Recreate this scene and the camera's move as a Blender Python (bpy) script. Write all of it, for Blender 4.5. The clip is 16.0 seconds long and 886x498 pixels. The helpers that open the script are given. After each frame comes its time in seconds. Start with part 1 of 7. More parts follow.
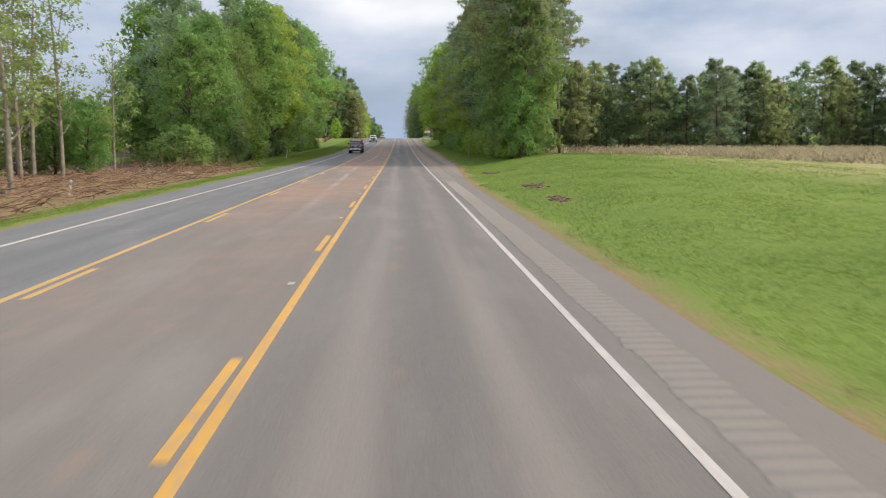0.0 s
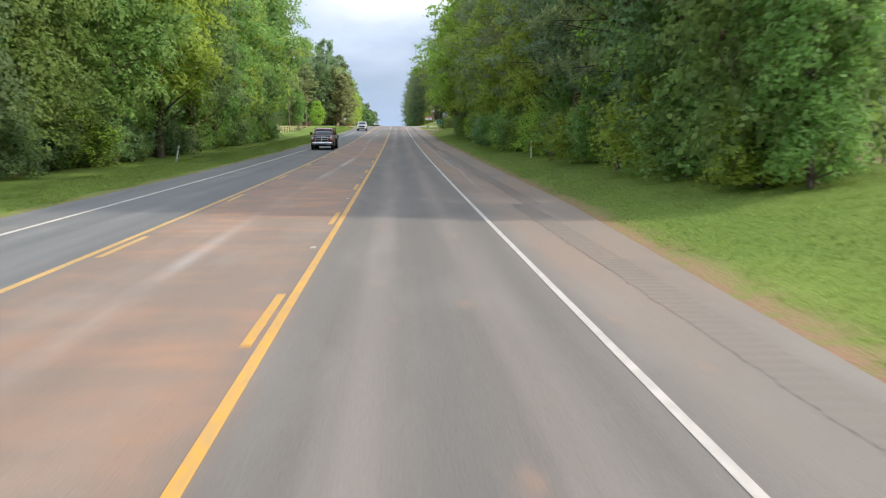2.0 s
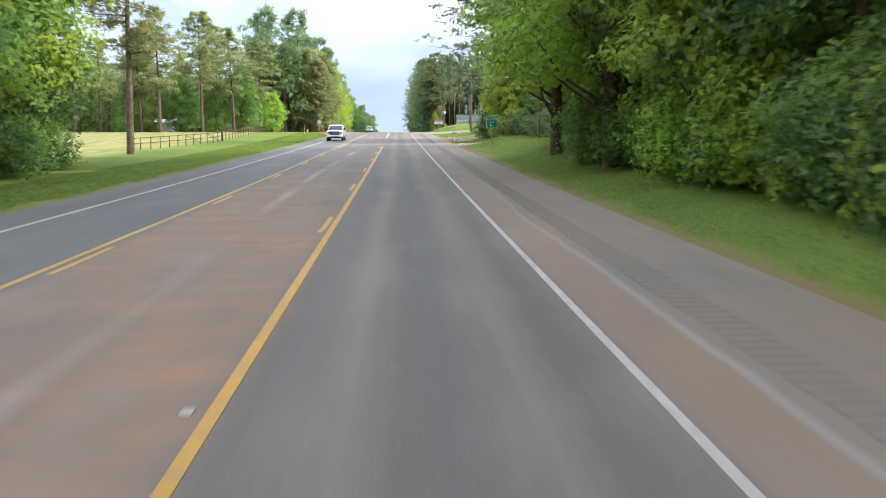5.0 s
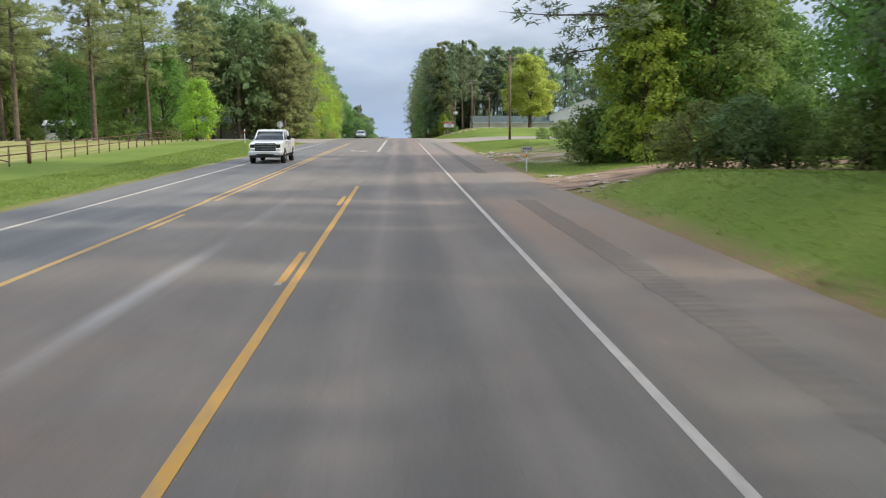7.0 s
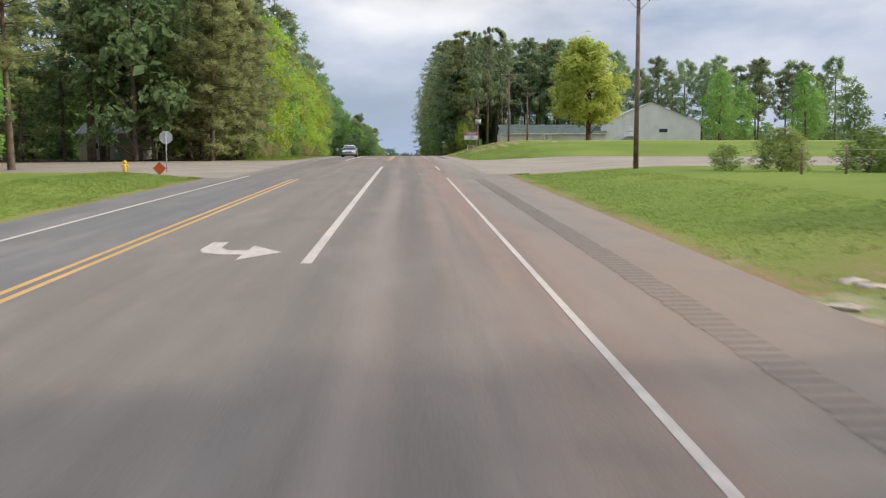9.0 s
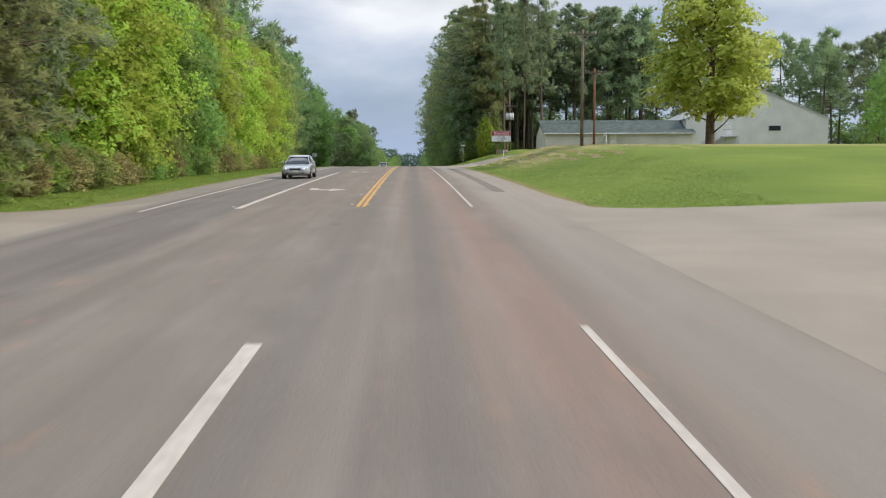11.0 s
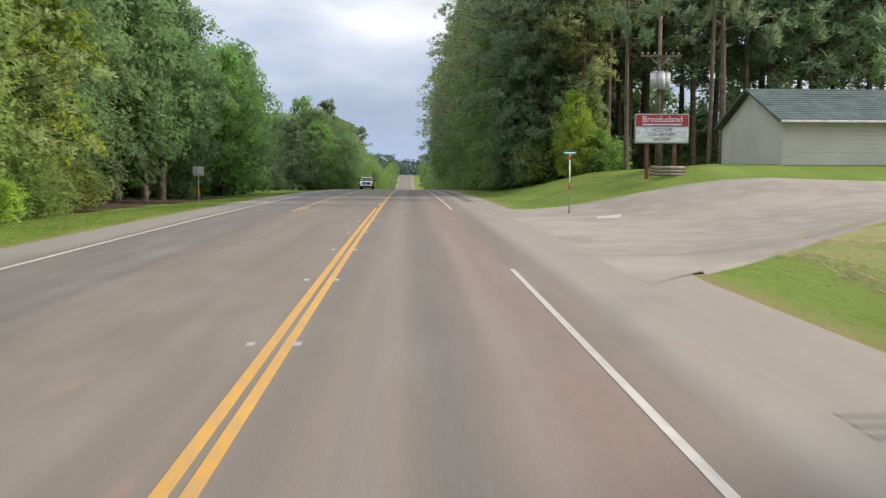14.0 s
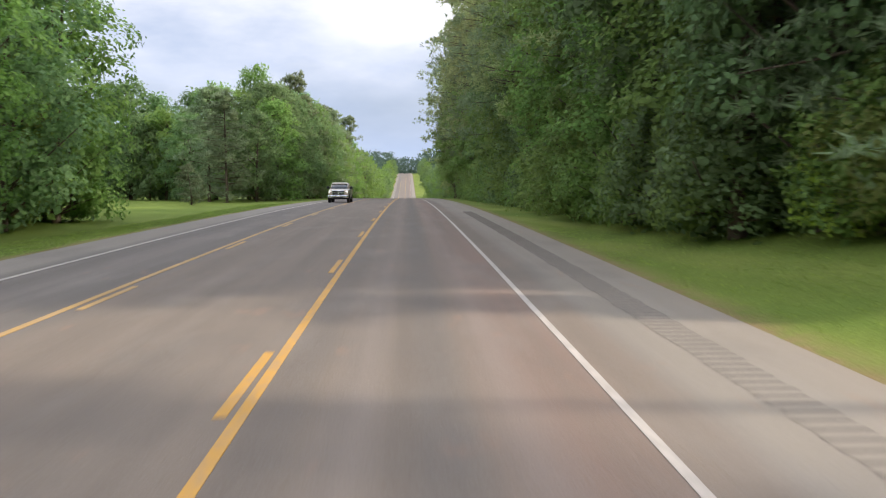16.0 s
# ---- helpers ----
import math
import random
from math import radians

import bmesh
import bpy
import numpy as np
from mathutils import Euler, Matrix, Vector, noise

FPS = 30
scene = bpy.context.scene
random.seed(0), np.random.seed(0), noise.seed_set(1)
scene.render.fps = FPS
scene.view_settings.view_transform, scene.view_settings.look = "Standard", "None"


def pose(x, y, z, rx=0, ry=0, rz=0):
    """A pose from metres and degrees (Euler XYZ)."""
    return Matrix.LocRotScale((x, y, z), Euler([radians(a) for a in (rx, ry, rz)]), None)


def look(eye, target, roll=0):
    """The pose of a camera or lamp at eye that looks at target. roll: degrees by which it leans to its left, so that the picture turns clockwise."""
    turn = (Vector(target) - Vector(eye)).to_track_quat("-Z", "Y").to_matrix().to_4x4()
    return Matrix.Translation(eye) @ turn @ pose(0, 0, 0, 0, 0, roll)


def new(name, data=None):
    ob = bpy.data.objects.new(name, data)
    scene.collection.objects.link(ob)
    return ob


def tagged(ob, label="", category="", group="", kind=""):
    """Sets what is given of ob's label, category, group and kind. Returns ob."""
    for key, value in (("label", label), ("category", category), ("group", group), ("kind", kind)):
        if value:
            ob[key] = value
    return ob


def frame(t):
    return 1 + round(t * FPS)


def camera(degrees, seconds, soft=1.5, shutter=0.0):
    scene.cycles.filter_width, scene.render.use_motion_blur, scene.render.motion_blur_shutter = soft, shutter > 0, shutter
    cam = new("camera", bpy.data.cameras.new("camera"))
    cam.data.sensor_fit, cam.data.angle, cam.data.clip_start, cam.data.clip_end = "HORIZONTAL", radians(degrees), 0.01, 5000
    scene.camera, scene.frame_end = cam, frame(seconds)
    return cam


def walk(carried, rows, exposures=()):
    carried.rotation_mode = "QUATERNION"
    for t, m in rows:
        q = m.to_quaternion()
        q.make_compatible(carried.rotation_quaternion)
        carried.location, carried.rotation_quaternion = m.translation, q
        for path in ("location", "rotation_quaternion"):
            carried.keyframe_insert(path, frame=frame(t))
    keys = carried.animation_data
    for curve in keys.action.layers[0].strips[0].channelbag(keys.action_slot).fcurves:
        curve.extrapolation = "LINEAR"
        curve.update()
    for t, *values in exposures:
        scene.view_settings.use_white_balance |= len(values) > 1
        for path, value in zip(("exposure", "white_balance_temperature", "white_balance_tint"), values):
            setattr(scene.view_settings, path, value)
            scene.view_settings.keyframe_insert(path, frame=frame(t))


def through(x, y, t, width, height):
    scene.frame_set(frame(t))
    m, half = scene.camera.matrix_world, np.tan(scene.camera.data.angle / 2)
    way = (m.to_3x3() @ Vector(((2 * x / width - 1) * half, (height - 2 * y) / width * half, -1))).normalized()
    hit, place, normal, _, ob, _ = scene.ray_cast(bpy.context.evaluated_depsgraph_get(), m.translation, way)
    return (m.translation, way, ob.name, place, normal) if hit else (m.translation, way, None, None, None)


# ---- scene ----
LENS = 52.1
# seconds, place, tilt, lean, heading
PATH = (
    (0.0, 0.00, -1.31, 2.23, 84.13, -0.03, -2.68),
    (0.5, -0.05, 13.12, 2.48, 84.08, 0.13, -2.80),
    (1.0, -0.03, 27.65, 2.73, 83.62, 0.21, -2.84),
    (1.5, -0.10, 42.16, 2.96, 83.63, 0.25, -2.88),
    (2.0, -0.11, 56.52, 3.18, 83.41, 0.20, -2.88),
    (2.5, -0.06, 70.70, 3.40, 83.03, 0.29, -3.02),
    (3.0, 0.00, 84.66, 3.64, 82.90, 0.14, -3.11),
    (3.5, -0.05, 98.50, 3.91, 83.32, -0.00, -2.90),
    (4.0, -0.04, 112.28, 4.20, 83.58, -0.06, -2.74),
    (4.5, -0.04, 126.10, 4.51, 83.67, -0.05, -2.77),
    (5.0, -0.04, 139.91, 4.86, 83.76, -0.04, -2.80),
    (5.5, -0.03, 153.72, 5.22, 83.86, -0.03, -2.82),
    (6.0, -0.03, 167.54, 5.61, 83.95, -0.01, -2.85),
    (6.5, -0.03, 181.35, 6.02, 84.05, -0.00, -2.88),
    (7.0, 0.01, 195.19, 6.45, 83.95, -0.10, -2.72),
    (7.5, 0.02, 209.01, 6.89, 83.95, -0.05, -2.75),
    (8.0, 0.06, 222.79, 7.35, 84.90, -0.08, -2.15),
    (8.5, 0.11, 236.54, 7.80, 84.64, -0.12, -2.28),
    (9.0, 0.11, 250.25, 8.27, 84.63, -0.14, -2.24),
    (9.5, 0.10, 263.97, 8.73, 84.63, -0.16, -2.20),
    (10.0, 0.09, 277.69, 9.18, 84.62, -0.18, -2.15),
    (10.5, 0.08, 291.41, 9.62, 84.62, -0.19, -2.11),
    (11.0, 0.07, 305.13, 10.05, 84.61, -0.21, -2.07),
    (11.5, 0.01, 318.81, 10.44, 84.18, -0.21, -2.19),
    (12.0, 0.00, 332.46, 10.78, 86.04, -0.04, -1.55),
    (12.5, 0.03, 346.07, 11.08, 86.00, 0.12, -1.56),
    (13.0, 0.10, 359.65, 11.33, 85.99, 0.22, -1.75),
    (13.5, 0.01, 373.29, 11.54, 85.76, 0.24, -1.71),
    (14.0, -0.04, 386.97, 11.71, 84.96, 0.19, -2.18),
    (14.5, -0.00, 400.66, 11.83, 84.80, 0.12, -2.10),
    (15.0, 0.00, 414.35, 11.90, 84.89, 0.09, -2.02),
    (15.5, 0.03, 428.06, 11.93, 83.61, 0.11, -2.71),
    (16.0, 0.04, 441.78, 11.93, 84.84, 0.11, -2.23),
)
GRADE_Y = [-60.0, 60.0, 130.0, 190.0, 250.0, 300.0, 340.0, 380.0, 420.0, 480.0, 540.0, 620.0, 750.0, 900.0, 1000.0, 1080.0, 1300.0, 1400.0, 2600.0]
GRADE = [0.0208, 0.0149, 0.0244, 0.0315, 0.0342, 0.0311, 0.0217, 0.0124, 0.002, -0.012, -0.026, -0.034, -0.042, -0.034, 0.0, 0.035, 0.035, 0.0, 0.0]
EXPOSURES = ((0.0, -0.55, 6400, 8), (1.2, -0.45, 6250, 7), (2.5, -0.05, 6150, 5), (4.0, 0.42, 6250, 7), (5.3, 0.1, 6150, 6), (6.5, -0.15, 6200, 7), (7.0, -0.45, 6200, 6), (8.0, -0.7, 6350, 8), (8.5, -0.58, 6450, 9), (11.0, -0.6, 6300, 7), (12.5, -0.62, 6400, 8), (13.5, -0.52, 6350, 8), (14.5, -0.35, 6400, 8), (16.0, -0.15, 6500, 11))
cam = camera(LENS, 16.0, 1.1, 0.22)
walk(cam, [(t, pose(x, y, z, rx, -ry, rz)) for t, x, y, z, rx, ry, rz in PATH], exposures=EXPOSURES)

# ---------------------------------------------------------------- light
SUN_ELEV, SUN_AZ = radians(33), radians(94)      # azimuth clockwise from +y
world = bpy.data.worlds.new("sky")
world.use_nodes = True
scene.world = world
wt = world.node_tree
wt.nodes.clear()


def wn(kind, **kw):
    n = wt.nodes.new(kind)
    for k, v in kw.items():
        n.inputs[k].default_value = v
    return n


w_out, w_bg = wn("ShaderNodeOutputWorld"), wn("ShaderNodeBackground")
w_sky = wn("ShaderNodeTexSky")
w_sky.sky_type, w_sky.sun_disc = "NISHITA", False
w_sky.sun_elevation, w_sky.sun_rotation = SUN_ELEV, SUN_AZ
w_sky.air_density, w_sky.dust_density = 1.0, 2.0
w_co, w_map = wn("ShaderNodeTexCoord"), wn("ShaderNodeMapping")
w_map.inputs["Scale"].default_value = (1.0, 1.0, 2.6)
w_n1 = wn("ShaderNodeTexNoise", Scale=1.9, Detail=7.0, Roughness=0.5)
w_n2 = wn("ShaderNodeTexNoise", Scale=3.4, Detail=6.0, Roughness=0.52)
w_r1, w_r2 = wn("ShaderNodeValToRGB"), wn("ShaderNodeValToRGB")
w_r1.color_ramp.elements[0].position, w_r1.color_ramp.elements[1].position = 0.30, 0.56
w_r2.color_ramp.elements[0].position, w_r2.color_ramp.elements[1].position = 0.34, 0.66
w_r2.color_ramp.elements[0].color, w_r2.color_ramp.elements[1].color = (5.8, 7.0, 9.4, 1), (15.0, 14.8, 15.2, 1)
w_mix = wn("ShaderNodeMix")
w_mix.data_type = "RGBA"
L = wt.links.new
L(w_co.outputs["Generated"], w_map.inputs["Vector"])
L(w_map.outputs["Vector"], w_n1.inputs["Vector"])
L(w_map.outputs["Vector"], w_n2.inputs["Vector"])
L(w_n1.outputs["Fac"], w_r1.inputs["Fac"])
L(w_n2.outputs["Fac"], w_r2.inputs["Fac"])
L(w_r1.outputs["Color"], w_mix.inputs["Factor"])
L(w_sky.outputs["Color"], w_mix.inputs["A"])
L(w_r2.outputs["Color"], w_mix.inputs["B"])
# a thinly overcast sky is several times brighter overhead than at the horizon
w_sep, w_up = wn("ShaderNodeSeparateXYZ"), wn("ShaderNodeMapRange", **{"From Min": 0.2, "From Max": 0.85, "To Min": 1.0, "To Max": 2.5})
w_lift = wn("ShaderNodeVectorMath")
w_lift.operation = "SCALE"
L(w_co.outputs["Generated"], w_sep.inputs[0])
L(w_sep.outputs["Z"], w_up.inputs["Value"])
w_low, w_hz = wn("ShaderNodeMapRange", **{"From Min": 0.02, "From Max": 0.17, "To Min": 0.8, "To Max": 0.0}), wn("ShaderNodeMix")
w_hz.data_type = "RGBA"
w_hz.inputs["B"].default_value = (6.0, 7.4, 10.2, 1)      # slate-blue cloud low down
L(w_sep.outputs["Z"], w_low.inputs["Value"])
L(w_low.outputs["Result"], w_hz.inputs["Factor"])
L(w_mix.outputs["Result"], w_hz.inputs["A"])
L(w_hz.outputs["Result"], w_lift.inputs[0])
L(w_up.outputs["Result"], w_lift.inputs["Scale"])
L(w_lift.outputs["Vector"], w_bg.inputs["Color"])
L(w_bg.outputs["Background"], w_out.inputs["Surface"])
w_bg.inputs["Strength"].default_value = 0.1

sun = new("sun", bpy.data.lights.new("sun", "SUN"))
sun.data.energy, sun.data.angle, sun.data.color = 5.0, radians(2.5), (1.0, 0.90, 0.74)
sun.matrix_world = look((0, 0, 0), (-math.sin(SUN_AZ) * math.cos(SUN_ELEV), -math.cos(SUN_AZ) * math.cos(SUN_ELEV), -math.sin(SUN_ELEV)))


# ---------------------------------------------------------------- materials
class Mat:
    """A small builder for node materials."""

    def __init__(self, name, rough=0.8, metal=0.0, spec=0.4):
        self.m = bpy.data.materials.new(name)
        self.m.use_nodes = True
        self.t = self.m.node_tree
        self.b = self.t.nodes["Principled BSDF"]
        self.b.inputs["Roughness"].default_value, self.b.inputs["Metallic"].default_value = rough, metal
        self.b.inputs["Specular IOR Level"].default_value = spec

    def node(self, kind, **kw):
        n = self.t.nodes.new(kind)
        for k, v in kw.items():
            n.inputs[k].default_value = v
        return n

    def link(self, a, b):
        self.t.links.new(a, b)

    def coords(self, scale=(1, 1, 1), world=True):
        mp = self.node("ShaderNodeMapping", Scale=scale)
        if world:
            self.link(self.node("ShaderNodeNewGeometry").outputs["Position"], mp.inputs["Vector"])
        else:
            self.link(self.node("ShaderNodeTexCoord").outputs["Object"], mp.inputs["Vector"])
        return mp.outputs["Vector"]

    def noise(self, scale, lo=0.35, hi=0.65, detail=5.0, stretch=(1, 1, 1), world=True):
        n = self.node("ShaderNodeTexNoise", Scale=scale, Detail=detail)
        self.link(self.coords(stretch, world), n.inputs["Vector"])
        r = self.node("ShaderNodeMapRange", **{"From Min": lo, "From Max": hi})
        self.link(n.outputs["Fac"], r.inputs["Value"])
        return r.outputs["Result"]

    def mix(self, fac, a, b, mode="MIX"):
        n = self.node("ShaderNodeMix")
        n.data_type, n.blend_type = "RGBA", mode
        for sock, v in (("Factor", fac), ("A", a), ("B", b)):
            if isinstance(v, (int, float)):
                n.inputs[sock].default_value = v
            elif isinstance(v, tuple):
                n.inputs[sock].default_value = (*v, 1)
            else:
                self.link(v, n.inputs[sock])
        return n.outputs["Result"]

    def math(self, op, a, b=0.0):
        n = self.node("ShaderNodeMath")
        n.operation, n.use_clamp = op, True
        for i, v in enumerate((a, b)):
            if isinstance(v, (int, float)):
                n.inputs[i].default_value = v
            else:
                self.link(v, n.inputs[i])
        return n.outputs[0]

    def span(self, value, lo, hi):
        r = self.node("ShaderNodeMapRange", **{"From Min": lo, "From Max": hi})
        self.link(value, r.inputs["Value"])
        return r.outputs["Result"]

    def axis(self, i):
        s = self.node("ShaderNodeSeparateXYZ")
        self.link(self.node("ShaderNodeNewGeometry").outputs["Position"], s.inputs[0])
        return s.outputs[i]

    def attr(self, name):
        n = self.node("ShaderNodeAttribute")
        n.attribute_name = name
        return n.outputs["Fac"]

    def rand(self):
        return self.node("ShaderNodeObjectInfo").outputs["Random"]

    def bump(self, height, strength=0.3, distance=0.02):
        n = self.node("ShaderNodeBump", Strength=strength, Distance=distance)
        self.link(height, n.inputs["Height"])
        self.link(n.outputs["Normal"], self.b.inputs["Normal"])

    def colour(self, c):
        if isinstance(c, tuple):
            self.b.inputs["Base Color"].default_value = (*c, 1)
        else:
            self.link(c, self.b.inputs["Base Color"])
        return self.m


def tint(c, k):
    return tuple(min(1.0, v * k) for v in c)


def plain(name, c, rough=0.6, metal=0.0, var=0.18, scale=4.0, bump=0.15, world=False, spec=0.4):
    """Paint, metal or timber with stains at two scales."""
    m = Mat(name, rough, metal, spec)
    a = m.mix(m.noise(scale, world=world), tint(c, 1 - var), tint(c, 1 + var))
    fine = m.noise(scale * 14, 0.3, 0.75, world=world)
    b = m.mix(m.math("MULTIPLY", fine, 0.35), a, tint(c, 0.72))
    if bump:
        m.bump(fine, bump, 0.01)
    return m.colour(b)


def foliage(name, c, c2, rough=0.55, through=0.56, wild=0.6):
    """Leaves: two greens, mottled over the crown, each plant a little different, and light that passes through."""
    m = Mat(name, rough, 0.0, 0.25)
    a = m.mix(m.noise(0.55, 0.3, 0.7, 3.0, world=False), c, c2)
    g = m.mix(m.noise(7.0, 0.3, 0.7, 2.0, world=False), tint(c, 0.62), tint(c2, 1.25))
    b = m.mix(0.45, a, g)
    hsv = m.node("ShaderNodeHueSaturation", Saturation=1.0)
    r = m.rand()
    m.link(m.node_range(r, 0.5 - 0.03 * wild, 0.5 + 0.03 * wild), hsv.inputs["Hue"])
    m.link(m.node_range(r, 1 - 0.35 * wild, 1 + 0.35 * wild), hsv.inputs["Value"])
    m.link(b, hsv.inputs["Color"])
    m.link(hsv.outputs["Color"], m.b.inputs["Base Color"])
    tr, mx = m.node("ShaderNodeBsdfTranslucent"), m.node("ShaderNodeMixShader", Fac=through)
    m.link(hsv.outputs["Color"], tr.inputs["Color"])
    m.link(m.b.outputs["BSDF"], mx.inputs[1])
    m.link(tr.outputs["BSDF"], mx.inputs[2])
    m.link(mx.outputs["Shader"], m.t.nodes["Material Output"].inputs["Surface"])
    return m.m


def node_range(self, v, lo, hi):
    r = self.node("ShaderNodeMapRange", **{"To Min": lo, "To Max": hi})
    self.link(v, r.inputs["Value"])
    return r.outputs["Result"]


Mat.node_range = node_range

# asphalt: lanes of different age, streaks along the road, red clay carried onto it
M = Mat("asphalt", 0.85, 0, 0.3)
ax, ay = M.axis(0), M.axis(1)
streak = M.noise(1.0, 0.3, 0.7, 5.0, (1.6, 0.035, 1))
blotch = M.noise(0.22, 0.35, 0.68, 5.0, (1, 0.35, 1))
grit = M.noise(42.0, 0.25, 0.8, 3.0)
base = M.mix(streak, (0.108, 0.089, 0.073), (0.164, 0.137, 0.113))
left = M.mix(streak, (0.098, 0.094, 0.090), (0.144, 0.138, 0.131))
c = M.mix(M.math("MULTIPLY", M.span(ax, -5.4, -5.7), M.span(ay, 305, 285)), base, left)
turn = M.math("MULTIPLY", M.span(ax, -5.7, -5.2), M.span(ax, -1.2, -1.9))
c = M.mix(M.math("MULTIPLY", turn, 0.25), c, (0.200, 0.165, 0.130))
# a wavering grey dust streak along the middle of the turn lane
wave = M.node("ShaderNodeMath")
wave.operation = "SINE"
scaled = M.node("ShaderNodeMath")
scaled.operation = "MULTIPLY"
scaled.inputs[1].default_value = 0.06
M.link(ay, scaled.inputs[0])
M.link(scaled.outputs[0], wave.inputs[0])
off = M.node("ShaderNodeMath")
off.operation = "MULTIPLY_ADD"
off.inputs[1].default_value = -0.3
M.link(wave.outputs[0], off.inputs[0])
M.link(ax, off.inputs[2])
dust = M.math("MULTIPLY", M.span(off.outputs[0], -3.70, -3.48), M.span(off.outputs[0], -3.20, -3.42))
dust = M.math("MULTIPLY", M.math("MULTIPLY", dust, M.noise(0.5, 0.38, 0.6, 6.0, (1.5, 0.25, 1))), M.math("MULTIPLY", M.span(ay, 15, 45), M.span(ay, 225, 205)))
c = M.mix(M.math("MULTIPLY", dust, 0.8), c, (0.40, 0.37, 0.34))

clay_y = M.math("MULTIPLY", M.span(ay, 5, 40), M.span(ay, 215, 150))
clay = M.math("MULTIPLY", M.math("MULTIPLY", turn, clay_y), M.math("ADD", blotch, 0.25))
c = M.mix(M.math("MULTIPLY", clay, 0.74), c, M.mix(M.noise(1.3, 0.45, 0.7, 5.0, (0.5, 0.8, 1)), (0.270, 0.155, 0.095), (0.420, 0.195, 0.090)))
shoulder = M.span(ax, 2.25, 2.7)
c = M.mix(M.math("MULTIPLY", shoulder, 0.45), c, (0.225, 0.195, 0.160))
clay2 = M.math("MULTIPLY", M.math("MULTIPLY", shoulder, M.math("MULTIPLY", M.span(ay, 50, 80), M.span(ay, 300, 240))), blotch)
c = M.mix(M.math("MULTIPLY", clay2, 0.7), c, (0.290, 0.170, 0.105))
# clay washed along the edge line, with a pale wavering rim
rim = M.node("ShaderNodeMath")
rim.operation = "MULTIPLY_ADD"
rim.inputs[1].default_value = -0.9
rn = M.node("ShaderNodeTexNoise", Scale=0.09, Detail=4.0)
M.link(M.coords((0.0, 1, 0.0)), rn.inputs["Vector"])
M.link(rn.outputs["Fac"], rim.inputs[0])
M.link(ax, rim.inputs[2])
stretch_y = M.math("MULTIPLY", M.span(ay, 84, 104), M.span(ay, 190, 150))
wash = M.math("MULTIPLY", M.math("MULTIPLY", M.span(ax, 2.18, 2.30), M.span(rim.outputs[0], 2.72, 2.60)), stretch_y)
c = M.mix(M.math("MULTIPLY", wash, 0.6), c, (0.270, 0.165, 0.100))
pale = M.math("MULTIPLY", M.math("MULTIPLY", M.span(rim.outputs[0], 2.58, 2.66), M.span(rim.outputs[0], 2.80, 2.70)), stretch_y)
c = M.mix(M.math("MULTIPLY", pale, 0.45), c, (0.36, 0.33, 0.30))
outer = M.math("MULTIPLY", M.span(ax, 4.1, 5.0), M.noise(0.7, 0.3, 0.6))
c = M.mix(M.math("MULTIPLY", outer, 0.6), c, (0.250, 0.180, 0.125))
edge_clay = M.math("MULTIPLY", M.math("MULTIPLY", M.span(ax, -1.2, 1.2), M.span(ax, 3.0, 2.4)), M.span(ay, 205, 260))
c = M.mix(M.math("MULTIPLY", M.math("MULTIPLY", edge_clay, streak), 0.75), c, (0.250, 0.155, 0.108))
warm = M.math("MULTIPLY", M.math("MULTIPLY", M.span(ax, -5.8, -5.2), M.span(ax, 3.1, 2.6)), M.span(ay, 300, 345))
c = M.mix(M.math("MULTIPLY", warm, 0.85), c, M.mix(streak, (0.146, 0.109, 0.078), (0.196, 0.148, 0.107)))
pale_side = M.math("MULTIPLY", M.span(ax, 2.7, 3.2), M.span(ay, 300, 345))
c = M.mix(M.math("MULTIPLY", pale_side, 0.7), c, M.mix(streak, (0.258, 0.214, 0.165), (0.308, 0.258, 0.202)))
rusty = M.math("MULTIPLY", M.math("MULTIPLY", M.span(ax, 0.6, 1.2), M.span(ax, 2.2, 2.0)), M.math("MULTIPLY", M.span(ay, 270, 310), M.math("ADD", streak, 0.3)))
c = M.mix(M.math("MULTIPLY", rusty, 0.5), c, (0.215, 0.122, 0.088))
left_side = M.math("MULTIPLY", M.span(ax, -8.6, -9.1), M.span(ay, 290, 330))
c = M.mix(M.math("MULTIPLY", left_side, 0.7), c, (0.262, 0.228, 0.188))
# worn patches, pale scuffs and clay specks all over
scuff = M.noise(0.8, 0.52, 0.72, 6.0, (1.3, 0.30, 1))
c = M.mix(M.math("MULTIPLY", scuff, 0.30), c, (0.27, 0.235, 0.20))
patch_ = M.noise(0.45, 0.55, 0.75, 6.0, (1.0, 0.45, 1))
c = M.mix(M.math("MULTIPLY", patch_, 0.38), c, (0.085, 0.074, 0.064))
speck = M.noise(1.9, 0.64, 0.78, 5.0, (1.0, 0.35, 1))
c = M.mix(M.math("MULTIPLY", speck, 0.42), c, (0.31, 0.165, 0.095))
brown_edge = M.math("MULTIPLY", M.math("MULTIPLY", M.span(ax, 2.3, 3.3), M.span(ay, 66, 50)), 0.6)
c = M.mix(brown_edge, c, (0.150, 0.116, 0.088))
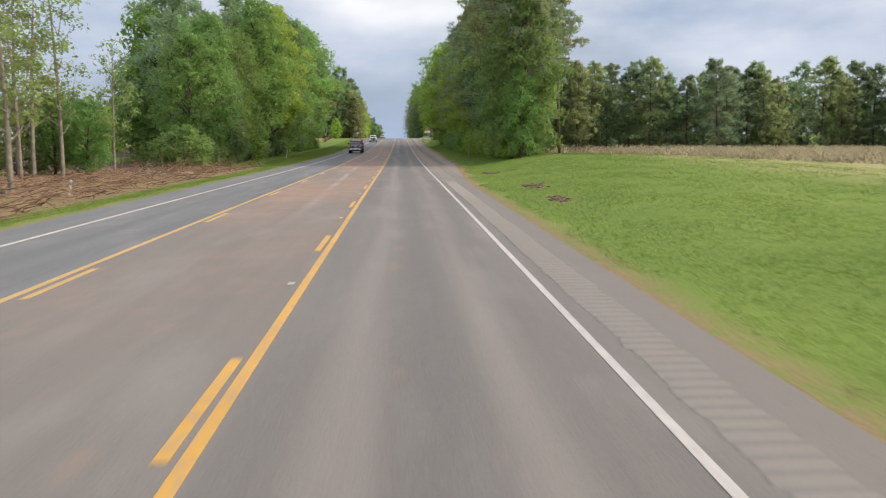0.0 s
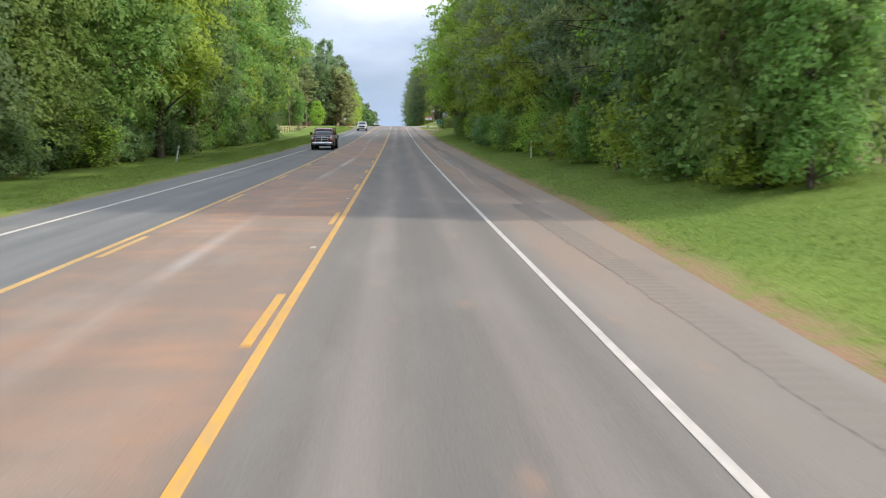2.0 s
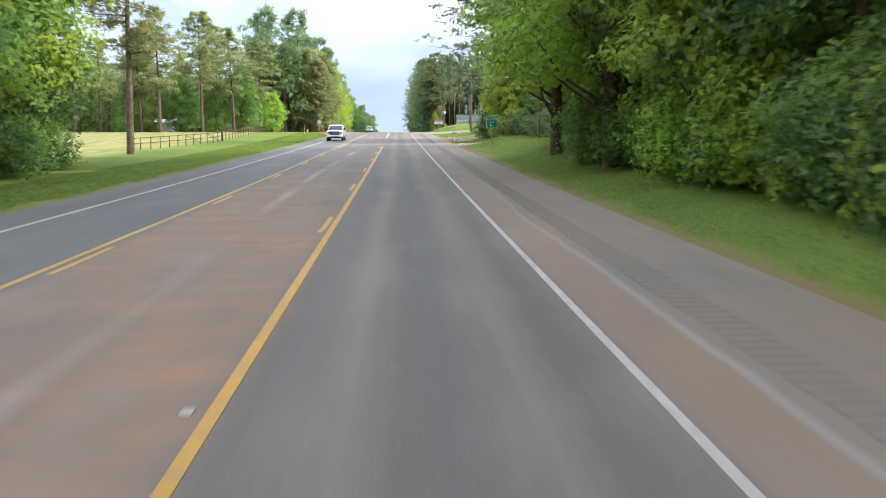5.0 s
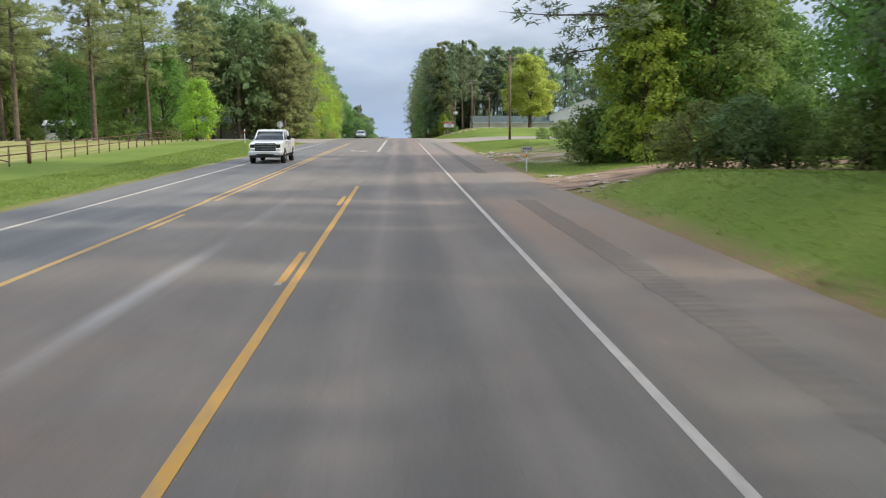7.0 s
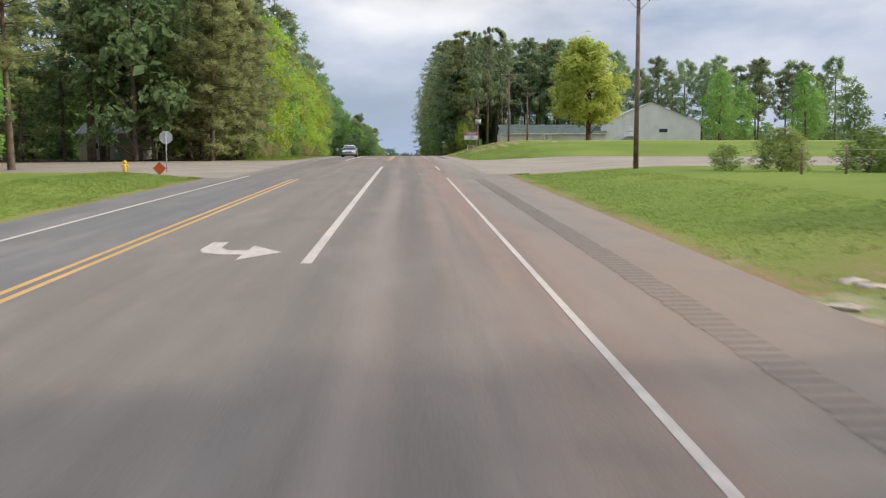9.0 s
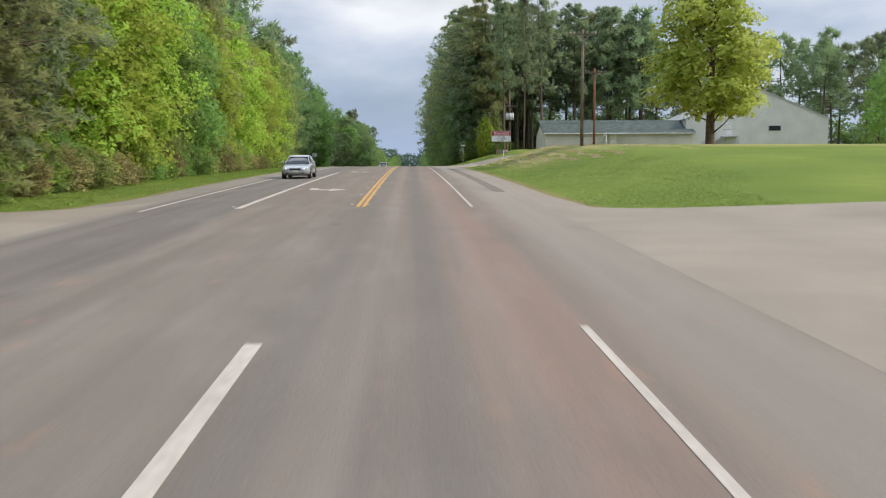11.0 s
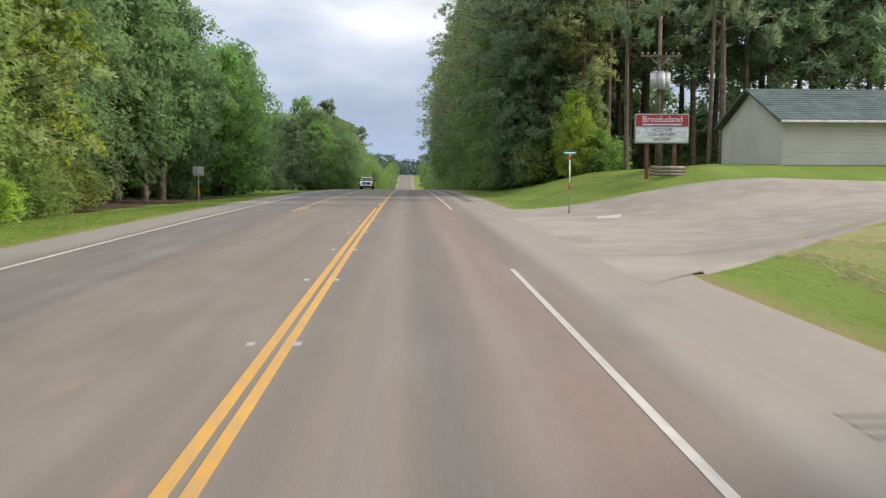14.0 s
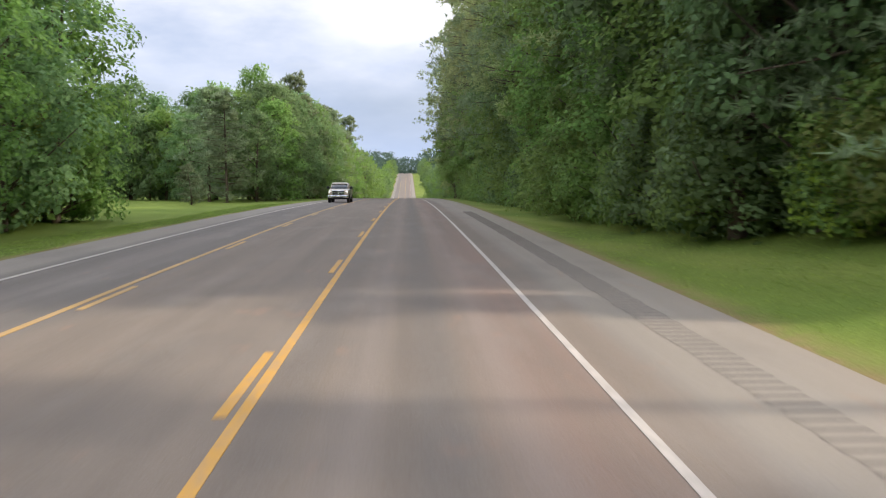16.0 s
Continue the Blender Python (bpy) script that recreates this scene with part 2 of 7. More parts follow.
# the lane's dark oily middle between two paler, pinkish wheel tracks
for lo, lo2, hi2, hi, f, col in ((-0.15, 0.2, 0.45, 0.8, 0.55, (0.088, 0.079, 0.071)), (-0.85, -0.5, -0.35, -0.05, 0.42, (0.235, 0.190, 0.160)), (0.7, 1.0, 1.15, 1.5, 0.42, (0.235, 0.185, 0.152)), (-1.5, -1.35, -1.1, -0.85, 0.35, (0.105, 0.094, 0.084))):
    band = M.math("MULTIPLY", M.span(ax, lo, lo2), M.span(ax, hi, hi2))
    c = M.mix(M.math("MULTIPLY", M.math("MULTIPLY", band, M.math("ADD", streak, 0.35)), f), c, col)
c = M.mix(M.math("MULTIPLY", grit, 0.3), c, (0.30, 0.28, 0.26))
c = M.mix(M.math("MULTIPLY", M.noise(60.0, 0.5, 0.85, 2.0), 0.35), c, (0.05, 0.05, 0.05))
M.bump(grit, 0.5, 0.008)
ASPHALT = M.colour(c)

M = Mat("side_asphalt", 0.88, 0, 0.3)
c = M.mix(M.noise(0.25), (0.245, 0.206, 0.162), (0.315, 0.266, 0.210))
c = M.mix(M.math("MULTIPLY", M.math("MULTIPLY", M.noise(0.9, 0.45, 0.65), M.span(M.axis(1), 395, 405)), 0.6), c, (0.36, 0.30, 0.25))
g = M.noise(38.0, 0.3, 0.8, 3.0)
c = M.mix(M.math("MULTIPLY", g, 0.3), c, (0.12, 0.11, 0.10))
M.bump(g, 0.5, 0.01)
SIDE_ROAD = M.colour(c)


def line_paint(name, c):
    M = Mat(name, 0.7, 0, 0.3)
    worn = M.noise(9.0, 0.38, 0.68, 6.0, (1, 0.4, 1))
    k = M.mix(M.noise(0.35), tint(c, 0.85), c)
    k = M.mix(M.math("MULTIPLY", worn, 0.42), k, (0.24, 0.21, 0.18))
    M.bump(worn, 0.2, 0.004)
    return M.colour(k)


YELLOW, WHITE_LINE = line_paint("yellow_line_paint", (0.56, 0.295, 0.050)), line_paint("white_line_paint", (0.50, 0.44, 0.385))
FADED = line_paint("faded_yellow_paint", (0.50, 0.30, 0.09))
# Shade of the milled grooves is put into this darker ridge colour.
M = Mat("groove", 0.9)
g = M.noise(30.0)
c = M.mix(g, (0.130, 0.110, 0.092), (0.175, 0.148, 0.122))
c = M.mix(M.math("MULTIPLY", M.noise(0.4), 0.45), c, (0.200, 0.168, 0.136))
faint = M.math("MULTIPLY", M.span(M.axis(1), 50, 60), M.span(M.axis(1), 240, 232))
c = M.mix(M.math("MULTIPLY", faint, 0.92), c, (0.190, 0.156, 0.126))
c = M.mix(M.math("MULTIPLY", M.span(M.axis(1), 54, 46), 0.8), c, (0.270, 0.228, 0.188))
M.bump(g, 0.4, 0.005)
GROOVE = M.colour(c)

# ground: grass, straw, red soil and leaf litter laid out by painted weights
M = Mat("verge", 0.95, 0, 0.1)
big, mid, fine = M.noise(0.12, 0.35, 0.65), M.noise(1.1, 0.3, 0.7), M.noise(16.0, 0.25, 0.8, 4.0)
c = M.mix(big, (0.118, 0.172, 0.032), (0.195, 0.245, 0.048))
c = M.mix(M.math("MULTIPLY", mid, 0.5), c, (0.160, 0.190, 0.040))
c = M.mix(M.math("MULTIPLY", fine, 0.38), c, (0.065, 0.115, 0.020))
dirt = M.mix(fine, (0.20, 0.105, 0.060), (0.33, 0.215, 0.14))
dirt = M.mix(M.math("MULTIPLY", M.noise(0.7, 0.48, 0.62, 5.0, (1, 0.6, 1)), M.math("MULTIPLY", M.span(M.axis(1), 240, 246), M.span(M.axis(1), 268, 262))), dirt, M.mix(fine, (0.34, 0.27, 0.20), (0.50, 0.43, 0.35)))
straw = M.mix(fine, (0.25, 0.215, 0.085), (0.43, 0.365, 0.17))
litter = M.mix(fine, (0.045, 0.035, 0.022), (0.14, 0.095, 0.055))
rows_ = M.noise(1.0, 0.40, 0.58, 4.0, (1.5, 0.10, 0.3))
c = M.mix(M.math("MULTIPLY", M.attr("straw"), M.math("ADD", M.math("MULTIPLY", mid, 0.40), M.math("ADD", rows_, 0.12))), c, straw)
# Stripes lighten the lawn: mown rows, with bands of sun put into the colour.
mow_sun = M.node("ShaderNodeMath")
mow_sun.operation = "SINE"
mrow = M.node("ShaderNodeMath")
mrow.operation = "MULTIPLY_ADD"
mrow.inputs[1].default_value = 2.1
M.link(M.axis(0), mrow.inputs[0])
mbend = M.node("ShaderNodeMath")
mbend.operation = "MULTIPLY"
mbend.inputs[1].default_value = 0.35
M.link(M.axis(1), mbend.inputs[0])
M.link(mbend.outputs[0], mrow.inputs[2])
M.link(mrow.outputs[0], mow_sun.inputs[0])
lawn = M.math("MULTIPLY", M.span(mow_sun.outputs[0], -0.3, 0.6), M.math("MULTIPLY", M.span(M.axis(1), 424, 428), M.span(M.axis(0), 5, 6)))
c = M.mix(M.math("MULTIPLY", M.math("MULTIPLY", lawn, big), 0.5), c, (0.260, 0.280, 0.075))
c = M.mix(M.attr("litter"), c, litter)
c = M.mix(M.math("MULTIPLY", M.attr("soil"), M.math("ADD", M.noise(2.3, 0.35, 0.6), 0.30)), c, dirt)
M.bump(fine, 0.5, 0.04)
GROUND = M.colour(c)

GRASS = foliage("grass_blades", (0.205, 0.305, 0.050), (0.325, 0.425, 0.078), 0.6, 0.5, 0.2)
STRAW = foliage("dry_grass", (0.36, 0.285, 0.15), (0.50, 0.42, 0.25), 0.8, 0.2, 0.2)
HAY = foliage("mown_hay", (0.58, 0.49, 0.28), (0.72, 0.62, 0.38), 0.8, 0.5, 0.1)
LEAF = foliage("leaf_green", (0.159, 0.275, 0.073), (0.287, 0.415, 0.107))
LEAF_BRIGHT = foliage("leaf_spring", (0.290, 0.425, 0.060), (0.460, 0.565, 0.090))
LEAF_DARK = foliage("leaf_deep", (0.141, 0.234, 0.100), (0.255, 0.370, 0.147))
LEAF_OLIVE = foliage("leaf_olive", (0.207, 0.268, 0.079), (0.342, 0.403, 0.116))
NEEDLE = foliage("pine_needles", (0.191, 0.260, 0.144), (0.344, 0.418, 0.220), 0.6, 0.6)
# Second needle tone, lighter and yellower; sunlight is put into the colour.
NEEDLE_OLIVE = foliage("pine_needles_sunny", (0.264, 0.314, 0.132), (0.439, 0.476, 0.198), 0.6, 0.6)
LEAF_BROWN = foliage("withered_leaves", (0.265, 0.215, 0.095), (0.375, 0.315, 0.145), 0.7, 0.4)
BARK = plain("pine_bark", (0.13, 0.095, 0.07), 0.95, 0, 0.4, 3.0, 0.8)
BARK_PALE = plain("pale_bark", (0.26, 0.22, 0.17), 0.95, 0, 0.35, 3.0, 0.6)
TWIG = plain("dead_wood", (0.25, 0.15, 0.09), 0.95, 0, 0.45, 2.5, 0.5)

# ---------------------------------------------------------------- the lie of the land
STEP = 2.0
YS = np.arange(-160, 2600 + STEP, STEP)
_g = np.interp(YS, GRADE_Y, GRADE)
ZS = np.concatenate([[0], np.cumsum((_g[1:] + _g[:-1]) / 2 * STEP)])
ZS -= np.interp(0, YS, ZS)


def zr(y):
    """Height of the road's surface."""
    return float(np.interp(y, YS, ZS))


def x_right(y):
    """Right edge of the pavement."""
    return float(np.interp(y, [-160, 45, 60, 85, 140, 300, 306, 311, 318, 326, 333, 342, 404, 410, 414, 420, 425, 429, 434, 470, 600], [3.6, 3.6, 4.1, 5.2, 5.6, 5.6, 8, 10, 11, 10.5, 6.2, 5.7, 5.6, 6.2, 7.5, 8.0, 7.0, 5.8, 5.2, 5.1, 5.0]))


def x_left(y):
    """Left edge of the pavement."""
    return float(np.interp(y, [-160, 30, 297, 303, 310, 325, 332, 340, 600], [-9.4, -10.0, -10.2, -11.5, -14, -14, -11.6, -10.6, -10.2]))


def smooth(v):
    v = min(1.0, max(0.0, v))
    return v * v * (3 - 2 * v)


BANK_R = ([-160, 0, 40, 75, 95, 150, 195, 215, 228, 245, 275, 300, 325, 336, 350, 380, 406, 413, 424, 433, 455, 480, 530, 600],
          [0.3, 0.3, 0.6, 1.1, 1.0, 0.6, 1.2, 1.2, 0.6, 0.5, 0.8, 0.4, 0.3, 0.5, 1.5, 2.2, 2.4, 0.9, 0.9, 2.4, 2.0, 0.5, 0.0, 0.0])
BANK_L = ([-160, 20, 60, 130, 190, 240, 286, 297, 304, 340, 420, 455, 500, 560, 600], [-0.4, -0.35, -0.2, -0.1, -0.1, 0.0, 0.45, 0.35, 0.0, 0.1, 0, -0.3, -0.4, 0, 0])


def lie(x, y):
    """How far the ground lies above the road at (x, y)."""
    if x > x_right(y):
        reach = float(np.interp(y, [190, 205, 222, 240], [9, 3.2, 3.2, 9]))
        reach = reach if y < 330 else float(np.interp(y, [330, 345, 440, 480], [9, 11, 11, 8]))
        return float(np.interp(y, *BANK_R)) * smooth((x - x_right(y)) / reach)
    if x < x_left(y):
        return float(np.interp(y, *BANK_L)) * smooth((x_left(y) - x) / 5.0)
    return 0.0


def ground_zs(x, y):
    """Heights of the ground for arrays of places."""
    xr = np.array([x_right(v) for v in SAMPLE_Y])
    xl = np.array([x_left(v) for v in SAMPLE_Y])
    reach = np.interp(y, [190, 205, 222, 240, 330, 345, 440, 480], [9, 3.2, 3.2, 9, 9, 11, 11, 8])
    ur = np.clip((x - np.interp(y, SAMPLE_Y, xr)) / reach, 0, 1)
    ul = np.clip((np.interp(y, SAMPLE_Y, xl) - x) / 5.0, 0, 1)
    s = lambda v: v * v * (3 - 2 * v)
    return np.interp(y, YS, ZS) + np.interp(y, *BANK_R) * s(ur) + np.interp(y, *BANK_L) * s(ul)


SAMPLE_Y = np.arange(-160, 620, 0.5)


def ground_z(x, y):
    return zr(y) + lie(x, y)


def mesh_of(name, verts, faces, mats, smooth_faces=False):
    me = bpy.data.meshes.new(name)
    me.from_pydata([tuple(v) for v in verts], [], [tuple(f) for f in faces])
    for m in mats if isinstance(mats, (list, tuple)) else [mats]:
        me.materials.append(m)
    if smooth_faces:
        me.polygons.foreach_set("use_smooth", [True] * len(me.polygons))
    me.update()
    return me


def under(ob, parent):
    ob.parent = parent
    return ob


def part(name, bm, material, parent, label=""):
    """Links a bmesh as one mesh object under a thing or a part."""
    me = bpy.data.meshes.new(name)
    bm.to_mesh(me)
    bm.free()
    me.materials.append(material)
    ob = under(new(name, me), parent)
    return tagged(ob, label) if label else ob


def thing(name, m, label, category, group="", kind=""):
    ob = new(name)
    ob.matrix_world = m
    return tagged(ob, label, category, group, kind)


# ---- ground, one sheet to the horizon
gx = sorted(set([-2500, -1200, -600, -350, -220, -150, -110, -85, -70, -60, -52, -46] + [round(v, 2) for v in np.arange(-42, -17, 1.5)] + [round(v, 2) for v in np.arange(-17, -8.5, 0.5)] + [-6, -2, 2] + [round(v, 2) for v in np.arange(3, 20, 0.5)] + [round(v, 2) for v in np.arange(20, 46, 1.5)] + [50, 58, 70, 85, 110, 150, 220, 350, 600, 1200, 2500]))
gy = list(np.arange(-160, 620, 2.0)) + list(np.arange(620, 2580, 20.0))


def in_woods(x, y):
    if abs(x) > 120:
        return False
    y += 7 * noise.noise((x * 0.06, y * 0.06, 3))
    if abs(x) > 30 and noise.noise((x * 0.03, y * 0.03, 5)) > 0.15:
        return False
    if x < 0:
        return (40 < y < 196 and x < -18.6) or (318 < y < 470 and x < -15.5)
    return (86 < y < 196 and x > 13.5) or (198 < y < 226 and x > 10.5) or (470 < y < 700 and x > 13)


RUTS = ((5.9, 32.5), (6.4, 41.5), (6.1, 59.5))      # turned-up soil on the verge
gv, soil, straw_w, litter_w = [], [], [], []
for y in gy:
    xr, xl = x_right(y), x_left(y)
    for x in gx:
        road = xl - 0.01 <= x <= xr + 0.01
        z = ground_z(x, y) - (0.12 if xl + 0.4 < x < xr - 0.4 else 0.03)
        off_road = min(abs(x - xr), abs(x - xl))
        gv.append((x, y, z + (0.05 * noise.noise((x * 0.35, y * 0.35, 0)) if off_road > 2 and not road else 0)))
        s = 0.0
        if x >= xr - 0.3:
            s = smooth(1 - (x - xr) / float(np.interp(y, [0, 40, 60, 110, 180, 215, 330, 440], [0.7, 0.8, 1.3, 0.9, 0.9, 0.9, 0.7, 0.6])))
            s = max(s, 0.8 * smooth(1 - abs(y - 229) / 8) * smooth(1 - (x - 14) / 6), 1.2 * smooth(1.3 - abs(y - 255) / 12) * smooth(1 - (x - 9) / 5) * smooth(0.8 + 0.9 * noise.noise((x * 0.5, y * 0.3, 9))))
        elif x <= xl + 0.3:
            s = smooth(1 - (xl - x) / 0.9) * 0.7
            if 10 < y < 82 and x < -11.8:
                s = max(s, 0.9 * smooth((x + 46 + 8 * noise.noise((x * 0.1, y * 0.1, 2))) / 10))
        if x > 0:
            s = max([s] + [math.exp(-((x - cx) / 0.55) ** 2 - ((y - cy) / 1.8) ** 2) for cx, cy in RUTS])
        soil.append(s)
        w = 1.0 if in_woods(x, y) else 0.0
        litter_w.append(w)
        st = 0.0
        wob = 9 * noise.noise((x * 0.05, y * 0.05, 1))
        if x > 16 and y + wob < 84:
            st = smooth((x - 16) / 8) * smooth((84 - y - wob) / 8)
        if x < -20 and 196 < y + wob < 330:
            st = 0.85 * smooth((-20 - x) / 3) * smooth((y + wob - 196) / 6) * smooth((330 - y - wob) / 6)
        if x > 6 and 330 < y < 415:
            st = 1.0 * smooth((x - 6.5) / 4) * smooth((y - 366) / 16)
        straw_w.append(0 if w else st)
nx = len(gx)
gf = [(j * nx + i, j * nx + i + 1, (j + 1) * nx + i + 1, (j + 1) * nx + i) for j in range(len(gy) - 1) for i in range(nx - 1)]
me = mesh_of("ground", gv, gf, GROUND, True)
for name, data in (("soil", soil), ("straw", straw_w), ("litter", litter_w)):
    me.attributes.new(name, "FLOAT", "POINT").data.foreach_set("value", data)
ground = tagged(new("ground", me), "grassy verges with red clay and leaf litter", "ground", kind="structure")


# ---- road
def strip_mesh(name, x0, x1, y0, y1, dz, m, thick=0.0):
    """A band along the road; x0 and x1 may be functions of y."""
    f0, f1 = (x0 if callable(x0) else lambda y: x0), (x1 if callable(x1) else lambda y: x1)
    ys = [y0] + [float(v) for v in YS if y0 + 0.05 < v < y1 - 0.05] + [y1]
    if not thick:
        vs = [(x, y, zr(y) + dz) for y in ys for x in (f0(y), f1(y))]
        fs = [(2 * i, 2 * i + 1, 2 * i + 3, 2 * i + 2) for i in range(len(ys) - 1)]
    else:
        vs = [(x, y, z) for y in ys for x, z in ((f0(y), zr(y) + dz - thick), (f0(y), zr(y) + dz), (f1(y), zr(y) + dz), (f1(y), zr(y) + dz - thick))]
        fs = [(4 * i + k, 4 * i + k + 1, 4 * i + k + 5, 4 * i + k + 4) for i in range(len(ys) - 1) for k in range(3)]
        n = 4 * (len(ys) - 1)
        fs += [(3, 2, 1, 0), (n, n + 1, n + 2, n + 3)]
    return mesh_of(name, vs, fs, m)


road = tagged(new("road", strip_mesh("road", x_left, x_right, -150, 1700, 0.0, ASPHALT, 0.12)), "worn three-lane asphalt highway stained with red clay", "road", kind="structure")


def stripe(name, x0, x1, y0, y1, m, label=""):
    ob = under(new(name, strip_mesh(name, x0, x1, y0, y1, 0.007, m, 0.012)), road)
    return tagged(ob, label) if label else ob


XY, XW = -1.51, 2.14
for y0, y1 in ((-60, 228), (335.8, 1300)):
    stripe("centre_line", XY - 0.062, XY + 0.062, y0, y1, YELLOW, "solid yellow centre line")
stripe("centre_line", XY - 0.27, XY - 0.14, 335.8, 434, YELLOW, "solid yellow centre line")
stripe("turn_lane_line", -5.67, -5.54, -60, 222, FADED, "solid yellow turn lane line")
for x in (-5.66, -5.38):
    stripe("turn_lane_line", x - 0.06, x + 0.06, 222, 296, FADED, "double yellow turn lane line")
stripe("turn_lane_line", -5.72, -5.52, 335.2, 378, WHITE_LINE, "solid white turn lane line")
stripe("turn_lane_line", -5.67, -5.54, 430.5, 1300, FADED, "solid yellow turn lane line")
stripe("turn_lane_line", -1.76, -1.57, 266, 315, WHITE_LINE, "solid white turn lane line")
for y0, y1 in ((-60, 297), (308, 315.8), (335.6, 405.9), (432.5, 1300)):
    stripe("edge_line", XW - 0.052, XW + 0.052, y0, y1, WHITE_LINE, "solid white edge line")
for y0, y1 in ((-60, 300), (334, 1300)):
    stripe("edge_line", -8.56, -8.44, y0, y1, WHITE_LINE, "solid white edge line")
for start, lo, hi in ((7.976, -20, 150), (16.11, 155, 226), (26.44, 436, 640)):
    y = start - 12.19 * math.floor((start - lo) / 12.19)
    while y < hi:
        stripe("dash", XY - 0.25, XY - 0.13, y - 3.05, y, YELLOW)
        stripe("dash", -5.42, -5.30, y - 8.5, y - 5.4, FADED)
        y += 12.19

def arrow(y, x, k=1.0):
    """White turn arrow painted on the road, pointing across."""
    outline = [(-1.15, 0.9), (-1.15, -0.6), (-0.95, -1.2), (-0.4, -1.55), (0.25, -1.6), (0.25, -2.5), (1.25, -1.2), (0.25, 0.1), (0.25, -0.8), (-0.35, -0.75), (-0.62, -0.3), (-0.68, 0.9)]
    bm = bmesh.new()
    vs = [bm.verts.new((x + a * 0.68 * k, y + b * 0.8 * k, zr(y + b * 0.8 * k) + 0.007)) for a, b in outline]
    f = bm.faces.new(vs)
    bm.normal_update()
    if f.normal.z < 0:
        f.normal_flip()
    bmesh.ops.triangulate(bm, faces=[f])
    part("turn_arrow", bm, WHITE_LINE, road, "white painted turn arrow")


for x, y, k in ((-3.15, 268.5, 1.0), (-3.82, 348.5, 1.12), (-3.95, 380.8, 1.1)):
    arrow(y, x, k)

def stain(x, y, w, l, m, label):
    """A ragged stain lying on the asphalt."""
    bm = bmesh.new()
    n = 18
    vs = []
    for k in range(n):
        a, r = 6.2832 * k / n, random.uniform(0.45, 0.8)
        px, py = x + math.cos(a) * w * r, y + math.sin(a) * l * r
        vs.append(bm.verts.new((px, py, zr(py) + 0.005)))
    bmesh.ops.triangulate(bm, faces=[bm.faces.new(vs)])
    tagged(part("road_stain", bm, m, road), label)


TAR = plain("tar_stain", (0.122, 0.106, 0.091), 0.85, 0, 0.3, 5.0, 0.3, True)
CLAY = plain("clay_smear", (0.175, 0.124, 0.095), 0.95, 0, 0.35, 5.0, 0.3, True)
stain(-0.12, 426.7, 0.12, 1.1, TAR, "dark tar stain on the lane")
stain(1.63, 426.1, 0.16, 0.35, TAR, "dark tar stain on the lane")
stain(-1.76, 106.4, 0.22, 0.5, TAR, "dark tar stain on the lane")
stain(0.29, 36.5, 0.16, 0.9, CLAY, "orange clay smear on the lane")
stain(0.64, 122.6, 0.25, 0.45, TAR, "dark tar stain on the lane")
stain(-0.15, 119.3, 0.18, 0.3, TAR, "dark tar stain on the lane")
stain(-2.72, 124.0, 0.3, 0.5, TAR, "dark tar stain on the lane")
stain(-1.31, 230.2, 0.2, 0.6, CLAY, "orange clay smear on the lane")
stain(-1.89, 329.2, 0.3, 0.5, CLAY, "orange clay smear on the lane")

# reflective markers
mk = bmesh.new()
bmesh.ops.create_cube(mk, size=1)
for v in mk.verts:
    k = 0.6 if v.co.z > 0 else 1.0
    v.co = Vector((v.co.x * 0.10, v.co.y * 0.10 * k, (v.co.z + 0.5) * 0.02))
mk_me = bpy.data.meshes.new("road_marker")
mk.to_mesh(mk_me)
mk_me.materials.append(plain("marker_plastic", (0.46, 0.42, 0.35), 0.5))
for x, y in [(-1.72, 0.71 + 12.19 * i) for i in range(18)] + [(v, 337 + 6.1 * i) for i in range(15) for v in (-1.97, -1.40)] + [(-5.9, 336 + 12.19 * i) for i in range(4)]:
    ob = under(new("road_marker", mk_me), road)
    ob.location = (x, y, zr(y) + 0.004)

# rumble strip: raised ridges stand for the milled grooves beside the edge line
rv, rf = [], []
for y0, y1, x0, x1 in ((-20, 50, 2.42, 3.05), (52, 84, 3.3, 3.9), (84, 140, 3.75, 4.3), (140, 222, 3.4, 4.0), (236, 296, 3.45, 4.0), (345, 395, 3.75, 4.3), (444, 500, 3.55, 4.15)):
    y = y0
    while y < y1:
        b, z = len(rv), zr(y)
        j = random.uniform(-0.03, 0.03)
        rv += [(x0 + j, y - 0.06, z + 0.001), (x1 + j, y - 0.06, z + 0.001), (x1 + j - 0.05, y, z + 0.016), (x0 + j + 0.05, y, z + 0.016), (x0 + j, y + 0.06, z + 0.001), (x1 + j, y + 0.06, z + 0.001)]
        rf += [(b, b + 1, b + 2, b + 3), (b + 3, b + 2, b + 5, b + 4)]
        y += 0.305
tagged(under(new("rumble_strip", mesh_of("rumble_strip", rv, rf, GROOVE)), road), kind="stuff")


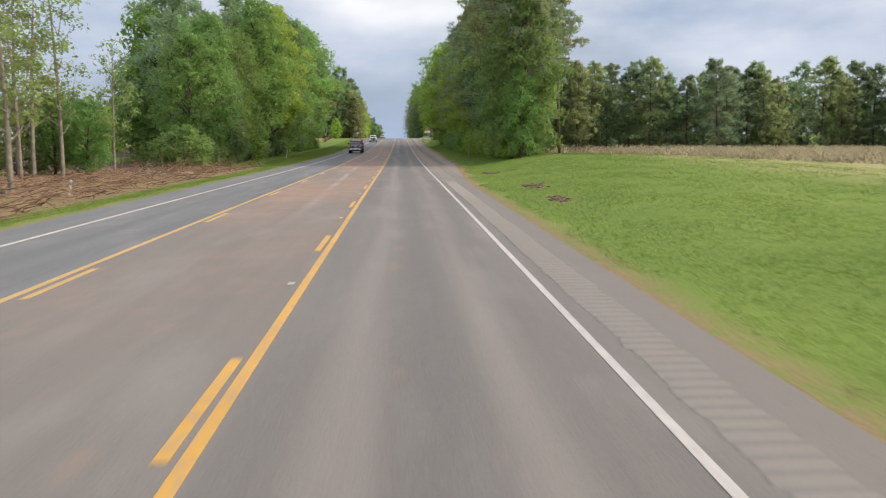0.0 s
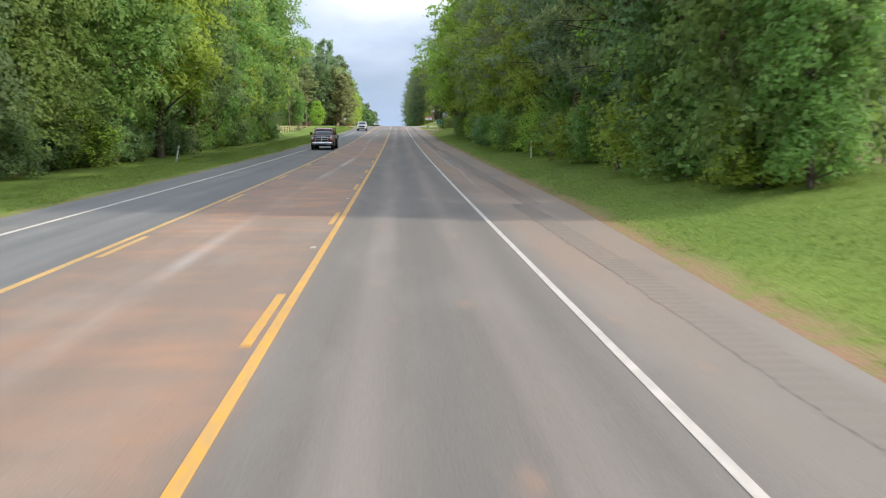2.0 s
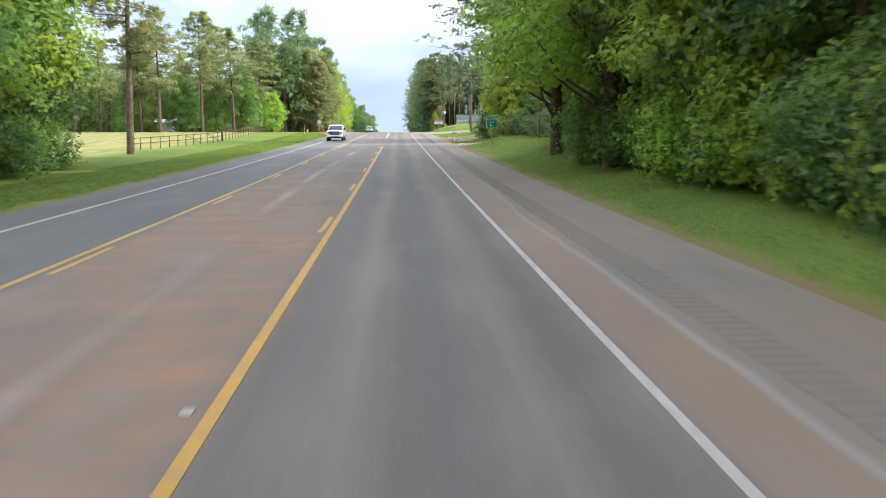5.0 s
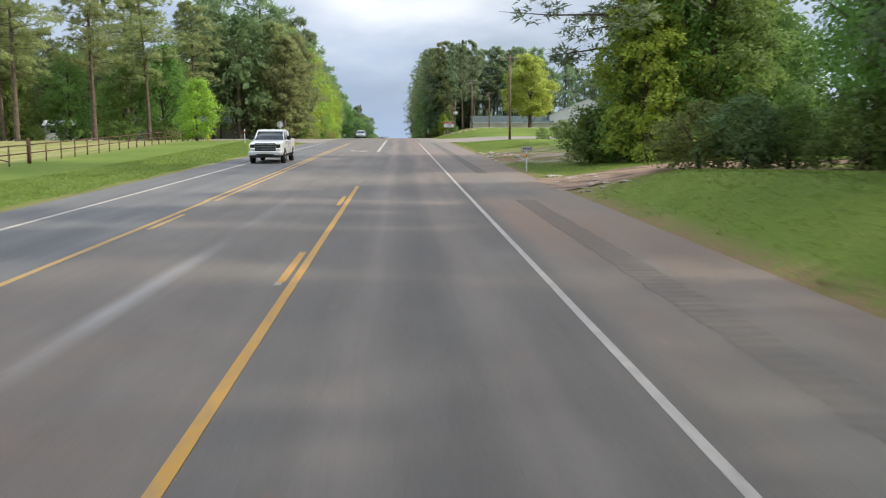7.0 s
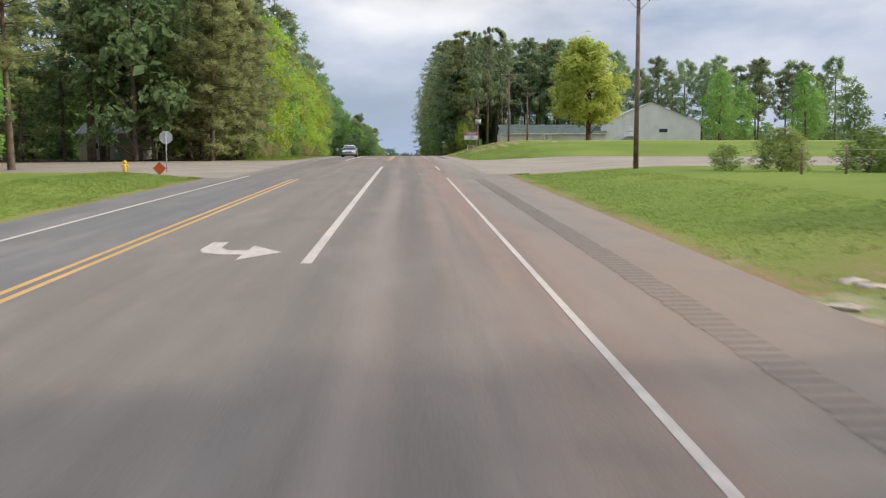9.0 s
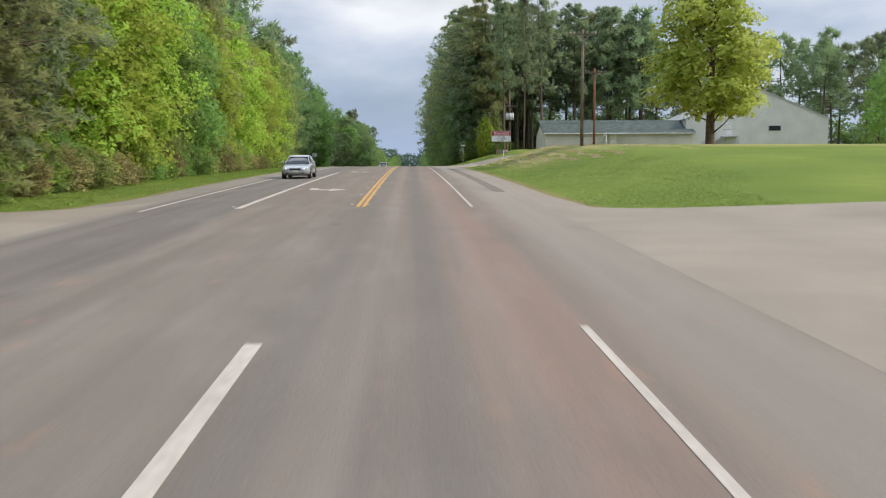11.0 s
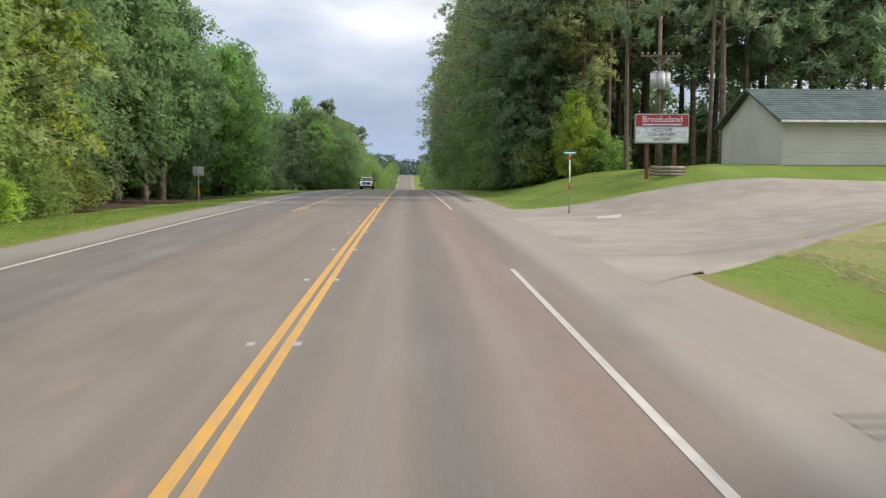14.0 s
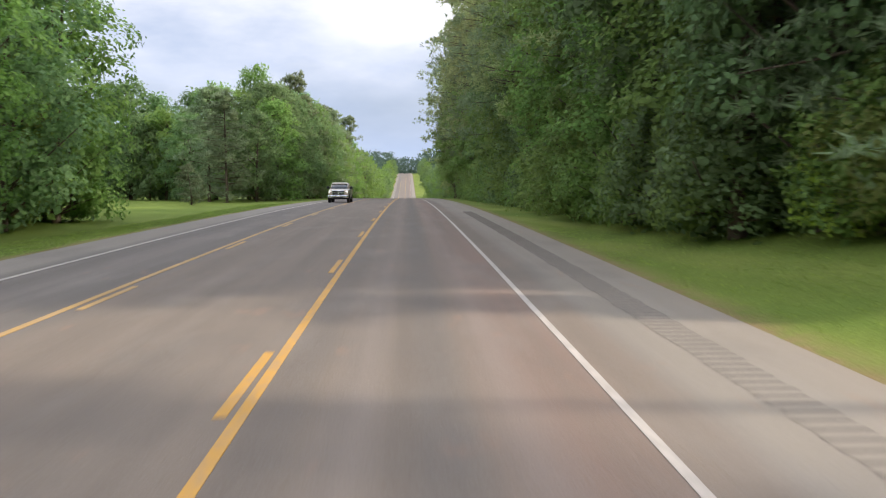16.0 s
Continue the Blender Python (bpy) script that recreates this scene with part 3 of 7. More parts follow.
# ---- side roads and the dirt drives, draped on the land
def drape(name, corner, m, dz, label, n=14):
    """A patch between two edges, each given at its start, middle and end."""
    (a0, a1, a2), (b0, b1, b2) = corner
    vs, fs = [], []
    for i in range(n + 1):
        t = i / n
        pa = [(1 - t) ** 2 * p + 2 * t * (1 - t) * q + t * t * r for p, q, r in zip(a0, a1, a2)]
        pb = [(1 - t) ** 2 * p + 2 * t * (1 - t) * q + t * t * r for p, q, r in zip(b0, b1, b2)]
        for k in range(9):
            s = k / 8
            x, y = pa[0] + (pb[0] - pa[0]) * s, pa[1] + (pb[1] - pa[1]) * s
            vs.append((x, y, ground_z(x, y) + (dz * min(1.0, 0.1 + i / 6))))
    fs = [(j * 9 + k, j * 9 + k + 1, (j + 1) * 9 + k + 1, (j + 1) * 9 + k) for j in range(n) for k in range(8)]
    for edge, inner in ((0, 1), (8, 7)):
        base = len(vs)
        for j in range(n + 1):
            p, q = Vector(vs[j * 9 + edge]), Vector(vs[j * 9 + inner])
            out = (p - q).normalized() * 0.22
            vs += [tuple(p), (p.x + out.x, p.y + out.y, min(p.z, ground_z(p.x + out.x, p.y + out.y)) - 0.05)]
        for j in range(3, n):
            quad = (base + 2 * j, base + 2 * j + 2, base + 2 * j + 3, base + 2 * j + 1)
            fs.append(quad if edge else quad[::-1])
    me = mesh_of(name, vs, fs, m, True)
    if sum(p.normal.z for p in me.polygons) < 0:
        me.flip_normals()
    return tagged(new(name, me), label, "road", kind="structure")


drape("side_road", (((4.6, 301), (13, 305), (60, 306)), ((4.6, 337), (6.5, 328.5), (60, 328))), SIDE_ROAD, 0.022, "grey asphalt side road joining the highway", 26)
drape("side_road", (((-9.2, 297), (-16, 303), (-70, 304)), ((-9.2, 339), (-12, 325), (-70, 322))), SIDE_ROAD, 0.022, "grey asphalt county road joining the highway", 26)
drape("side_road", (((4.4, 403), (8.0, 413.5), (70, 414.5)), ((4.4, 435), (5.6, 425.5), (70, 425))), SIDE_ROAD, 0.03, "pale patched asphalt side road climbing the bank", 26)
drape("stop_bar", (((7.7, 423.4), (7.75, 424.1), (7.9, 424.9)), ((8.6, 423.6), (8.7, 424.3), (9.0, 425.2))), WHITE_LINE, 0.05, "white painted stop bar on side road", 24)
DIRT = plain("dirt_drive", (0.27, 0.175, 0.115), 0.95, 0, 0.5, 1.1, 0.4, True)
drape("dirt_drive", (((5.4, 225.5), (9, 229), (24, 235)), ((5.4, 232), (9, 233), (24, 238))), DIRT, 0.012, "pale sandy dirt drive with loose stones", 16)

# ---------------------------------------------------------------- plants
def quick_mesh(name, verts, loops, starts, mat, smooth_faces=False, normals=None):
    """A mesh from arrays: vertices, the corners' vertices and where each face begins."""
    me = bpy.data.meshes.new(name)
    me.vertices.add(len(verts))
    me.vertices.foreach_set("co", np.asarray(verts, np.float32).ravel())
    me.loops.add(len(loops))
    me.loops.foreach_set("vertex_index", np.asarray(loops, np.int32))
    me.polygons.add(len(starts))
    me.polygons.foreach_set("loop_start", np.asarray(starts, np.int32))
    me.polygons.foreach_set("use_smooth", [bool(smooth_faces or normals is not None)] * len(starts))
    me.materials.append(mat)
    me.update(calc_edges=True)
    if normals is not None:
        me.normals_split_custom_set_from_vertices(normals.tolist())
    return me


def unit(v):
    return v / (np.linalg.norm(v, axis=1, keepdims=True) + 1e-9)


class Soup:
    """Gathers vertices and faces for one mesh."""

    def __init__(self):
        self.v, self.f, self.shade, self.n = [], [], [], 0

    def add(self, v, f):
        self.v.append(np.asarray(v, float))
        for k in sorted({len(q) for q in f}):
            self.f.append(np.array([q for q in f if len(q) == k]) + self.n)
        self.n += len(v)

    def leaves(self, centres, normals, length, width, rng, per=3, spread=0.55, soft=True):
        """Sprays of pointed leaves, each a folded rhombus; a spray is shaded as one soft surface."""
        n = len(centres)
        c = np.repeat(centres, per, 0) + rng.normal(0, length * spread, (n * per, 3))
        lie_ = unit(np.repeat(unit(normals), per, 0))
        nn = unit(lie_ + rng.normal(0, 0.42, (n * per, 3)))
        a = unit(np.cross(nn, rng.normal(0, 1, nn.shape)))
        b = np.cross(nn, a)
        s = rng.uniform(0.6, 1.3, (n * per, 1))
        L, Wd = length * s, width * s
        quad = np.stack([c - a * L * 0.5, c - b * Wd * 0.5 + nn * Wd * 0.15, c + a * L * 0.5, c + b * Wd * 0.5 + nn * Wd * 0.15], 1).reshape(-1, 3)
        self.f.append(np.arange(n * per)[:, None] * 4 + np.array([0, 1, 2, 3]) + self.n)
        self.shade.append(np.repeat(unit(lie_ + rng.normal(0, 0.22, lie_.shape)) if soft else nn, 4, 0))
        self.v.append(quad)
        self.n += len(quad)

    def needles(self, centres, outward, length, width, rng, per=9, puff=0.12):
        """Tufts of needles that stand out from their twig, shaded as one soft tuft."""
        n = len(centres)
        out = np.repeat(outward, per, 0)
        c = np.repeat(centres, per, 0) + rng.normal(0, length * puff, (n * per, 3))
        d = unit(out * 0.7 + rng.normal(0, 0.75, (n * per, 3)) + np.array([0, 0, 0.18]))
        w = unit(np.cross(d, rng.normal(0, 1, d.shape)))
        L = length * rng.uniform(0.6, 1.25, (n * per, 1))
        soft = unit(out + d * 0.5 + np.array([0, 0, 0.45]))
        w = np.where((np.cross(w, d) * soft).sum(1, keepdims=True) < 0, -w, w)
        tri = np.stack([c - w * width, c + w * width, c + d * L], 1).reshape(-1, 3)
        self.f.append(np.arange(n * per)[:, None] * 3 + np.array([0, 1, 2]) + self.n)
        self.shade.append(np.repeat(soft, 3, 0))
        self.v.append(tri)
        self.n += len(tri)

    def tube(self, pts, radii, sides=6):
        pts = [np.asarray(p, float) for p in pts]
        v = []
        for i, p in enumerate(pts):
            d = pts[min(i + 1, len(pts) - 1)] - pts[max(i - 1, 0)]
            d = d / (np.linalg.norm(d) + 1e-9)
            a = np.cross(d, (0.3, 1, 0.1))
            a /= np.linalg.norm(a) + 1e-9
            b = np.cross(d, a)
            v += [p + radii[i] * (math.cos(6.2832 * k / sides) * a + math.sin(6.2832 * k / sides) * b) for k in range(sides)]
        f = [(i * sides + k, i * sides + (k + 1) % sides, (i + 1) * sides + (k + 1) % sides, (i + 1) * sides + k) for i in range(len(pts) - 1) for k in range(sides)]
        f.append(tuple(range((len(pts) - 1) * sides, len(pts) * sides)))
        self.add(v, f)

    def mesh(self, name, mat, smooth_faces=False):
        sizes = np.concatenate([np.full(len(b), b.shape[1]) for b in self.f])
        starts = np.concatenate([[0], np.cumsum(sizes)[:-1]])
        return quick_mesh(name, np.concatenate(self.v), np.concatenate([b.ravel() for b in self.f]), starts, mat, smooth_faces, np.concatenate(self.shade) if self.shade else None)


def broadleaf(seed, height, radius, low, sprays, leaf, lobes=20, trunk_r=0.16, core=140, per=4, flat=0.6):
    """Trunk and crown meshes of a leafy tree whose crown begins at low * height: boughs that end in leafy domes, tier above tier."""
    rng = np.random.default_rng(seed)
    wood, crown = Soup(), Soup()
    bend = rng.normal(0, 0.25, 2)
    spine = [np.array([bend[0] * (t ** 2) * 2, bend[1] * (t ** 2) * 2, height * 0.86 * t - 0.3]) for t in (0, 0.2, 0.4, 0.6, 0.8, 1)]
    wood.tube(spine, [trunk_r * (1.25 - t) + 0.015 for t in (0, 0.2, 0.42, 0.64, 0.86, 1.1)], 7)
    centres = []
    turn_ = rng.uniform(0, 6.2832)
    for i in range(lobes):
        t = low + (1 - low) * (i + rng.uniform(0.1, 0.9)) / lobes
        prof = (math.sin(math.pi * min(1, 0.18 + 0.80 * (t - low) / (1 - low + 1e-6))) ** 0.6)
        ang, rr = turn_ + i * 2.4 + rng.uniform(-0.5, 0.5), radius * prof * rng.uniform(0.42, 0.88)
        lr = radius * rng.uniform(0.25, 0.42) * (0.55 + 0.5 * prof)
        c = np.array([math.cos(ang) * rr, math.sin(ang) * rr, height * t * 0.96])
        centres.append((c, lr))
        j = np.array([spine[0][0], spine[0][1], max(0.4, c[2] - rr * 0.7 - 0.5)])
        mid = (j + c) / 2 + rng.normal(0, 0.2, 3)
        wood.tube([j, mid, c], [trunk_r * 0.38, trunk_r * 0.22, 0.015], 4)
    weights = np.array([lr ** 2 for _, lr in centres])
    counts = rng.multinomial(sprays, weights / weights.sum())
    for (c, lr), k in zip(centres, counts):
        d = unit(rng.normal(0, 1, (k, 3)))
        d[:, 2] = np.where(d[:, 2] < -0.35, -d[:, 2], d[:, 2])
        r = lr * rng.uniform(0.70, 1.10, (k, 1)) * (1 + 0.2 * np.sin(d[:, :1] * 5 + d[:, 1:2] * 4))
        p = c + d * r * np.array([1, 1, flat])
        p[:, 2] = np.maximum(p[:, 2] - 0.22 * lr * (d[:, 0] ** 2 + d[:, 1] ** 2), 0.12)
        away = np.array([c[0], c[1], 0]) / (radius + 1e-6)
        crown.leaves(p, d * np.array([1, 1, 1.25]) + away * 0.45 + np.array([0, 0, 0.3]), leaf, leaf * 0.6, rng, per)
    if core:
        pick = rng.integers(0, lobes, core)
        p = np.array([centres[i][0] * np.array([0.8, 0.8, 1]) + rng.normal(0, centres[i][1] * 0.3, 3) for i in pick])
        crown.leaves(p, p * np.array([1, 1, 0]) + rng.normal(0, 0.5, p.shape) + np.array([0, 0, 0.5]), leaf * 1.8, leaf * 1.2, rng, 3)
    return wood.mesh("trunk", BARK, True), crown.mesh("crown", LEAF)


def conifer(seed, height, radius, low, whorls, tufts, needle, trunk_r=0.2, droop=0.1, per=9):
    """Trunk and crown meshes of a pine: limbs carry rounded pads of needle tufts."""
    rng = np.random.default_rng(seed)
    wood, crown = Soup(), Soup()
    sway = rng.normal(0, 0.35, 2)
    at = lambda t: np.array([sway[0] * t * t, sway[1] * t * t, height * t - 0.3])
    wood.tube([at(t) for t in (0, 0.25, 0.5, 0.75, 0.98)], [trunk_r * (1.15 - t) for t in (0, 0.25, 0.5, 0.75, 1.08)], 7)
    ends, outs = [], []
    for i in range(whorls):
        t = low + (0.99 - low) * ((i + rng.uniform(0, 1)) / whorls) ** 0.85
        f = (t - low) / (1 - low)
        reach = radius * (0.25 + 0.85 * math.sin(math.pi * min(1, 0.25 + 0.76 * f)) ** 0.8) * rng.uniform(0.5, 1.15)
        ang = rng.uniform(0, 6.2832)
        dirn = np.array([math.cos(ang), math.sin(ang), rng.uniform(-0.15, 0.35) - droop])
        a = at(t)
        b, c = a + dirn * reach * 0.55 + np.array([0, 0, 0.15]), a + dirn * reach + np.array([0, 0, 0.25 * reach * 0.4])
        wood.tube([a, b, c], [trunk_r * 0.28 * (1.2 - f), trunk_r * 0.16, 0.012], 4)
        pads = 2 + (reach > radius * 0.6)
        k = max(2, int(tufts / whorls / pads * rng.uniform(0.7, 1.35)))
        for q in range(pads):
            s = (1.0, 0.66, 0.36)[q] + rng.uniform(-0.1, 0.1)
            hub = a + (c - a) * s + rng.normal(0, 0.12 * reach, 3) * np.array([1, 1, 0.5])
            size = (0.34 + 0.13 * reach) * rng.uniform(0.75, 1.3)
            o = unit(rng.normal(0, 1, (k, 3)) + np.array([0, 0, 0.35]))
            ends.append(hub + o * size * rng.uniform(0.45, 1.0, (k, 1)) * np.array([1, 1, 0.6]))
            outs.append(unit(o + 0.5 * dirn))
    for _ in range(9):
        t, ang = rng.uniform(low * 0.4, low), rng.uniform(0, 6.2832)
        a, l = at(t), rng.uniform(0.4, 1.3)
        wood.tube([a, a + np.array([math.cos(ang) * l, math.sin(ang) * l, -0.1])], [0.03, 0.008], 3)
    crown.needles(np.concatenate(ends), np.concatenate(outs), needle, needle * 0.115, rng, per, 0.2)
    return wood.mesh("trunk", BARK, True), crown.mesh("crown", NEEDLE)


def recolour(me, mat):
    c = me.copy()
    c.materials.clear()
    c.materials.append(mat)
    return c


def shapes(pairs, crown_mat, trunk_mat=None):
    return [(recolour(a, trunk_mat) if trunk_mat else a, recolour(b, crown_mat)) for a, b in pairs]


EDGE = [broadleaf(11 + i, 13.5, 3.9, 0.05, 2900, 0.25, 44, core=420) for i in range(3)]            # full to the ground
TALL = [broadleaf(31 + i, 18.0, 4.3, 0.20, 2900, 0.27, 44, 0.22, core=420) for i in range(2)]
BACK = [broadleaf(51 + i, 16.5, 4.4, 0.10, 620, 0.56, 26, 0.2, 90) for i in range(2)]
FARS = [broadleaf(61 + i, 15.0, 4.8, 0.03, 300, 0.74, 22, 0.2, 60) for i in range(2)]
YOUNG = [broadleaf(71 + i, 11.5, 2.1, 0.28, 420, 0.20, 18, 0.085, 0) for i in range(2)]
BUSH = [broadleaf(81 + i, 2.6, 1.7, 0.05, 1000, 0.125, 22, 0.05, 110, flat=0.75) for i in range(3)]
PINE = [conifer(91 + i, 22.0, 3.7, 0.36, 56, 1700, 0.40, 0.23) for i in range(3)]
EDGE_PINE = [conifer(95 + i, 17.0, 3.5, 0.05, 90, 2000, 0.40, 0.2) for i in range(2)]
GREAT_PINE = [conifer(111 + i, 29.0, 5.2, 0.24, 90, 2800, 0.42, 0.28) for i in range(2)]
LINE_PINE = [conifer(121 + i, 17.0, 3.7, 0.04, 80, 1000, 0.62, 0.2) for i in range(3)]
BACK_PINE = [conifer(98 + i, 22.0, 3.9, 0.38, 36, 420, 0.85, 0.24) for i in range(2)]
YOUNG_PINE = [conifer(101 + i, 8.0, 2.0, 0.06, 46, 800, 0.30, 0.1) for i in range(2)]

KINDS = {
    "edge": (shapes(EDGE, LEAF), "broadleaf_tree", "mid-green broadleaf tree leafy down to the ground", "tree"),
    "bright": (shapes(EDGE, LEAF_BRIGHT), "broadleaf_tree", "broadleaf tree in bright spring green leaf", "tree"),
    "olive": (shapes(EDGE, LEAF_OLIVE), "broadleaf_tree", "broadleaf tree with thin olive spring leaves", "tree"),
    "dark": (shapes(EDGE, LEAF_DARK), "broadleaf_tree", "dark green broadleaf tree leafy to the ground", "tree"),
    "tall": (shapes(TALL, LEAF), "broadleaf_tree", "tall green broadleaf tree above the wood's edge", "tree"),
    "tall_bright": (shapes(TALL, LEAF_BRIGHT), "broadleaf_tree", "tall broadleaf tree in yellow-green spring leaf", "tree"),
    "tall_dark": (shapes(TALL, LEAF_DARK), "broadleaf_tree", "tall dark green broadleaf tree in the wood", "tree"),
    "back": (shapes(BACK, LEAF), "broadleaf_tree", "green broadleaf tree deeper in the wood", "tree"),
    "back_dark": (shapes(BACK, LEAF_DARK), "broadleaf_tree", "dark broadleaf tree deeper in the wood", "tree"),
    "far": (shapes(FARS, LEAF), "broadleaf_tree", "distant green tree along the highway", "tree"),
    "far_bright": (shapes(FARS, LEAF_BRIGHT), "broadleaf_tree", "distant light green tree along the highway", "tree"),
    "far_dark": (shapes(FARS, LEAF_DARK), "broadleaf_tree", "distant dark green tree along the highway", "tree"),
    "young": (shapes(YOUNG, LEAF_OLIVE, BARK_PALE), "young_tree", "slender pale-barked young tree with sparse leaves", "tree"),
    "bush": (shapes(BUSH, LEAF), "shrub", "leafy green shrub at the edge of the wood", "shrub"),
    "bush_bright": (shapes(BUSH, LEAF_BRIGHT), "shrub", "light green shrub at the edge of the wood", "shrub"),
    "bush_olive": (shapes(BUSH, LEAF_OLIVE), "shrub", "olive brown shrub with thin spring leaves", "shrub"),
    "bush_brown": (shapes(BUSH, LEAF_BROWN), "shrub", "low brown shrub with withered leaves", "shrub"),
    "bush_dark": (shapes(BUSH, LEAF_DARK), "shrub", "dark evergreen shrub at the edge of the wood", "shrub"),
    "pine": (PINE, "pine_tree", "tall pine with bare trunk and open crown", "tree"),
    "great_pine": (shapes(GREAT_PINE, NEEDLE_OLIVE), "pine_tree", "very tall pine leaning its boughs over the road", "tree"),
    "great_pine_dark": (GREAT_PINE, "pine_tree", "very tall dark pine with boughs over the road", "tree"),
    "pine_olive": (shapes(PINE, NEEDLE_OLIVE), "pine_tree", "tall pine in sunlit-toned needles, bare lower trunk", "tree"),
    "edge_pine": (EDGE_PINE, "pine_tree", "dense dark pine with boughs to the ground", "tree"),
    "edge_pine_olive": (shapes(EDGE_PINE, NEEDLE_OLIVE), "pine_tree", "dense olive pine with boughs to the ground", "tree"),
    "back_pine": (BACK_PINE, "pine_tree", "tall dark pine deeper in the wood", "tree"),
    "line_pine": (LINE_PINE, "pine_tree", "dense young pine in a plantation row", "tree"),
    "line_pine_olive": (shapes(LINE_PINE, NEEDLE_OLIVE), "pine_tree", "olive young pine in a plantation row", "tree"),
    "young_pine": (YOUNG_PINE, "pine_tree", "young dark green pine beside the road", "tree"),
}
first_of = {}
MASS = {"back", "back_dark", "far", "far_bright", "far_dark", "back_pine"}     # deep in the woods or far off: joined
masses = {}
plant_rng = random.Random(5)


def past_sight_line(x, y, scale):
    """Drops full-grown trees past camera-fitted sight lines over the brush clearing and meadow."""
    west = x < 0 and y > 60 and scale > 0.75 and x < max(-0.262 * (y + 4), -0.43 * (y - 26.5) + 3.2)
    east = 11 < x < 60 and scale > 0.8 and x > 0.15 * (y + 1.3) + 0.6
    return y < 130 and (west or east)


def plant(kind, x, y, scale=1.0, wide=1.0, group="roadside trees", shape=None, unfiltered=False):
    """One tree or shrub standing on the ground."""
    forms, name, label, category = KINDS[kind]
    if not unfiltered and past_sight_line(x, y, scale):
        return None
    k = plant_rng.randrange(len(forms)) if shape is None else shape
    m = pose(x, y, ground_z(x, y) - 0.05, plant_rng.uniform(-1.5, 1.5), plant_rng.uniform(-1.5, 1.5), plant_rng.uniform(0, 360)) @ Matrix.Diagonal((scale * wide, scale * wide, scale, 1))
    if kind in MASS:
        masses.setdefault((kind, k), []).append(m)
        return None
    if (kind, k) not in first_of:
        ob = tagged(new(name), label, category, group)
        under(new("trunk", forms[k][0]), ob)
        under(new("crown", forms[k][1]), ob)
        first_of[kind, k] = ob
        ob.matrix_basis = m
        return ob
    src = first_of[kind, k]
    made = new(name)
    tagged(made, label, category, group)
    for child in src.children:
        under(new(child.name.split(".")[0], child.data), made)
    made.matrix_basis = m
    return made


def wood_edge(side, y0, y1, x_front, gap, mix, depth=0, back=(), smin=0.85, smax=1.15, jitter=1.2, back_gap=None, row=4.5):
    """A wood's edge along the road: one row of trees in front, and rows behind it."""
    xf = x_front if callable(x_front) else (lambda y: x_front)
    y = y0
    while y < y1:
        yy = y + plant_rng.uniform(-0.3, 0.3) * gap
        plant(plant_rng.choice(mix), side * (xf(yy) + plant_rng.uniform(0, jitter)), yy, plant_rng.uniform(smin, smax))
        y += gap
    for r in range(depth):
        y, g = y0 + plant_rng.uniform(0, 3), back_gap or gap * 1.25
        while y < y1 + 2:
            yy = y + plant_rng.uniform(-0.3, 0.3) * g
            plant(plant_rng.choice(back), side * (xf(yy) + row * (r + 1) + plant_rng.uniform(-1, 1)), yy, plant_rng.uniform(smin, smax) * (1 + 0.04 * r))
            y += g


def bushes(side, y0, y1, x_front, gap, mix, smin=0.6, smax=1.4, jitter=1.5):
    y = y0
    while y < y1:
        plant(plant_rng.choice(mix), side * (x_front + plant_rng.uniform(0, jitter)), y + plant_rng.uniform(-0.4, 0.4) * gap, plant_rng.uniform(smin, smax), plant_rng.uniform(0.9, 1.3), "roadside shrubs")
        y += gap


# left, before the county road
for x, y, s in ((-18.6, 43.0, 1.15), (-21.0, 41.0, 1.2), (-24.5, 46.0, 1.1), (-27, 40.0, 1.2), (-29, 50, 1.1), (-23, 55, 0.95), (-33, 47, 1.2), (-26, 33, 1.0), (-21, 24, 1.0), (-28, 18, 1.1)):
    plant("young", x, y, s, 1.1)
for i in range(16):
    plant("back" if i % 3 else "back_dark", -36 - (i % 8) * 4.5, 68 + (i // 8) * 10 + plant_rng.uniform(-3, 3), plant_rng.uniform(0.38, 0.46), 1.6)
for i in range(12):
    plant("bush" if i % 2 else "bush_dark", -26 - i * 2.4, 60 + plant_rng.uniform(-4, 4), plant_rng.uniform(1.0, 1.6), 1.3, "roadside shrubs")
for i in range(11):
    plant(plant_rng.choice(["edge", "edge", "olive"]), -23 - i * 2.6, 63 + plant_rng.uniform(0, 7) - 0.3 * i, plant_rng.uniform(0.38, 0.46), 1.3)
for i in range(10):
    plant("far", -34 - plant_rng.uniform(0, 20), -10 + i * 7, plant_rng.uniform(0.45, 0.6))
plant("pine", -33.0, 132.0, 1.2, 1.15, unfiltered=True)
for x, y, s in ((-23.4, 63.0, 1.35), (-24.8, 61.5, 1.3), (-26.8, 64, 1.25), (-30.5, 66, 1.3), (-20.8, 66, 0.9)):
    plant("young", x, y, s, 1.0, unfiltered=True)
for x, y, s, k in ((-33.5, 119, 0.84, "tall"), (-31.0, 112, 1.0, "edge"), (-28.0, 106, 0.8, "edge"), (-27.0, 116, 1.1, "edge")):
    plant(k, x, y, s, 1.1, unfiltered=True)
wood_edge(-1, 75, 192, lambda y: 19.6 + 0.6 * smooth((90 - y) / 12), 4.6, ["edge", "edge", "dark", "bright", "edge", "tall"], 2, ["back", "back", "back_dark", "back_pine"], 0.85, 1.15, 1.5, 6.5)
for i in range(10):
    plant(("tall", "tall_bright", "tall", "tall_dark")[i % 4], -19.0 + plant_rng.uniform(-1.2, 1.2), 116 + i * 7.9 + plant_rng.uniform(-2, 2), plant_rng.uniform(1.12, 1.32), 1.1, unfiltered=True)
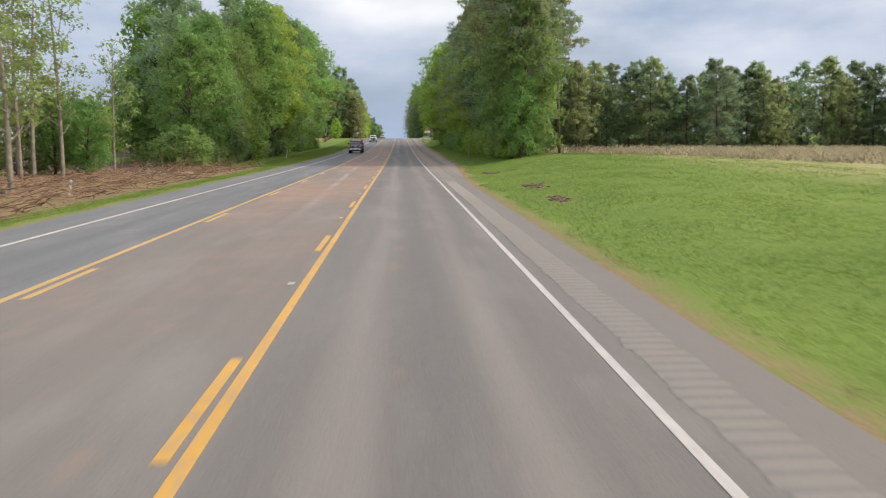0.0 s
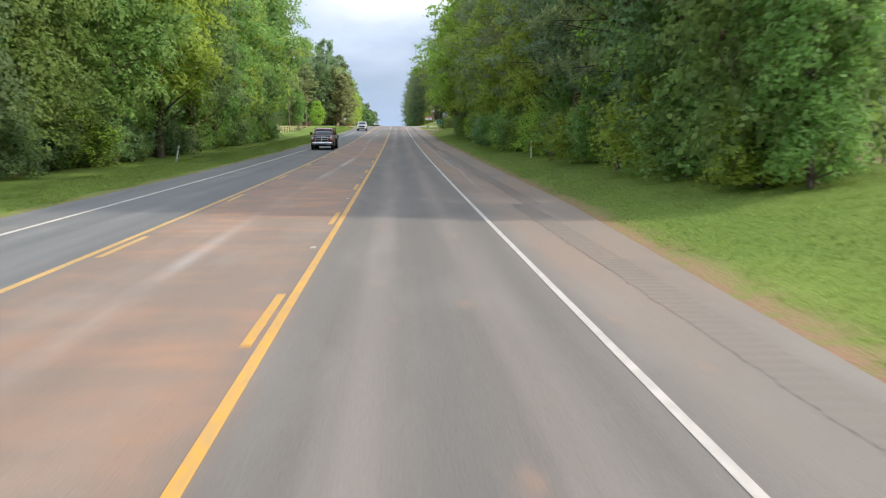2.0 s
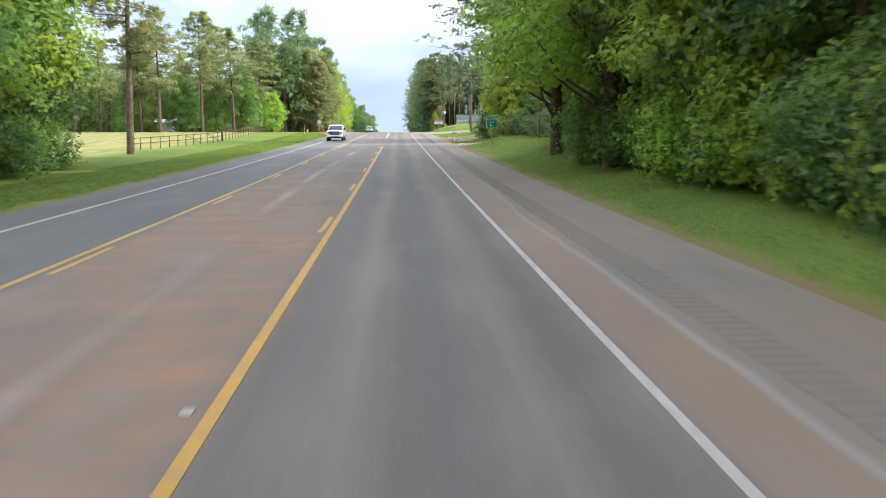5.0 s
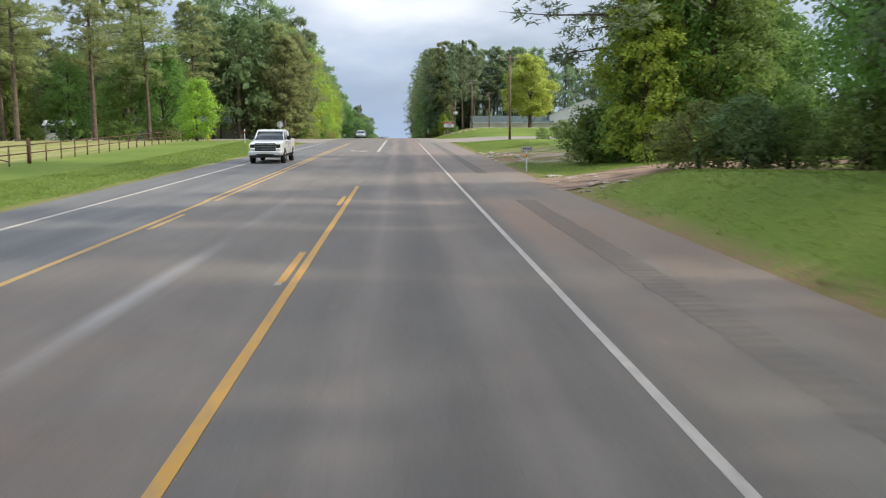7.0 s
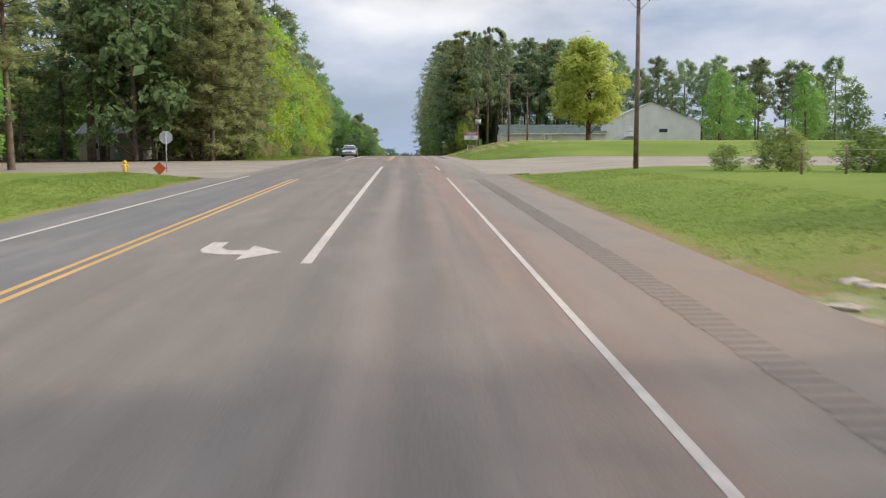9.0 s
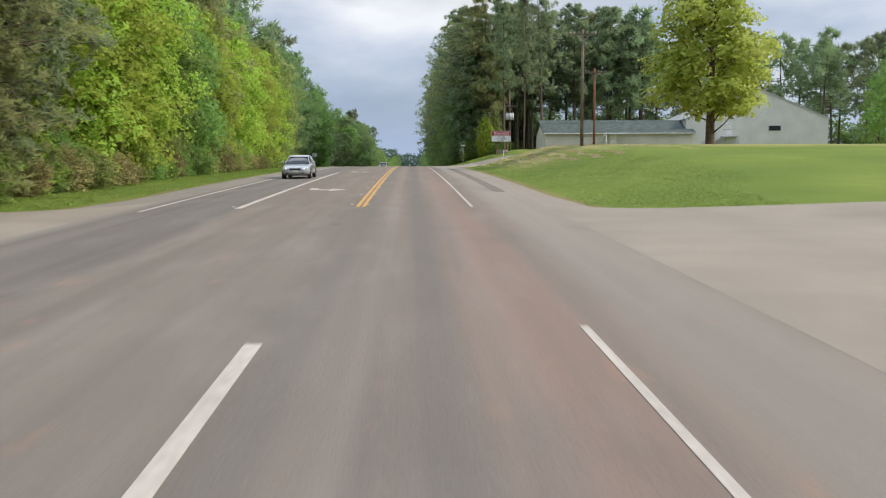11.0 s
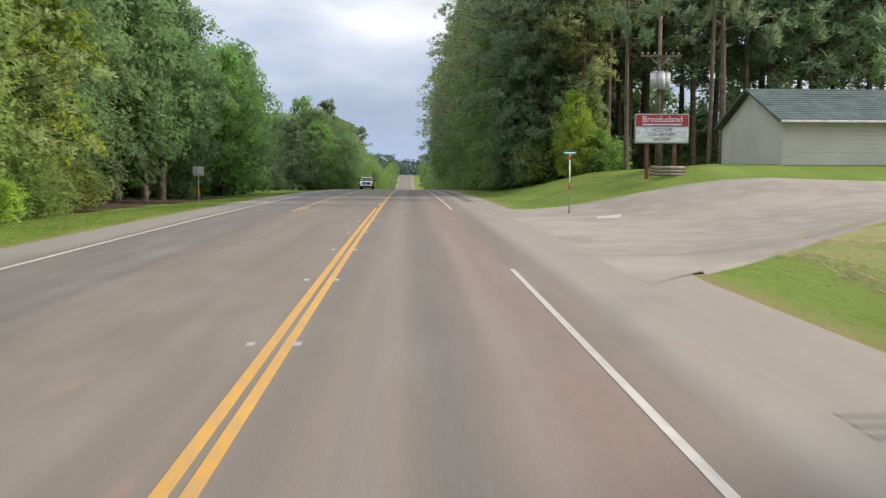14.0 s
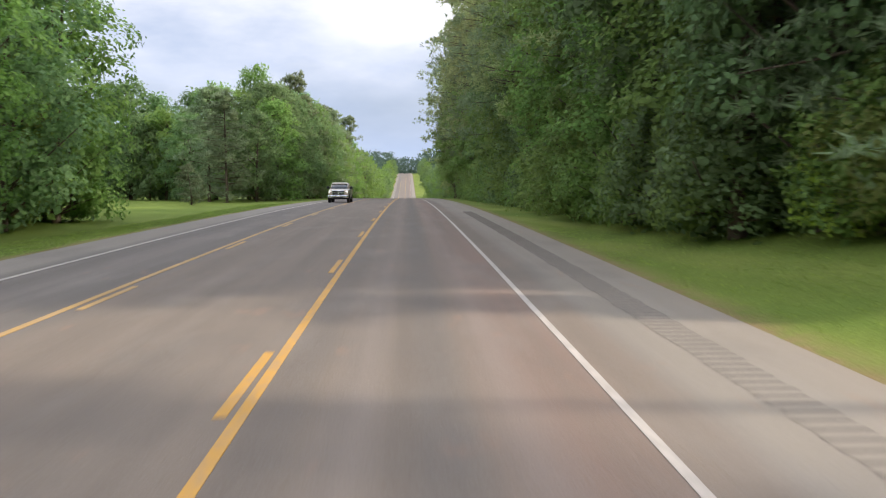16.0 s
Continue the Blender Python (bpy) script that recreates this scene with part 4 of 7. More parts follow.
bushes(-1, 62, 96, 18.2, 2.8, ["bush", "bush", "bush_olive"], 0.8, 1.5, 2.0)
bushes(-1, 96, 190, 18.2, 3.2, ["bush", "bush", "bush_bright", "bush_dark"], 0.7, 1.4, 1.5)
# left, the paddock with its pines
for x, y, s in ((-20, 209, 1.0), (-33, 296, 1.0), (-29, 303, 0.9), (-38, 288, 0.95), (-44, 299, 1.05), (-25, 309, 0.85), (-52, 290, 0.95), (-60, 300, 1.0), (-48, 310, 1.0), (-35, 315, 1.0), (-68, 292, 1.05), (-76, 304, 1.0), (-57, 318, 1.05), (-86, 296, 1.0), (-95, 310, 1.05)):
    plant("pine_olive" if x < -30 or y % 2 else "pine", x, y, s * (0.92 if x > -42 else 0.78), 1.25)
for i in range(15):
    plant(plant_rng.choice(["edge_pine_olive", "edge_pine_olive", "pine_olive"]), -23 - i * 5.5 + plant_rng.uniform(-2, 2), 314 + plant_rng.uniform(12, 20) + (4 if i < 1 else 0), plant_rng.uniform(0.7, 0.85), 1.15)
for i in range(24):
    plant("back_pine", -28 - i * 4.5 + plant_rng.uniform(-2, 2), 332 + plant_rng.uniform(-6, 14), plant_rng.uniform(0.62, 0.78))
for i in range(14):
    plant(plant_rng.choice(["back", "back_dark", "back"]), -34 - i * 7 + plant_rng.uniform(-2, 2), 318 + plant_rng.uniform(0, 10), plant_rng.uniform(0.45, 0.7))
for i in range(10):
    plant(plant_rng.choice(["bush", "bush_dark", "bush_olive"]), -27 - i * 7 + plant_rng.uniform(-2, 2), 300 + plant_rng.uniform(-4, 8), plant_rng.uniform(0.7, 1.2), 1.3, "roadside shrubs")
plant("bright", -20.5, 289, 0.48, 1.2)
plant("bright", -62, 282, 0.8, 1.1)
for i in range(9):
    plant(plant_rng.choice(["edge_pine_olive", "edge_pine_olive", "olive", "edge"]), -27 - i * 5.5 + plant_rng.uniform(-1.5, 1.5), 306 + plant_rng.uniform(-3, 4) - 0.3 * i, plant_rng.uniform(0.7, 1.0), 1.1)
for i in range(26):
    plant(plant_rng.choice(["far_dark", "far"]), -26 - i * 4.2, 342 + plant_rng.uniform(0, 10), plant_rng.uniform(0.7, 0.95))
# left, beyond the county road
for x, y, k, s in ((-17.0, 331, "edge_pine_olive", 0.9), (-15.8, 337, "edge_pine_olive", 0.95), (-18.5, 334, "edge_pine_olive", 1.05), (-16.3, 343, "edge_pine", 0.95)):
    plant(k, x, y, s, 1.1)
wood_edge(-1, 349, 384, 17.0, 4.2, ["bright", "tall_bright", "bright", "edge"], 0, (), 0.95, 1.2, 1.2)
wood_edge(-1, 384, 408, 17.0, 4.2, ["bright", "bright", "bright", "edge_pine_olive", "olive"], 0, (), 0.9, 1.1, 1.2)
wood_edge(-1, 408, 438, lambda y: 17.0 + 2.0 * smooth((y - 420) / 12), 4.4, ["edge_pine_olive", "bright", "olive", "bright"], 0, (), 0.85, 1.05, 1.2)
wood_edge(-1, 436, 466, 19.0, 4.6, ["edge", "tall_dark", "edge", "dark"], 0, (), 0.9, 1.15, 2.0)
for r, gap in ((21.5, 6.5), (27.5, 8.0)):
    wood_edge(-1, 330, 468, r, gap, ["back", "back_dark", "back_pine", "back", "back_pine"], 0, (), 0.95, 1.2, 2.0)
bushes(-1, 338, 434, 15.6, 2.6, ["bush_olive", "bush_bright", "bush", "bush_olive"], 0.6, 1.2, 1.4)
bushes(-1, 342, 402, 15.0, 2.0, ["bush_brown", "bush_olive", "bush_brown", "bush"], 0.35, 0.75, 1.0)
# left, the lawn and the wood past it
for x, y, k, s in ((-18.5, 484, "dark", 1.2), (-19.5, 493, "edge", 1.2), (-18, 476, "edge", 1.1), (-21, 474, "dark", 1.2), (-25, 470, "edge", 1.15), (-27, 480, "edge", 0.9), (-33, 476, "pine", 0.9), (-26, 490, "pine", 0.9), (-38, 486, "dark", 1.15), (-22, 468, "bright", 0.75), (-31, 500, "edge", 1.05), (-45, 500, "back", 0.9)):
    plant(k, x, y, s)
plant("young_pine", -20.5, 529, 0.5, 1.3, shape=0)
for x, y, k, s in ((-22, 487, "edge", 1.0), (-26, 482, "edge", 1.05), (-31, 480, "edge", 1.0), (-35, 488, "edge", 1.0), (-24, 497, "edge", 1.2), (-30, 490, "dark", 1.2), (-36, 496, "edge", 1.25), (-42, 480, "dark", 1.2), (-29, 508, "edge", 1.1), (-38, 510, "back", 0.9), (-50, 490, "back_dark", 0.95), (-56, 505, "back", 0.95), (-47, 515, "back", 0.8)):
    plant(k, x, y, s, 1.15)
for i in range(22):
    plant(plant_rng.choice(["edge", "dark", "olive", "edge"]), -19.5 - (i % 8) * 2.3, 470 + (i // 8) * 12 + plant_rng.uniform(-4, 4), plant_rng.uniform(0.34, 0.55), 1.25)
for i in range(14):
    plant(plant_rng.choice(["bush", "bush_dark"]), -22.5 - i * 1.7, 490 + plant_rng.uniform(-5, 12), plant_rng.uniform(0.5, 0.9), 1.2, "roadside shrubs")
for x, y, k, s in ((-19.5, 541, "edge_pine", 0.72), (-22.5, 546, "edge_pine", 0.78), (-17.5, 548, "dark", 0.8), (-26, 552, "dark", 0.8), (-16.5, 556, "edge", 0.95), (-30, 556, "back", 0.7)):
    plant(k, x, y, s, 1.15)
for i in range(16):
    plant(plant_rng.choice(["edge", "dark", "dark"]), -17.5 - i * 3.6, 562 + plant_rng.uniform(-5, 5), plant_rng.uniform(1.0, 1.22), 1.25)
for i in range(12):
    plant(plant_rng.choice(["edge", "dark", "dark"]), -32 - i * 5.5, 546 + plant_rng.uniform(-8, 10), plant_rng.uniform(0.7, 0.9), 1.15)
wood_edge(-1, 566, 700, lambda y: 16 + max(0, 575 - y) * 0.25, 6.5, ["dark", "edge", "dark", "edge_pine", "edge"], 1, ["tall_dark", "tall", "edge"], 1.05, 1.3, 2.0, 9.0)

# right: the meadow, its far woods, and the wood by the road
for i in range(34):
    plant(plant_rng.choice(["line_pine", "line_pine", "line_pine_olive"]), 64 + plant_rng.uniform(0, 8), -25 + i * 4.2, plant_rng.uniform(0.6, 0.75), 1.3)
for i in range(26):
    plant(plant_rng.choice(["line_pine", "line_pine", "line_pine_olive"]), 20 + i * 2.5, 116 + plant_rng.uniform(-4, 8), plant_rng.uniform(0.56, 0.72), 1.05)
for i in range(20):
    plant("far_dark" if i % 3 else "far", 22 + i * 3.4, 128 + plant_rng.uniform(-3, 5), plant_rng.uniform(0.58, 0.68), 1.1)
for i in range(8):
    plant("back_pine", 26 + i * 5, 136 + plant_rng.uniform(-4, 6), plant_rng.uniform(0.5, 0.62))
plant("edge", 10.8, 80.0, 0.60, 0.8, unfiltered=True)
plant("edge", 11.8, 82.0, 0.52, 0.8, unfiltered=True)
plant("great_pine_dark", 11.2, 83.0, 0.84, 0.66, unfiltered=True)
plant("pine_olive", 10.8, 85.5, 1.05, 0.9, unfiltered=True)
plant("great_pine", 10.9, 88.0, 0.86, 0.72, unfiltered=True)
plant("pine_olive", 10.9, 92.5, 1.05, 1.0)
wood_edge(1, 84, 106, lambda y: 12.0 - 1.0 * smooth((100 - y) / 12), 4.4, ["edge_pine", "dark", "edge_pine", "edge"], 1, ["pine", "back_dark"], 0.85, 1.1, 1.5, 6.5)
wood_edge(1, 107, 196, 12.0, 4.4, ["edge", "bright", "edge", "bright", "edge_pine", "edge"], 2, ["pine_olive", "back", "back_dark", "back_pine"], 0.85, 1.15, 1.5, 6.5)
for y in range(99, 200, 5):
    plant(plant_rng.choice(["tall", "tall_dark", "pine", "tall_bright"]), 12.2 + plant_rng.uniform(0, 1.2), y + plant_rng.uniform(-2, 2), plant_rng.uniform(0.9, 1.1), 1.15)
for i in range(11):
    plant(("great_pine", "great_pine_dark", "tall_bright")[i % 3], 9.8 + plant_rng.uniform(0, 0.8), 98 + i * 9 + plant_rng.uniform(-2, 2), 0.70 if i % 3 < 2 else 1.0, 1.1, shape=i % 2)
plant("tall_bright", 9.4, 180, 1.15, 1.25)
plant("tall_bright", 9.2, 193, 1.1, 1.25)
bushes(1, 82, 196, 10.2, 2.2, ["bush", "bush_bright"], 0.9, 1.6, 1.4)
bushes(1, 128, 192, 9.6, 2.6, ["bush", "bush_dark", "bush_dark", "bush"], 0.8, 1.5, 2.0)
# right, the yard with the county road sign
plant("young_pine", 10.3, 206.5, 0.42, 1.7, shape=1)
for x, y, k, s in ((13.5, 200, "edge_pine", 0.95), (12.5, 211, "tall", 0.82), (14, 217, "tall_dark", 0.85), (16, 205, "pine", 0.95), (15.5, 223, "tall", 0.75), (18, 212, "edge_pine", 1.0), (20, 226, "tall", 0.8), (24, 219, "edge", 0.9), (23, 204, "pine", 0.95), (29, 226, "tall", 0.85), (30, 212, "back", 1.0), (36, 222, "back", 1.0)):
    plant(k, x, y, s)
for i in range(12):
    plant(plant_rng.choice(["bush", "bush", "bush_dark", "bush_olive"]), 10.8 + i * 1.1 + plant_rng.uniform(-0.6, 0.6), 226 - 0.6 * i + plant_rng.uniform(-3, 2), plant_rng.uniform(0.6, 0.95), 1.2, "roadside shrubs")
for i in range(9):
    plant(plant_rng.choice(["bush", "bush_olive"]), 13.0 + i * 1.5, 245 + plant_rng.uniform(-1.5, 2.5), plant_rng.uniform(0.6, 1.0), 1.3, "roadside shrubs")
for x, y, k, s, w in ((15.5, 248, "tall", 0.72, 1.25), (15.0, 243.5, "edge_pine", 0.55, 1.2), (18.5, 250, "tall", 0.8, 1.1), (19, 245, "edge", 0.75, 1.1), (18.5, 254, "pine", 0.75, 1.3), (22, 250, "edge", 0.8, 1.1), (27, 246, "tall", 0.85, 1.0)):
    plant(k, x, y, s, w)
for i in range(9):
    plant("back" if i % 2 else "back_dark", 20 + i * 4.0, 262 + plant_rng.uniform(-3, 8), plant_rng.uniform(0.5, 0.65), 1.3)
plant("great_pine_dark", 11.2, 240.5, 0.80, 1.55)
for x, y, k, s in ((11.8, 238.5, "bright", 0.62), (13.5, 240.5, "edge", 0.8), (15.5, 239.5, "tall", 0.75), (12.3, 243.0, "edge", 0.5)):
    plant(k, x, y, s, 1.15)
for i in range(9):
    plant(("bush", "bush_olive", "bush")[i % 3], 9.9 + 0.55 * i, 240.5 + plant_rng.uniform(-1.2, 1.5), plant_rng.uniform(0.75, 1.15), 1.2, "roadside shrubs")
# right, hedge before the long building, and the great spring tree
for i in range(13):
    plant(plant_rng.choice(["bush_olive", "bush", "bush_olive"]), 15.5 + i * 1.7, 292 + plant_rng.uniform(-2.5, 2.5), plant_rng.uniform(0.45, 0.8), 1.2, "roadside shrubs")
LEAF_PALE = foliage("leaf_pale_spring", (0.395, 0.527, 0.088), (0.586, 0.620, 0.154))
GREAT = broadleaf(141, 13.6, 4.3, 0.20, 3600, 0.36, 34, 0.24, 160)
KINDS["great"] = (shapes([GREAT], LEAF_PALE), "broadleaf_tree", "large rounded tree in yellow-green spring leaf", "tree")
plant("great", 27.6, 388, 1.14, 1.25)
# right, pines round the sign and the wood beyond
for x, y, k, w in ((15.0, 449.5, 1.15, 0.6), (16.6, 436.9, 1.1, 0.45), (20.5, 446, 1.15, 0.8)):
    plant("pine", x, y, k, w)
for i in range(20):
    x = 12.5 + (i % 10) * 3.2 + plant_rng.uniform(-1, 1)
    y = 462 + (i // 10) * 7 + plant_rng.uniform(-2.5, 2.5) + max(0, x - 15) * 0.2
    plant(plant_rng.choice(["pine", "pine", "back_pine", "pine_olive"]), x, y, plant_rng.uniform(1.05, 1.3))
for x, y, k, s in ((11.6, 461, "edge_pine", 1.05), (11.8, 466, "edge_pine", 1.15), (10.6, 467, "dark", 0.95), (12.6, 456.5, "bright", 0.5), (13.4, 457.5, "pine_olive", 0.85), (12.2, 455.5, "bright", 0.30), (10.4, 464, "tall_dark", 0.95), (12.2, 462, "pine_olive", 1.0), (14.5, 459, "olive", 0.5)):
    plant(k, x, y, s)
wood_edge(1, 468, 700, lambda y: 12.0 + 1.0 * smooth((y - 470) / 30), 4.8, ["edge_pine", "dark", "edge", "edge", "edge_pine_olive"], 2, ["pine", "back_dark", "back_pine", "back_pine"], 0.9, 1.2, 1.5, 7.5)
for i in range(16):
    plant(("great_pine_dark", "great_pine", "great_pine")[i % 3], 8.8 + plant_rng.uniform(0, 1.0), 468 + i * 9 + plant_rng.uniform(-2, 2), plant_rng.uniform(0.9, 1.05), 1.0, shape=i % 2)
for i in range(14):
    plant(plant_rng.choice(["bush_olive", "bush", "bush"]), 15.5 + 1.9 * i + plant_rng.uniform(-0.5, 0.5), 468 + 0.5 * i + plant_rng.uniform(-1.5, 1.5), plant_rng.uniform(0.9, 1.5), 1.3, "roadside shrubs")
for i in range(12):
    plant(plant_rng.choice(["bush_olive", "bush_bright", "bush"]), 10.2 + 0.35 * i + plant_rng.uniform(-0.5, 0.8), 462 - 0.45 * i + plant_rng.uniform(-0.8, 0.8), plant_rng.uniform(0.9, 1.5), 1.1, "roadside shrubs")
for i in range(34):
    y = 470 + i * 5
    plant(plant_rng.choice(["tall_dark", "tall", "pine_olive", "tall"]), 10.2 + plant_rng.uniform(0, 1.0), y + plant_rng.uniform(-2, 2), plant_rng.uniform(0.95, 1.15), 1.15)
for i in range(22):
    plant("back_dark", 16 + i * 2.6, 486 + plant_rng.uniform(-4, 6), plant_rng.uniform(0.5, 0.75), 1.3)
bushes(1, 466, 570, 9.0, 1.7, ["bush", "bush", "bush_dark"], 1.0, 1.9, 0.9)
bushes(1, 462, 540, 10.0, 1.9, ["bush", "bush", "bush_bright", "bush_dark"], 0.9, 1.7, 1.8)
for i in range(24):
    plant("back_pine", 36 + (i % 12) * 6 + plant_rng.uniform(-2, 2), 466 + (i // 12) * 12 + plant_rng.uniform(-3, 3), plant_rng.uniform(0.9, 1.1))
for i in range(26):
    plant(plant_rng.choice(["far_dark", "far", "far_dark"]), 38 + i * 3.6, 500 + plant_rng.uniform(-6, 8), plant_rng.uniform(0.5, 0.7), 1.2)
for i in range(14):
    plant(plant_rng.choice(["back", "back_dark"]), 52 + i * 5, 400 + plant_rng.uniform(-4, 30), plant_rng.uniform(0.6, 0.8))
# both sides, down to the valley and up the far hill
for side in (-1, 1):
    y = 700
    while y < 1450:
        for r in range(2 if y < 1000 else 1):
            plant(plant_rng.choice(["far", "far_dark", "far_dark", "far"] if side < 0 else ["far_dark", "far", "far_dark"]), side * (13.5 + 10 * r + plant_rng.uniform(0, 4)), y + plant_rng.uniform(-4, 4), plant_rng.uniform(0.85, 1.15))
        y += 13 if y < 1000 else 22

# the woods go on behind their edges
for x0, x1, y0, y1, mix in ((-125, -34, 90, 194, ["far", "far_dark", "far_bright"]), (-125, -34, 350, 470, ["far", "far_dark", "far_bright"]), (32, 115, 150, 200, ["far", "far_dark"]), (32, 105, 525, 690, ["far", "far_dark"]), (-120, -38, 575, 690, ["far", "far_dark"])):
    y = y0
    while y < y1:
        x = x0 + plant_rng.uniform(0, 8)
        while x < x1:
            plant(plant_rng.choice(mix), x, y + plant_rng.uniform(-4, 4), plant_rng.uniform(0.72, 0.98) * (0.62 if y < 210 else 1.0), 1.3)
            x += 15
        y += 14.5

# far woods on the hill, one mass; distance haze is put into the leaf colour
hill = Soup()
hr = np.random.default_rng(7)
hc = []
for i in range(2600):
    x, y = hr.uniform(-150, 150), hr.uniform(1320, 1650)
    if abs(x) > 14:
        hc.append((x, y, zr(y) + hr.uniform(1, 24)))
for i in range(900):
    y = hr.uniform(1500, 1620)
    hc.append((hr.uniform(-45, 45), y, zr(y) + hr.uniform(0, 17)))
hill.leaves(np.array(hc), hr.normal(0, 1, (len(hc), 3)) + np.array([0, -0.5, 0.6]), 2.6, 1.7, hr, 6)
tagged(new("far_woods", hill.mesh("far_woods", foliage("far_hill_leaves", (0.080, 0.130, 0.105), (0.120, 0.175, 0.135), 0.8, 0.4, 0.2))), "distant wooded hill, haze put into its blue-green leaves", "woods", kind="stuff")

# ---- woods too deep or too far to tell tree from tree
for (kind, k), ms in masses.items():
    for which, nm in ((0, "deep_wood_trunks"), (1, "deep_wood_crowns")):
        src = KINDS[kind][0][k][which]
        n, nl, nf = len(src.vertices), len(src.loops), len(src.polygons)
        co, lv, st = np.empty(n * 3), np.empty(nl, np.int32), np.empty(nf, np.int32)
        src.vertices.foreach_get("co", co)
        src.loops.foreach_get("vertex_index", lv)
        src.polygons.foreach_get("loop_start", st)
        co = np.concatenate([co.reshape(-1, 3), np.ones((n, 1))], 1)
        vs = np.concatenate([(co @ np.array(m).T)[:, :3] for m in ms])
        me = quick_mesh(nm, vs, np.concatenate([lv + n * j for j in range(len(ms))]), np.concatenate([st + nl * j for j in range(len(ms))]), src.materials[0], not which)
        tagged(new(nm, me), "trunks deep in the roadside woods" if not which else "green crowns deep in the roadside woods", "woods", kind="stuff")

# ---- grass
gr = np.random.default_rng(3)


def grass(name, x0, x1, y0, y1, density, h, mat, label, keep=None, per=3):
    n = int((x1 - x0) * (y1 - y0) * density)
    px, py = gr.uniform(x0, x1, n), gr.uniform(y0, y1, n)
    if keep is not None:
        ok = keep(px, py)
        px, py = px[ok], py[ok]
    c = np.stack([px, py, ground_zs(px, py) - 0.04], 1)
    k = len(c) * per
    cc = np.repeat(c, per, 0) + np.concatenate([gr.normal(0, 0.06, (k, 2)), np.zeros((k, 1))], 1)
    a = gr.uniform(0, 6.2832, k)
    w = np.stack([np.cos(a), np.sin(a), np.zeros(k)], 1) * (0.010 + 0.025 * h)
    up = np.concatenate([gr.normal(0, 0.95, (k, 2)), np.ones((k, 1))], 1) * (h * gr.uniform(0.4, 1.3, (k, 1)))
    w = np.where(np.cross(w, up)[:, 1:2] > 0, -w, w)
    tri = np.stack([cc - w, cc + w, cc + up], 1).reshape(-1, 3)
    lit = np.repeat(unit(gr.normal(0, 0.25, (k, 3)) + np.array([0, 0, 1.0])), 3, 0)
    me = quick_mesh(name, tri, np.arange(k * 3), np.arange(k) * 3, mat, True, lit)
    return tagged(new(name, me), label, "grass", kind="stuff")


def edges_of(y):
    return np.interp(y, SAMPLE_Y, np.array([x_right(v) for v in SAMPLE_Y])), np.interp(y, SAMPLE_Y, np.array([x_left(v) for v in SAMPLE_Y]))


def on_drive(x, y):
    right = (x > 0) & (((y > 222) & (y < 241) & (np.abs(y - 229 - (x - 6) * 0.4) < 4)) | ((y > 244) & (y < 266) & (x < 11.5) & (np.sin(x * 1.3 + y * 0.7) > -0.6)) | ((y > 301) & (y < 329.5)) | ((y > 412.5) & (y < 426)))
    return right | ((x < 0) & (y > 300) & (y < 326))


def right_verge(x, y):
    return (x > edges_of(y)[0] + 0.55 + 0.45 * np.sin(y * 0.9) * np.sin(y * 0.37)) & ~on_drive(x, y)


def left_verge(x, y):
    return (x < edges_of(y)[1] - 0.5 - 0.2 * np.sin(y * 0.8)) & ((y > 84) | (x > -12.2)) & ~on_drive(x, y)


grass("verge_grass", 12.0, 26.0, 20, 90, 22, 0.07, GRASS, "short green grass on the meadow", right_verge)
grass("verge_grass", 4.0, 12.0, 4, 110, 60, 0.06, GRASS, "short green grass on the verge", right_verge)
grass("verge_grass", 5.0, 11.0, 110, 225, 46, 0.065, GRASS, "short green grass on the verge", right_verge)
grass("verge_grass", 5.2, 12.0, 225, 340, 40, 0.06, GRASS, "short green grass on the verge", right_verge)
grass("mown_grass", 5.2, 14.0, 340, 480, 34, 0.05, GRASS, "mown green grass on the bank", right_verge)
grass("verge_grass", -15.5, -10.0, 20, 300, 44, 0.09, GRASS, "lush green grass on the verge", left_verge)
grass("verge_grass", -15.0, -10.6, 322, 530, 40, 0.07, GRASS, "lush green grass on the verge", left_verge)
def windrows(x, y):
    across = x + 0.35 * np.sin(y * 0.21) + 0.2 * np.sin(y * 0.83 + x)
    return (np.abs(across % 1.25 - 0.6) < 0.22) & (np.sin(y * 0.11 + x * 0.9) + 0.5 * np.sin(y * 0.37 - x) > -0.15) & (x > 7.5 + 0.12 * np.maximum(0, 400 - y))


grass("mown_straw", 7.6, 19.0, 364, 412, 210, 0.06, HAY, "tan rows of mown straw drying on the bank", windrows)
grass("dry_grass", 15, 56, 30, 96, 5, 0.75, STRAW, "tall dry grass at the meadow's edge", lambda x, y: x > 15 + 0.35 * (96 - y), 4)

# ---------------------------------------------------------------- builders
def box_bm(x0, x1, y0, y1, z0, z1, bevel=0.0, seg=2):
    bm = bmesh.new()
    bmesh.ops.create_cube(bm, size=1)
    for v in bm.verts:
        v.co = Vector((x0 + (v.co.x + 0.5) * (x1 - x0), y0 + (v.co.y + 0.5) * (y1 - y0), z0 + (v.co.z + 0.5) * (z1 - z0)))
    if bevel:
        bmesh.ops.bevel(bm, geom=bm.edges[:], offset=bevel, segments=seg, affect="EDGES", profile=0.6)
    return bm


